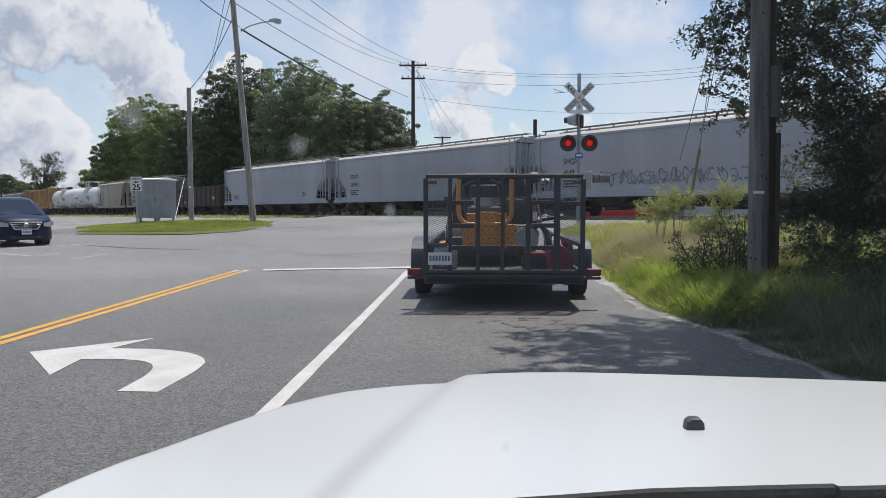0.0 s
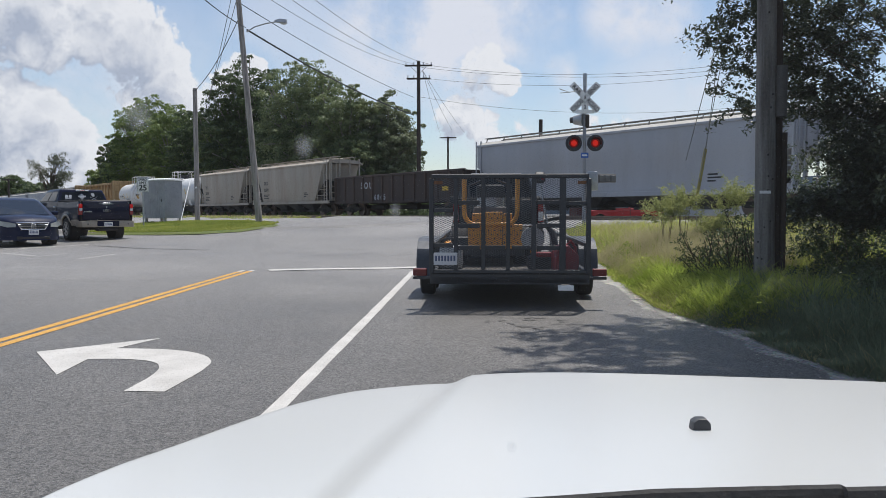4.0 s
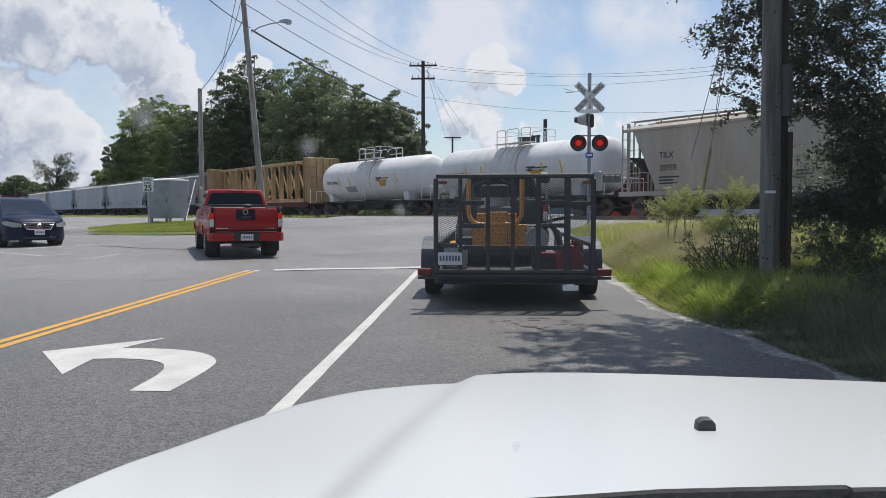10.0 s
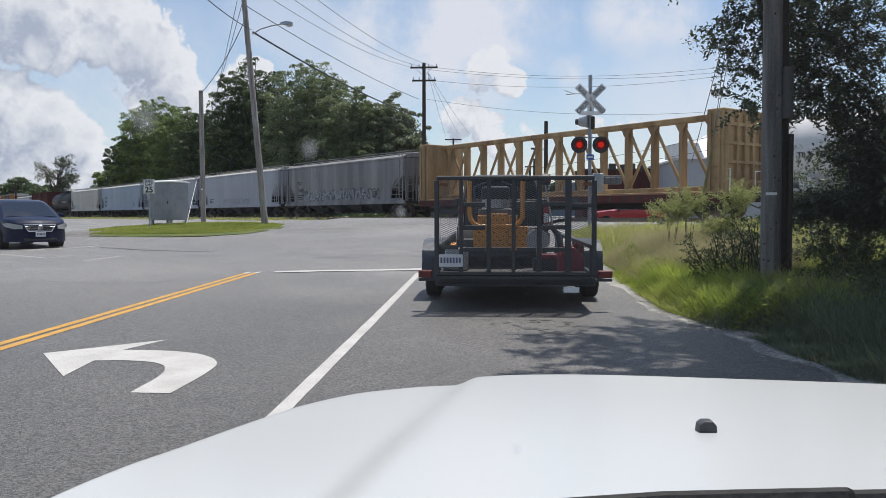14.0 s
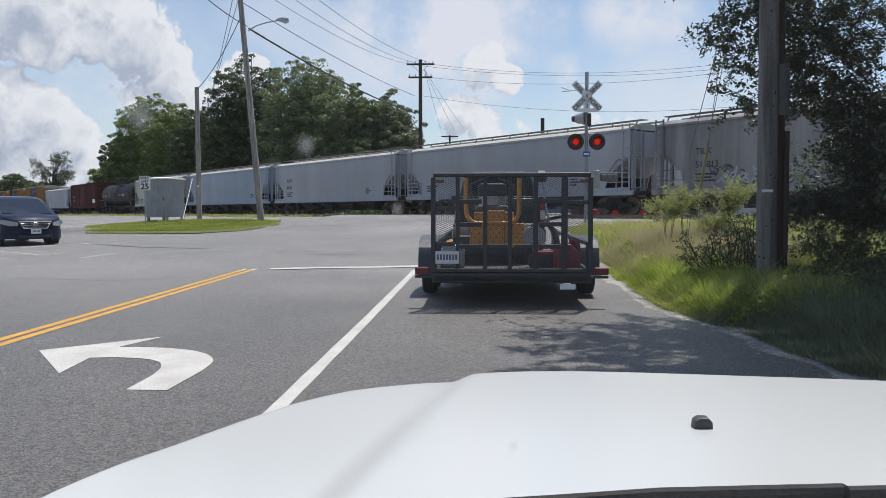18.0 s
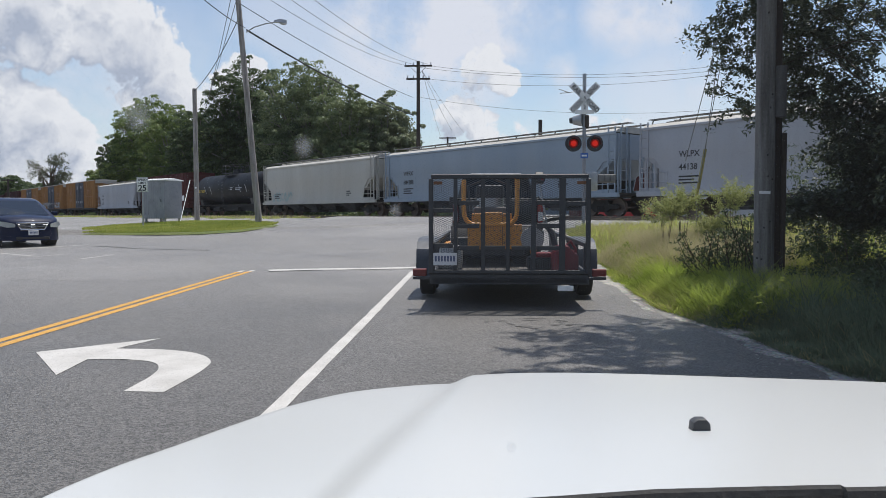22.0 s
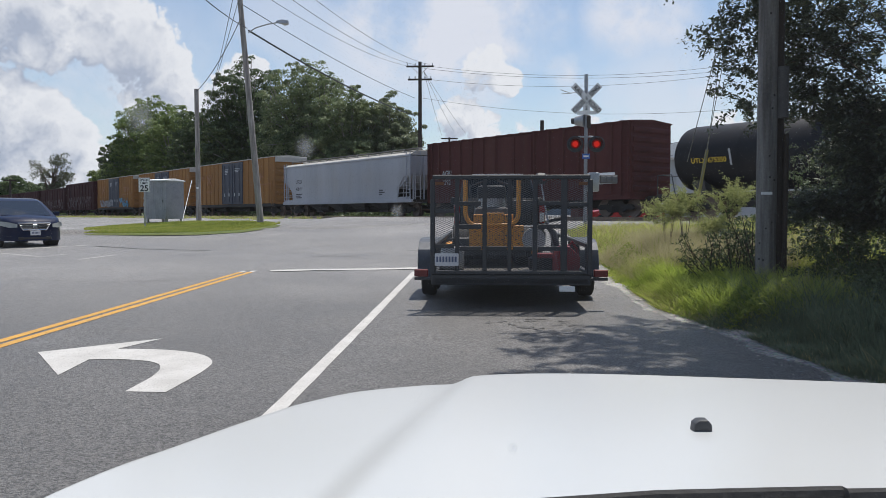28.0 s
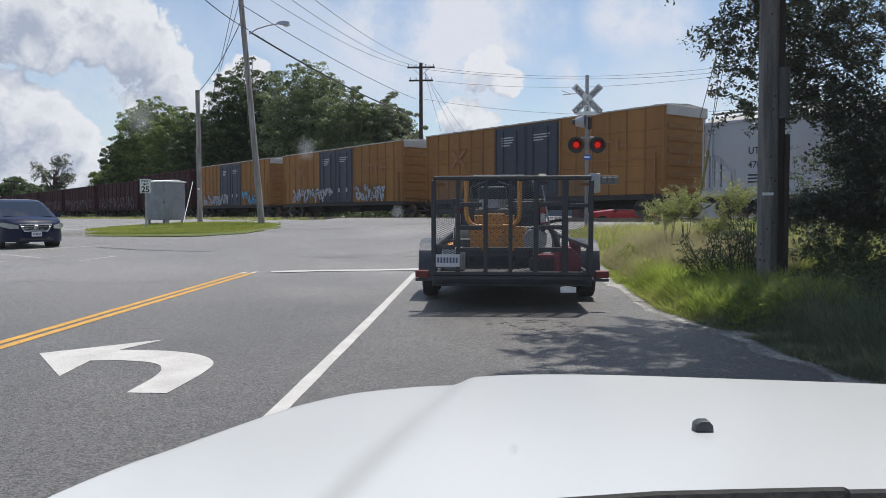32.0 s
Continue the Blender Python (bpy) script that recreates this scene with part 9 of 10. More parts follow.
def red_truck():
    t, wheels, (b3, t3, tg, yb, rail, sill, w) = pickup("pickup_truck", pose(0, -60, 0), "bright red extended-cab pickup with black trim and alloy wheels", M_RED, M_RED, 3.2, 1.86, 1.27, 1.77, 1.18, 0.85, (1.0, 2.85), None, wheel_r=0.38, cover=False, bumper=M_RED, detail=False, flare=0.06)
    # dark blue reflection on the tailgate, painted as a flat panel
    part("reflection_panel", box(B(), (-0.25, yb - 0.0135, rail - 0.30), (0.22, yb - 0.0105, rail - 0.02)), M_NAVY, tg, "dark blue-black panel painted as a reflection")
    bm = B()
    n = 20
    loft(bm, [[(-0.015 + math.cos(k * math.tau / n) * q, yb - 0.02, rail - 0.09 + math.sin(k * math.tau / n) * q) for k in range(n)] for q in (0.065, 0.045)], caps=False)
    part("emblem", bm, M_CHROME, tg, "round chrome ring emblem")
    part("bumper_centre", box(B(), (-0.32, yb - 0.154, sill - 0.05), (0.32, yb - 0.1, sill + 0.163), 0.008), M_PLASTIC, t, "black middle of the bumper")
    part("badge", box(B(), (0.46, yb - 0.014, sill + 0.25), (0.70, yb - 0.0105, sill + 0.275)), M_CHROME, tg)
    part("badge", box(B(), (-0.74, yb - 0.014, sill + 0.25), (-0.44, yb - 0.0105, sill + 0.275)), M_CHROME, tg)
    for s in (-1, 1):
        for k in range(5):
            y = yb + 0.26 + k * 0.075
            part("side_badge", box(B(), (min(s * (w - 0.06), s * (w - 0.035)), y, rail - 0.17), (max(s * (w - 0.06), s * (w - 0.035)), y + 0.055, rail - 0.10)), M_CHROME if k < 3 else M_PLASTIC, t, "block letter badge")
        part("box_rail", box(B(), (min(s * (w - 0.13), s * (w - 0.05)), yb + 0.03, rail + 0.008), (max(s * (w - 0.13), s * (w - 0.05)), 0.97, rail + 0.045), 0.014, seg=2), M_PLASTIC, t, "black rail cap along the load box")
        part("mud_flap", box(B(), (s * (w - 0.13) - 0.13, -0.50, 0.14), (s * (w - 0.13) + 0.13, -0.47, 0.52)), M_RUBBER, t)
    part("box_rail", box(B(), (-w + 0.02, yb + 0.02, rail), (w - 0.02, yb + 0.09, rail + 0.02), 0.006), M_PLASTIC, t)
    part("toolbox", box(B(), (-0.75, 0.5, rail - 0.35), (0.75, 0.9, rail + 0.03), 0.03), M_PLASTIC, t, "dark box across the load bed")
    bm = tube(B(), [(-0.8, 0.45, rail + 0.07), (-0.3, 0.45, rail + 0.075), (0.3, 0.45, rail + 0.075), (0.8, 0.45, rail + 0.07)], 0.018, 8)
    part("bed_bar", bm, M_PLASTIC, t)
    bm = B()
    bmesh.ops.create_uvsphere(bm, u_segments=12, v_segments=8, radius=0.09, matrix=pose(0.15, -0.25, rail + 0.06) @ Matrix.Diagonal((1.4, 1, 0.6, 1)))
    part("cargo", bm, M_PLASTIC, t, "dark gear above the tailgate")
    return t, wheels


M_STICKER = surf("pale_sticker", (0.60, 0.61, 0.63), (0.52, 0.53, 0.55), 5, 0.6, bump=0)
NAVY, NAVY_WHEELS = navy_truck()
RED, RED_WHEELS = red_truck()
# the tow truck ahead of the trailer
TOW = pickup("pickup_truck", pose(0.36, 18.3, road_z(0.36, 18.3) + 0.02, 0.9, 0, 0), "dark pickup truck with a white roof that tows the trailer", M_GRAPHITE, M_GRAPHITE, 3.5, 2.0, 1.36, 1.98, 1.2, 0.95, (1.0, 3.1), None, wheel_r=0.40, bumper=M_GRAPHITE, lights=M_RED_LENS)[0]
for ob in TOW.children:
    if ob.name.startswith("cab_roof"):
        part("roof_skin", box(B(), (-0.62, 1.25, 1.985), (0.62, 2.2, 2.0), 0.006), M_TRUCK_WHITE, TOW, "white roof panel")
# the old red truck parked beyond the tracks
PARKED = pickup("pickup_truck", pose(11.5, 56.6, 0.55, 0, 0, 93), "faded red pickup parked beyond the railway", M_OLD_RED, M_OLD_RED, 3.3, 1.9, 1.16, 1.68, 1.1, 0.9, (1.2, 2.6), None, wheel_r=0.36, cover=False, lights=M_RED_LENS, bumper=M_CHROME, detail=False)[0]


M_VAN_GLASS = glassy("blue_tinted_glass", (0.016, 0.026, 0.045), gloss=0.3)
M_HEADLIGHT = surf("headlight_lens", (0.44, 0.46, 0.44), (0.34, 0.36, 0.35), 6, 0.2, bump=0, coat=0.5)


def minivan():
    t = thing("minivan", pose(-15.2, 25.5, road_z(-15.2, 25.5) + 0.01, 0, 0, -132), "dark blue minivan parked at the roadside, facing the junction", "minivan")
    # +y ahead, origin under the front axle
    wb, r = 3.0, 0.34
    P = M_VAN_BLUE
    bm = B()
    st = [(-4.05, 0.80, 0.45, 0.92), (-3.9, 0.93, 0.34, 1.02), (-2.0, 0.98, 0.28, 1.04), (-0.2, 0.97, 0.28, 1.02), (0.2, 0.955, 0.28, 1.01), (0.45, 0.935, 0.28, 0.985), (0.66, 0.905, 0.27, 0.95), (0.82, 0.855, 0.26, 0.905), (0.94, 0.78, 0.26, 0.85), (1.03, 0.66, 0.26, 0.79), (1.08, 0.46, 0.28, 0.735)]
    loft(bm, [[(x, y, z) for x, z in section(ww, z0, z1, 0.08, 0.05)] for y, ww, z0, z1 in st])
    part("body", bm, P, t)
    bm = B()
    rings = []
    for u, z, rad in ((0, 0.96, 0.12), (0.3, 1.16, 0.14), (0.6, 1.36, 0.16), (0.85, 1.50, 0.2), (1.0, 1.56, 0.25), (1.15, 1.59, 0.28), (1.5, 1.61, 0.3)):
        rings.append([(x, y, z) for x, y in rounded(-0.94 + 0.20 * u, -4.0 + 0.35 * u, 0.94 - 0.20 * u, 0.42 - 1.15 * u, rad)])
    loft(bm, rings)
    part("cabin_roof", bm, P, t)
    base = [(-0.94, -4.0), (0.94, -4.0), (0.94, 0.42), (-0.94, 0.42)]
    top = [(-0.77, -3.70), (0.77, -3.70), (0.77, -0.555), (-0.77, -0.555)]
    b3, t3 = [Vector((x, y, 0.96)) for x, y in base], [Vector((x, y, 1.50)) for x, y in top]
    part("windscreen", quad_panel(B(), (b3[2], b3[3], t3[3], t3[2]), 0.09, 0.91, 0.10, 0.98, 0.012), M_VAN_GLASS, t, "sloping dark windscreen")
    for face, spans in (((b3[1], b3[2], t3[2], t3[1]), ((0.05, 0.28), (0.30, 0.60), (0.62, 0.88))), ((b3[3], b3[0], t3[0], t3[3]), ((0.12, 0.38), (0.40, 0.70), (0.72, 0.95)))):
        for a, b in spans:
            part("side_window", quad_panel(B(), face, a, b, 0.14, 0.95, 0.012), M_GLASS, t)
    part("rear_window", quad_panel(B(), (b3[0], b3[1], t3[1], t3[0]), 0.1, 0.9, 0.15, 0.9, 0.012), M_GLASS, t)
    g = part("grille", prism(B(), [(-0.34, 0.55), (0.34, 0.55), (0.47, 0.70), (0.45, 0.755), (-0.45, 0.755), (-0.47, 0.70)], 1.00, 1.095, "y", 0.015), M_PLASTIC, t, "black grille with chrome bars")
    for z, hw in ((0.585, 0.37), (0.64, 0.41), (0.695, 0.45)):
        part("grille_bar", box(B(), (-hw, 1.096, z - 0.010), (hw, 1.112, z + 0.010), 0.004), M_CHROME, g)
    part("grille_frame", tube(B(), [(-0.48, 1.07, 0.765), (-0.2, 1.10, 0.765), (0.2, 1.10, 0.765), (0.48, 1.07, 0.765), (0.35, 1.10, 0.545), (-0.35, 1.10, 0.545), (-0.48, 1.07, 0.765)], 0.020, 6), M_CHROME, g)
    part("emblem", box(B(), (-0.07, 1.10, 0.60), (0.07, 1.13, 0.74), 0.02), M_CHROME, g)
    for s in (-1, 1):
        part("headlight", loft(B(), [[(s * x, y - d * 0.06, z - 0.01 + d * 0) for x, y, z in ((0.53, 1.125, 0.64), (0.76, 1.05, 0.63), (0.94, 0.82, 0.70), (0.965, 0.64, 0.80), (0.91, 0.87, 0.83), (0.73, 1.06, 0.795), (0.53, 1.13, 0.745))] for d in (1, 0)]), M_HEADLIGHT, t, "clear swept-back headlight")
        part("mirror", box(B(), (min(s * 0.95, s * 1.15), -0.12, 1.00), (max(s * 0.95, s * 1.15), 0.02, 1.14), 0.03, seg=2), P, t)
        for y in (0.0, -wb):
            bm = B()
            rod(bm, (s * 0.7, y, r), (s * 0.985, y, r), r + 0.06, n=26)
            part("wheel_well", bm, M_UNDER, t)
            add_wheel(t, s * 0.89, y, r, 0.22, M_RIM, 7)
    bm = B()
    loft(bm, [[(sx * w_, y, z) for w_, y, sx in ((0.93, 0.52, -1), (0.86, 0.85, -1), (0.66, 1.04, -1), (0.3, 1.13, -1), (0.3, 1.13, 1), (0.66, 1.04, 1), (0.86, 0.85, 1), (0.93, 0.52, 1))] for z in (0.20, 0.26, 0.44, 0.505)])
    part("front_bumper", bm, P, t)
    part("air_intake", box(B(), (-0.5, 1.08, 0.235), (0.5, 1.134, 0.33), 0.02), M_PLASTIC, t)
    pl = part("number_plate", box(B(), (-0.152, 1.135, 0.375), (0.152, 1.15, 0.525), 0.004), M_PLATE, t, "white number plate with dark bars")
    for k in range(6):
        part("bar", box(B(), (-0.115 + k * 0.04, 1.1505, 0.425), (-0.09 + k * 0.04, 1.153, 0.485)), M_BAR_BLUE, pl)
    part("wiper", bar(B(), (-0.6, 0.40, 1.0), (0.1, 0.38, 1.02), 0.02, 0.015), M_PLASTIC, t)


minivan()


# ---------------------------------------------------------------- trailer and its load
M_DECK = surf("trailer_deck_wood", (0.12, 0.108, 0.095), (0.08, 0.074, 0.068), 3, 0.85, bump=0.4, streak=4)
M_ORANGE = surf("orange_machine_paint", (0.74, 0.33, 0.05), (0.66, 0.285, 0.045), 3, 0.4, bump=0.05, dirt=(0.3, 0.16, 0.05), amount=0.3)
# Greyer than the black frame: sun glints are put into the strands' colour
M_MESH = surf("glint_grey_mesh", (0.085, 0.092, 0.105), (0.12, 0.125, 0.135), 6, 0.5, 0.2)
M_FENDER = surf("steel_blue_fender", (0.058, 0.070, 0.092), (0.045, 0.053, 0.068), 4, 0.6, 0.0)
M_GAS_RED = surf("red_plastic", (0.24, 0.022, 0.03), (0.19, 0.018, 0.024), 5, 0.5)
M_TRAILER_LENS = surf("dusty_red_lens", (0.17, 0.022, 0.020), (0.12, 0.016, 0.015), 6, 0.35, bump=0)


def trailer():
    ox, oy = 0.36, 10.17
    oz = road_z(ox, oy + 1.8)
    t = thing("utility_trailer", pose(ox, oy, oz, 0.55, 0, 0), "black tandem utility trailer with a raised mesh ramp gate", "trailer")
    w, L, dk = 0.98, 5.2, 0.42
    for s in (-1, 1):
        part("side_rail", box(B(), (s * w - 0.04, 0.0, dk - 0.06), (s * w + 0.04, L, dk + 0.06), 0.01), M_BLACK, t)
        part("top_rail", box(B(), (s * w - 0.03, 0.0, dk + 0.36), (s * w + 0.03, L, dk + 0.42), 0.01), M_BLACK, t)
        for k in range(6):
            y = 0.05 + (L - 0.1) * k / 5
            part("stake_post", box(B(), (s * w - 0.025, y - 0.025, dk + 0.06), (s * w + 0.025, y + 0.025, dk + 0.36), 0.004), M_BLACK, t)
    for k in range(9):
        y = L * k / 8
        part("cross_member", box(B(), (-w, y - 0.03, dk - 0.10), (w, y + 0.03, dk - 0.03)), M_BLACK, t)
    nb = 12
    for k in range(nb):
        x = -w + 0.05 + (2 * w - 0.1) * (k + 0.5) / nb
        gap = 0.004 if k in (5, 7, 8, 10) else 0.0004
        part("deck_board", box(B(), (x - (w - 0.05) / nb + gap, 0.04, dk - 0.03), (x + (w - 0.05) / nb - gap, L, dk + 0.008), 0.002), M_DECK, t)
    part("rear_beam", box(B(), (-1.02, -0.03, dk - 0.12), (1.02, 0.05, dk + 0.02), 0.01), M_BLACK, t)
    part("rear_strip", box(B(), (-0.75, -0.036, dk + 0.022), (0.86, -0.02, dk + 0.03)), M_GALV, t)
    # tongue
    for s in (-1, 1):
        part("tongue", bar(B(), (s * 0.8, L, dk - 0.05), (0, L + 1.35, dk - 0.02), 0.08, 0.1), M_BLACK, t)
    part("hitch", box(B(), (-0.06, L + 1.25, dk - 0.06), (0.06, L + 1.55, dk + 0.04), 0.02), M_BLACK, t)
    # ramp gate, raised
    g0, g1, gw = dk + 0.02, 1.71, 1.0
    g = part("ramp_gate", box(B(), (-gw, -0.06, g1 - 0.055), (gw, -0.01, g1), 0.008), M_BLACK, t, "upright black steel ramp gate")
    for s in (-1, 1):
        part("gate_post", box(B(), (s * gw - 0.03, -0.06, g0), (s * gw + 0.03, -0.01, g1 - 0.056), 0.008), M_BLACK, g)
        part("reflector", box(B(), (s * (gw - 0.09) - 0.055, -0.066, g1 - 0.13), (s * (gw - 0.09) + 0.055, -0.0605, g1 - 0.09)), M_RUST, g)
    part("gate_rail", box(B(), (-gw + 0.03, -0.06, g0), (gw - 0.03, -0.01, g0 + 0.05), 0.008), M_BLACK, g)
    for x, wd in ((-0.686, 0.05), (-0.335, 0.055), (-0.018, 0.05), (0.307, 0.06), (0.672, 0.08)):
        part("gate_bar", box(B(), (x - wd / 2, -0.058, g0 + 0.05), (x + wd / 2, -0.02, g1 - 0.056), 0.004), M_BLACK, g)
    for x0, x1, zs in ((-0.66, -0.38, (1.05, 1.345)), (0.345, 0.635, (1.055, 1.35)), (0.71, 0.97, (1.335,)), (-0.97, -0.72, (1.25, 0.80)), (-0.31, -0.05, (0.77,)), (0.03, 0.27, (0.77,)), (0.345, 0.635, (0.77,)), (-0.66, -0.38, (0.77,))):
        for z in zs:
            part("gate_cross_bar", box(B(), (x0, -0.055, z - 0.028), (x1, -0.022, z + 0.028), 0.004), M_BLACK, g)
    # expanded-metal mesh: two families of slanted strands
    bm = B()
    run, rise, sp = 0.030, 0.0135, 0.027
    slope = rise / run
    for sgn in (-1, 1):
        k0 = int((g0 - slope * 2 * gw) / sp) - 1
        k1 = int((g1 + slope * 2 * gw) / sp) + 1
        for k in range(k0, k1):
            c = k * sp
            # z = c + sgn * slope * (x + gw)
            pts = []
            for x in (-gw, gw):
                z = c + sgn * slope * (x + gw)
                if g0 <= z <= g1:
                    pts.append((x, z))
            for z in (g0, g1):
                x = -gw + sgn * (z - c) / slope
                if -gw < x < gw:
                    pts.append((x, z))
            if len(pts) >= 2:
                bar(bm, (pts[0][0], -0.03, pts[0][1]), (pts[1][0], -0.03, pts[1][1]), 0.0044, 0.0012, (0, 1, 0))
    part("mesh", bm, M_MESH, g, "expanded steel mesh", 0)["kind"] = "stuff"
    for s in (-1, 1):
        bm = B()
        pr = [(1.12, 0.30), (1.14, 0.52), (1.22, 0.68), (1.38, 0.78), (1.6, 0.82), (2.35, 0.82), (2.55, 0.76), (2.7, 0.62), (2.75, 0.30)]
        for (ya, za), (yb_, zb_) in zip(pr, pr[1:]):
            loft(bm, [[(s * 1.03, ya, za), (s * 1.29, ya, za), (s * 1.29, ya, za + 0.01), (s * 1.03, ya, za + 0.01)], [(s * 1.03, yb_, zb_), (s * 1.29, yb_, zb_), (s * 1.29, yb_, zb_ + 0.01), (s * 1.03, yb_, zb_ + 0.01)]])
        part("fender", bm, M_FENDER, t, "dark steel-blue fender over two wheels")
        part("fender_skirt", prism(B(), [(1.12, 0.5), (1.22, 0.68), (1.38, 0.78), (1.6, 0.82), (2.35, 0.82), (2.55, 0.76), (2.75, 0.62), (2.55, 0.66), (1.35, 0.66)], s * 1.285 - 0.006, s * 1.285 + 0.006, "x"), M_FENDER, t)
        for y in (1.52, 2.35):
            add_wheel(t, s * 1.14, y, 0.33, 0.21, M_PLASTIC, 5)
            part("axle", rod(B(), (-1.0, y, 0.33), (1.0, y, 0.33), 0.04, n=8), M_UNDER, t) if s > 0 else None
        part("tail_lamp", box(B(), (min(s * 1.06, s * 1.24), -0.02, 0.405), (max(s * 1.06, s * 1.24), 0.06, 0.50), 0.012), M_TRAILER_LENS, t, "red trailer tail lamp")
        part("lamp_bracket", box(B(), (min(s * 1.0, s * 1.24), 0.0, 0.36), (max(s * 1.0, s * 1.24), 0.05, 0.395), 0.005), M_BLACK, t)
    pl = part("number_plate", box(B(), (-0.97, -0.085, 0.55), (-0.665, -0.07, 0.71), 0.004), M_PLATE, t, "white number plate with dark bars")
    for k in range(7):
        part("bar", box(B(), (-0.95 + k * 0.039, -0.088, 0.60), (-0.925 + k * 0.039, -0.0855, 0.67)), M_BAR_BLUE, pl)
    # small white box below the rear beam, on the right
    part("white_block", box(B(), (0.62, -0.04, dk - 0.20), (0.82, -0.02, dk - 0.13), 0.005), M_SIGN_WHITE, t)
    return t, oz


def mower(oz):
    """Orange stand-on machine seen from behind: guard tube, perforated cover, black engine and tyres."""
    z0 = oz + 0.43 + 0.012
    t = thing("zero_turn_mower", pose(0.135, 11.5, z0 + 0.01), "orange zero-turn mower with a U-shaped rear guard", "lawn mower")
    bm = B()
    pts = [(-0.385, 0, 1.25), (-0.385, 0, 0.82)] + [(-0.385 + 0.16 * (1 - math.cos(a)), 0, 0.79 - 0.19 * math.sin(a)) for a in [radians(90 * k / 6) for k in range(1, 7)]]
    pts += [(-p[0], 0, p[2]) for p in reversed(pts)]
    tube(bm, pts, 0.035, 10)
    part("guard_tube", bm, M_ORANGE, t, "orange U-shaped guard tube")
    # perforated cover: a plate with rows of holes, built of bars
    for x0, x1, z0_, z1_ in ((-0.10, 0.17, 0.24, 0.78), (-0.33, -0.11, 0.24, 0.60), (0.18, 0.46, 0.24, 0.60), (-0.27, -0.11, 0.635, 0.76), (0.18, 0.31, 0.635, 0.76)):
        c = part("cover_panel", box(B(), (x0, 0.02, z0_), (x1, 0.04, z1_), 0.006), M_ORANGE, t, "orange perforated engine cover")
        nx, nz = max(2, int((x1 - x0) / 0.045)), max(2, int((z1_ - z0_) / 0.055))
        bm = B()
        for i in range(nx):
            for j in range(nz):
                if z1_ > 0.8 or (i + j) % 2:
                    x, z = x0 + (x1 - x0) * (i + 0.5) / nx, z0_ + (z1_ - z0_) * (j + 0.5) / nz
                    rod(bm, (x, 0.021, z), (x, 0.016, z), 0.012, n=6)
        part("perforation", bm, M_BLACK, c)["kind"] = "stuff"
    part("frame", box(B(), (-0.5, 0.05, 0.14), (0.5, 1.2, 0.42), 0.02), M_BLACK, t)
    part("engine", box(B(), (-0.26, 0.06, 0.42), (0.26, 0.6, 0.86), 0.06, seg=2), M_BAY, t)
    part("engine_cap", rod(B(), (0, 0.3, 0.86), (0, 0.3, 0.99), 0.2, n=20), M_GALV, t)
    part("seat", box(B(), (-0.27, 0.7, 0.75), (0.27, 1.15, 0.92), 0.06, seg=2), M_PLASTIC, t)
    part("backrest", box(B(), (-0.22, 0.66, 0.92), (0.22, 0.76, 1.20), 0.05, seg=2), M_PLASTIC, t)
    part("mower_deck", box(B(), (-0.75, 1.1, 0.12), (0.75, 1.9, 0.30), 0.05, seg=2), M_ORANGE, t)
    for s in (-1, 1):
        add_wheel(t, s * 0.46, 0.35, 0.28, 0.24, M_PLASTIC, 5)
        add_wheel(t, s * 0.36, 1.75, 0.15, 0.14, M_PLASTIC, 5)
        part("control_lever", tube(B(), [(s * 0.3, 1.1, 0.8), (s * 0.34, 1.15, 1.2), (s * 0.1, 1.2, 1.3)], 0.018, 6), M_BLACK, t)


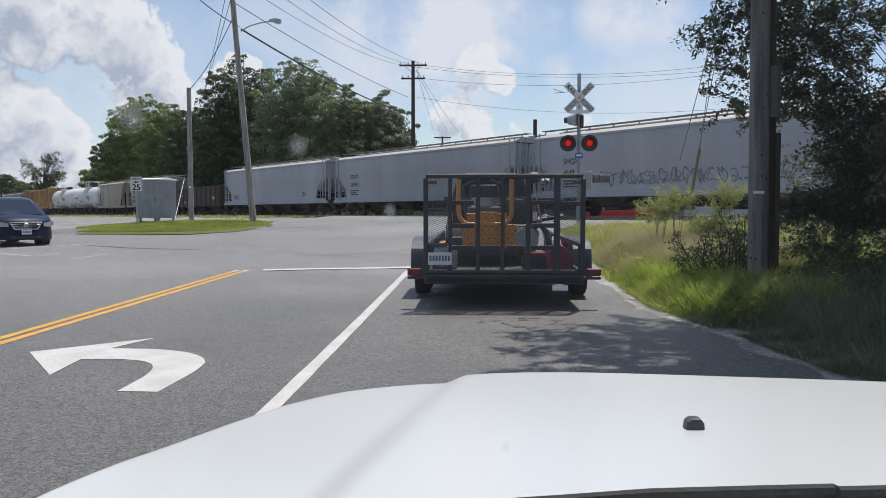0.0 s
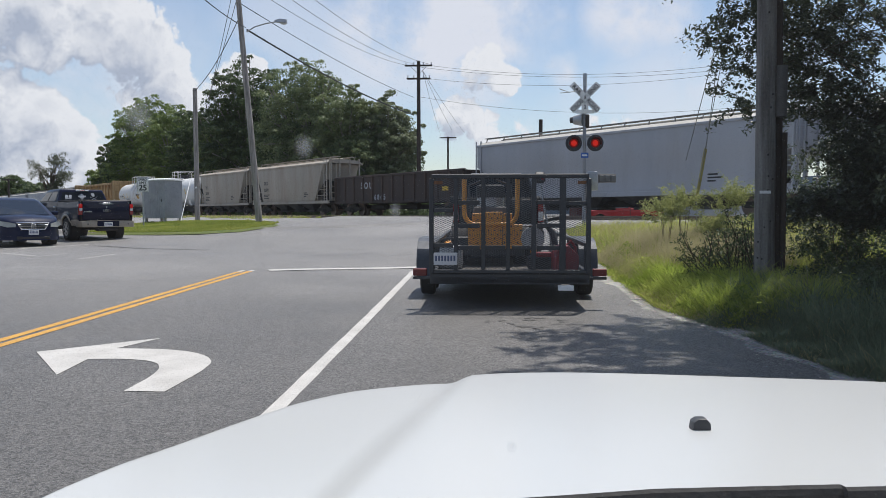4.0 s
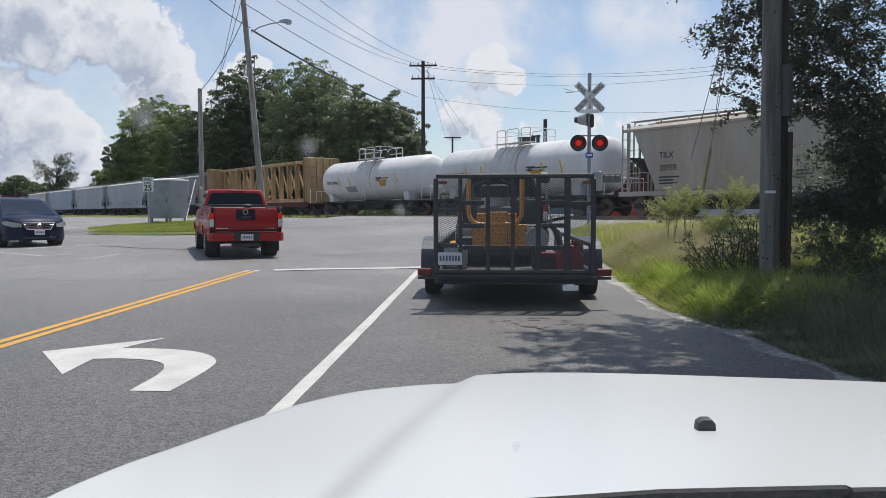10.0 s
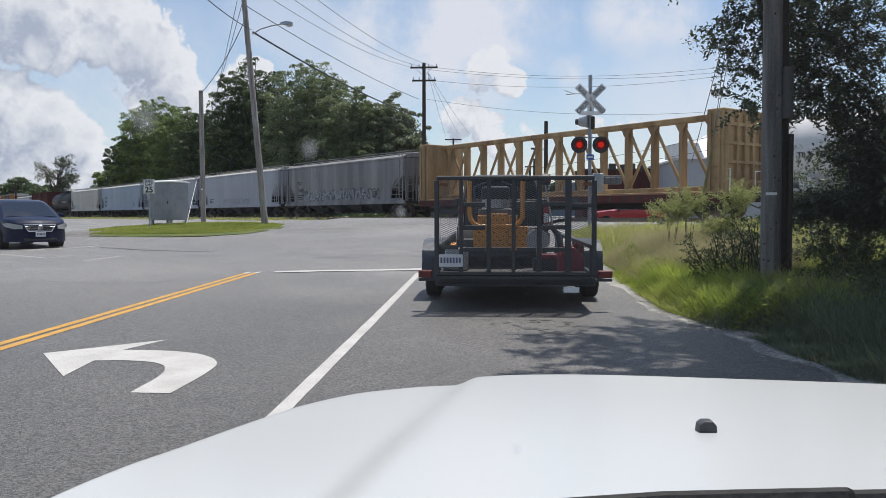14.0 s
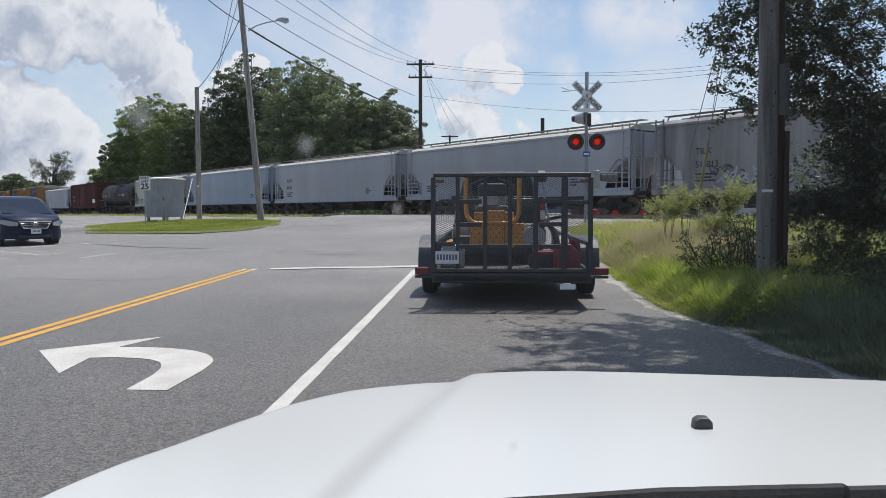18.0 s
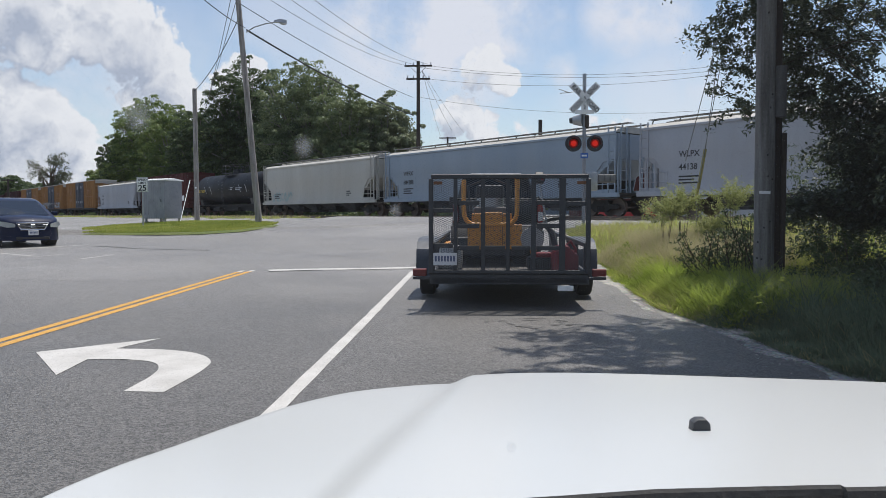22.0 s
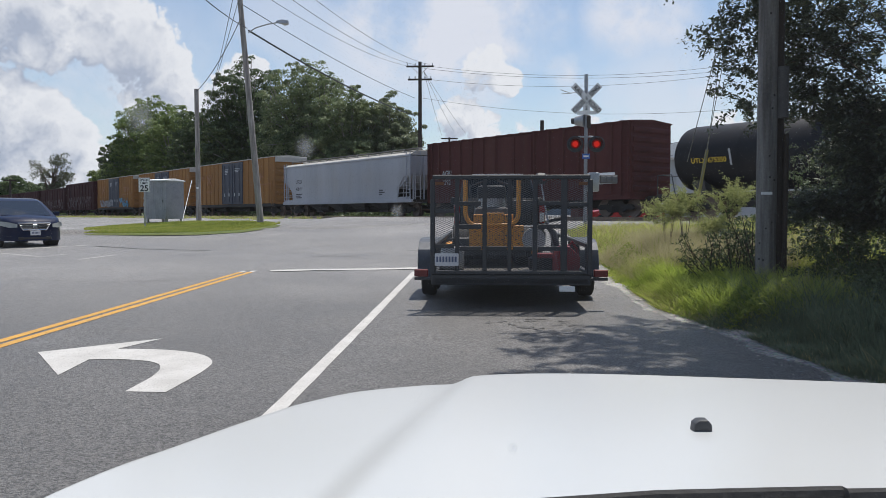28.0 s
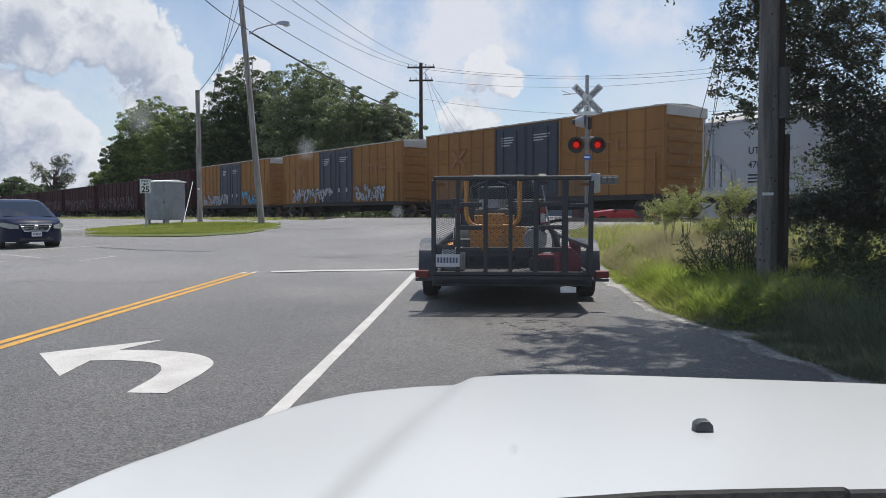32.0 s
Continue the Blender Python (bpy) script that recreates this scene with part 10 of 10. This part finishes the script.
def load(oz):
    z = oz + 0.44
    g = thing("fuel_can", pose(1.13, 10.75, z, 0, 0, 12), "red plastic fuel can with a black spout", "fuel can")
    part("body", prism(B(), [(-0.17, 0), (0.17, 0), (0.17, 0.2), (0.02, 0.34), (-0.10, 0.34), (-0.17, 0.24)], -0.11, 0.11, "y", 0.03), M_GAS_RED, g)
    part("spout", tube(B(), [(-0.06, 0, 0.34), (-0.06, 0, 0.44), (-0.03, 0, 0.56)], 0.022, 8), M_BLACK, g)
    part("handle", tube(B(), [(0.02, 0, 0.33), (0.08, 0, 0.40), (0.15, 0, 0.3), (0.16, 0, 0.2)], 0.02, 8), M_GAS_RED, g)
    g = thing("blower", pose(0.83, 10.95, z), "red and grey backpack blower on the trailer deck", "leaf blower")
    part("body", box(B(), (-0.2, -0.15, 0.0), (0.2, 0.15, 0.18), 0.04, seg=2), M_PLASTIC, g)
    part("housing", box(B(), (-0.13, -0.16, 0.17), (0.18, 0.10, 0.24), 0.03, seg=2), M_GAS_RED, g)
    part("fan_case", rod(B(), (-0.12, 0, 0.42), (-0.12, 0.14, 0.42), 0.16, n=18), M_GALV, g)
    part("hose", tube(B(), [(-0.1, 0.1, 0.5), (0.05, 0.12, 0.62), (0.16, 0.1, 0.5), (0.2, 0.05, 0.3)], 0.045, 8), M_BLACK, g)
    g = thing("string_trimmer", pose(0.95, 11.2, z), "string trimmer leaning on the trailer rail", "garden tool")
    part("shaft", tube(B(), [(0.1, 0, 0.05), (-0.05, 0.1, 0.8), (-0.12, 0.2, 1.25)], 0.013, 6), M_GALV, g)
    part("motor", box(B(), (-0.2, 0.14, 1.2), (-0.04, 0.3, 1.36), 0.03), M_BLACK, g)
    part("cap", box(B(), (-0.10, 0.12, 1.24), (-0.06, 0.139, 1.28), 0.004), M_GAS_RED, g)
    part("head", rod(B(), (0.1, 0, 0.0), (0.1, 0, 0.06), 0.07, n=12), M_BLACK, g)
    g = thing("cooler", pose(-0.42, 11.1, z), "pale tool bag beside the trailer rail", "bag")
    part("body", box(B(), (-0.16, -0.2, 0.0), (0.16, 0.2, 0.32), 0.05, seg=2), M_GALV, g)
    part("strap", tube(B(), [(-0.14, 0, 0.3), (-0.08, 0, 0.42), (0.08, 0, 0.42), (0.14, 0, 0.3)], 0.015, 6), M_BLACK, g)
    # added black box that darkens the space behind the gate mesh
    g = thing("toolbox", pose(0.25, 13.6, z), "black lidded box added at the trailer's front to darken the view", "toolbox")
    part("body", box(B(), (-0.75, -0.25, 0), (0.75, 0.25, 0.5), 0.02), M_BLACK, g)
    part("lid", box(B(), (-0.76, -0.26, 0.503), (0.76, 0.26, 0.58), 0.02), M_BLACK, g)


TRAILER, trailer_z = trailer()
mower(trailer_z)
load(trailer_z)


# ---------------------------------------------------------------- what moves
# both pickups overtake on the turn lane and then swing left in front of the tracks
PATH = [(-3.45, -62.0), (-3.45, -20.0), (-3.43, 0.0), (-3.48, 7.2), (-4.12, 12.6), (-5.2, 17.1), (-7.1, 22.0), (-9.3, 25.2), (-11.7, 27.1), (-14.3, 28.8), (-18.6, 31.5), (-24, 34.5), (-40, 43), (-70, 58)]


def smooth_path():
    """Even, rounded points along the way, with their distance from its start."""
    out = []
    P = [Vector(p) for p in PATH]
    for i in range(1, len(P) - 2):
        p0, p1, p2, p3 = P[i - 1], P[i], P[i + 1], P[i + 2]
        n = max(4, int((p2 - p1).length / 0.25))
        for k in range(n):
            u = k / n
            out.append(0.5 * ((2 * p1) + (p2 - p0) * u + (2 * p0 - 5 * p1 + 4 * p2 - p3) * u * u + (3 * p1 - p0 - 3 * p2 + p3) * u ** 3))
    s, run = [0.0], 0.0
    for a, b in zip(out, out[1:]):
        run += (b - a).length
        s.append(run)
    return out, s


LINE, RUN = smooth_path()


def where(s):
    s = min(max(s, 0.0), RUN[-1] - 0.01)
    i = max(0, min(len(RUN) - 2, int(np.searchsorted(RUN, s)) - 1))
    u = (s - RUN[i]) / max(RUN[i + 1] - RUN[i], 1e-6)
    return LINE[i].lerp(LINE[i + 1], u)


def run_at_y(x, y):
    return RUN[min(range(len(LINE)), key=lambda i: (LINE[i] - Vector((x, y))).length)]


def steer(a):
    """The body lags a little behind the line of a tight turn."""
    return a if a < 0.52 else 0.52 + (a - 0.52) * 0.65


def drive(truck, wheels, wb, r, marks, start, aside=0.0):
    """marks: seconds and the rear axle's place; between them the speed changes evenly."""
    ts, ss = [m[0] for m in marks], [run_at_y(m[1], m[2]) for m in marks]

    def s_at(t):
        i = max(0, min(len(ts) - 2, int(np.searchsorted(ts, t)) - 1))
        h = ts[i + 1] - ts[i]
        u = (t - ts[i]) / h
        sl = [(ss[min(j + 1, len(ts) - 1)] - ss[max(j - 1, 0)]) / (ts[min(j + 1, len(ts) - 1)] - ts[max(j - 1, 0)]) for j in (i, i + 1)]
        return (2 * u ** 3 - 3 * u * u + 1) * ss[i] + (u ** 3 - 2 * u * u + u) * h * sl[0] + (-2 * u ** 3 + 3 * u * u) * ss[i + 1] + (u ** 3 - u * u) * h * sl[1]

    def pose_at(t):
        s = s_at(t)
        a, b = [p - Vector((aside * (1 - smooth01((p.y - 7) / 8)), 0)) for p in (where(s), where(s + 1.1))]
        d = b - a
        za, zb = road_z(*a), road_z(*b)
        return Matrix.Translation((a.x, a.y, za + 0.004)) @ Matrix.Rotation(steer(math.atan2(-d.x, d.y)), 4, "Z") @ Matrix.Rotation(math.atan2(zb - za, max(d.length, 0.1)) * 0.6, 4, "X")
    end = ts[-1]
    times = [start + k / 10 for k in range(int((end - start) * 10) + 1)]
    rows = ([(0, pose_at(start))] if start > 0 else []) + [(t, pose_at(t)) for t in times]
    if rows[-1][0] < 32:
        rows.append((32, rows[-1][1]))
    walk(truck, rows)
    fine = [start + k / FPS for k in range(int((min(end, start + 6.5) - start) * FPS) + 1)]
    for w in wheels:
        base = w.matrix_basis.copy()
        s0 = s_at(start)

        def turned(t):
            return Matrix.Translation(base.translation) @ Matrix.Rotation(-(s_at(t) - s0) / r, 4, "X") @ base.to_3x3().to_4x4()
        wr = ([(0, turned(start))] if start > 0 else []) + [(t, turned(t)) for t in fine]
        wr.append((32, wr[-1][1]))
        walk(w, wr)


def motions():
    times = [0, 4, 8, 12, 16, 20, 24, 28, 32]
    for car, offset in TRAIN:
        walk(car, [(t, train_at(offset, t)) for t in times])
    drive(NAVY, NAVY_WHEELS, 3.53, 0.40, [(0, -3.43, -2.9), (0.5, -3.45, 2.2), (1.0, -3.48, 7.2), (1.5, -4.12, 12.6), (2.0, -5.2, 17.1), (2.5, -7.1, 21.9), (3.0, -9.2, 25.1), (3.5, -11.9, 27.2), (4.0, -14.5, 28.9), (5.0, -21, 33), (6.5, -34, 40)], 0.0)
    drive(RED, RED_WHEELS, 3.2, 0.38, [(4.0, -3.45, -20.0), (6.0, -3.43, -9), (7.5, -3.45, 1.4), (8.0, -3.45, 5.85), (8.5, -3.6, 9.7), (9.0, -4.25, 13.3), (9.5, -5.3, 17.4), (10.0, -6.55, 20.75), (10.5, -7.95, 23.4), (11.0, -9.86, 25.6), (11.5, -11.9, 27.2), (12.0, -14.4, 29.0), (12.5, -17.4, 31.0), (13.0, -20.5, 32.6), (15.0, -38, 42)], 4.0, 0.30)


motions()
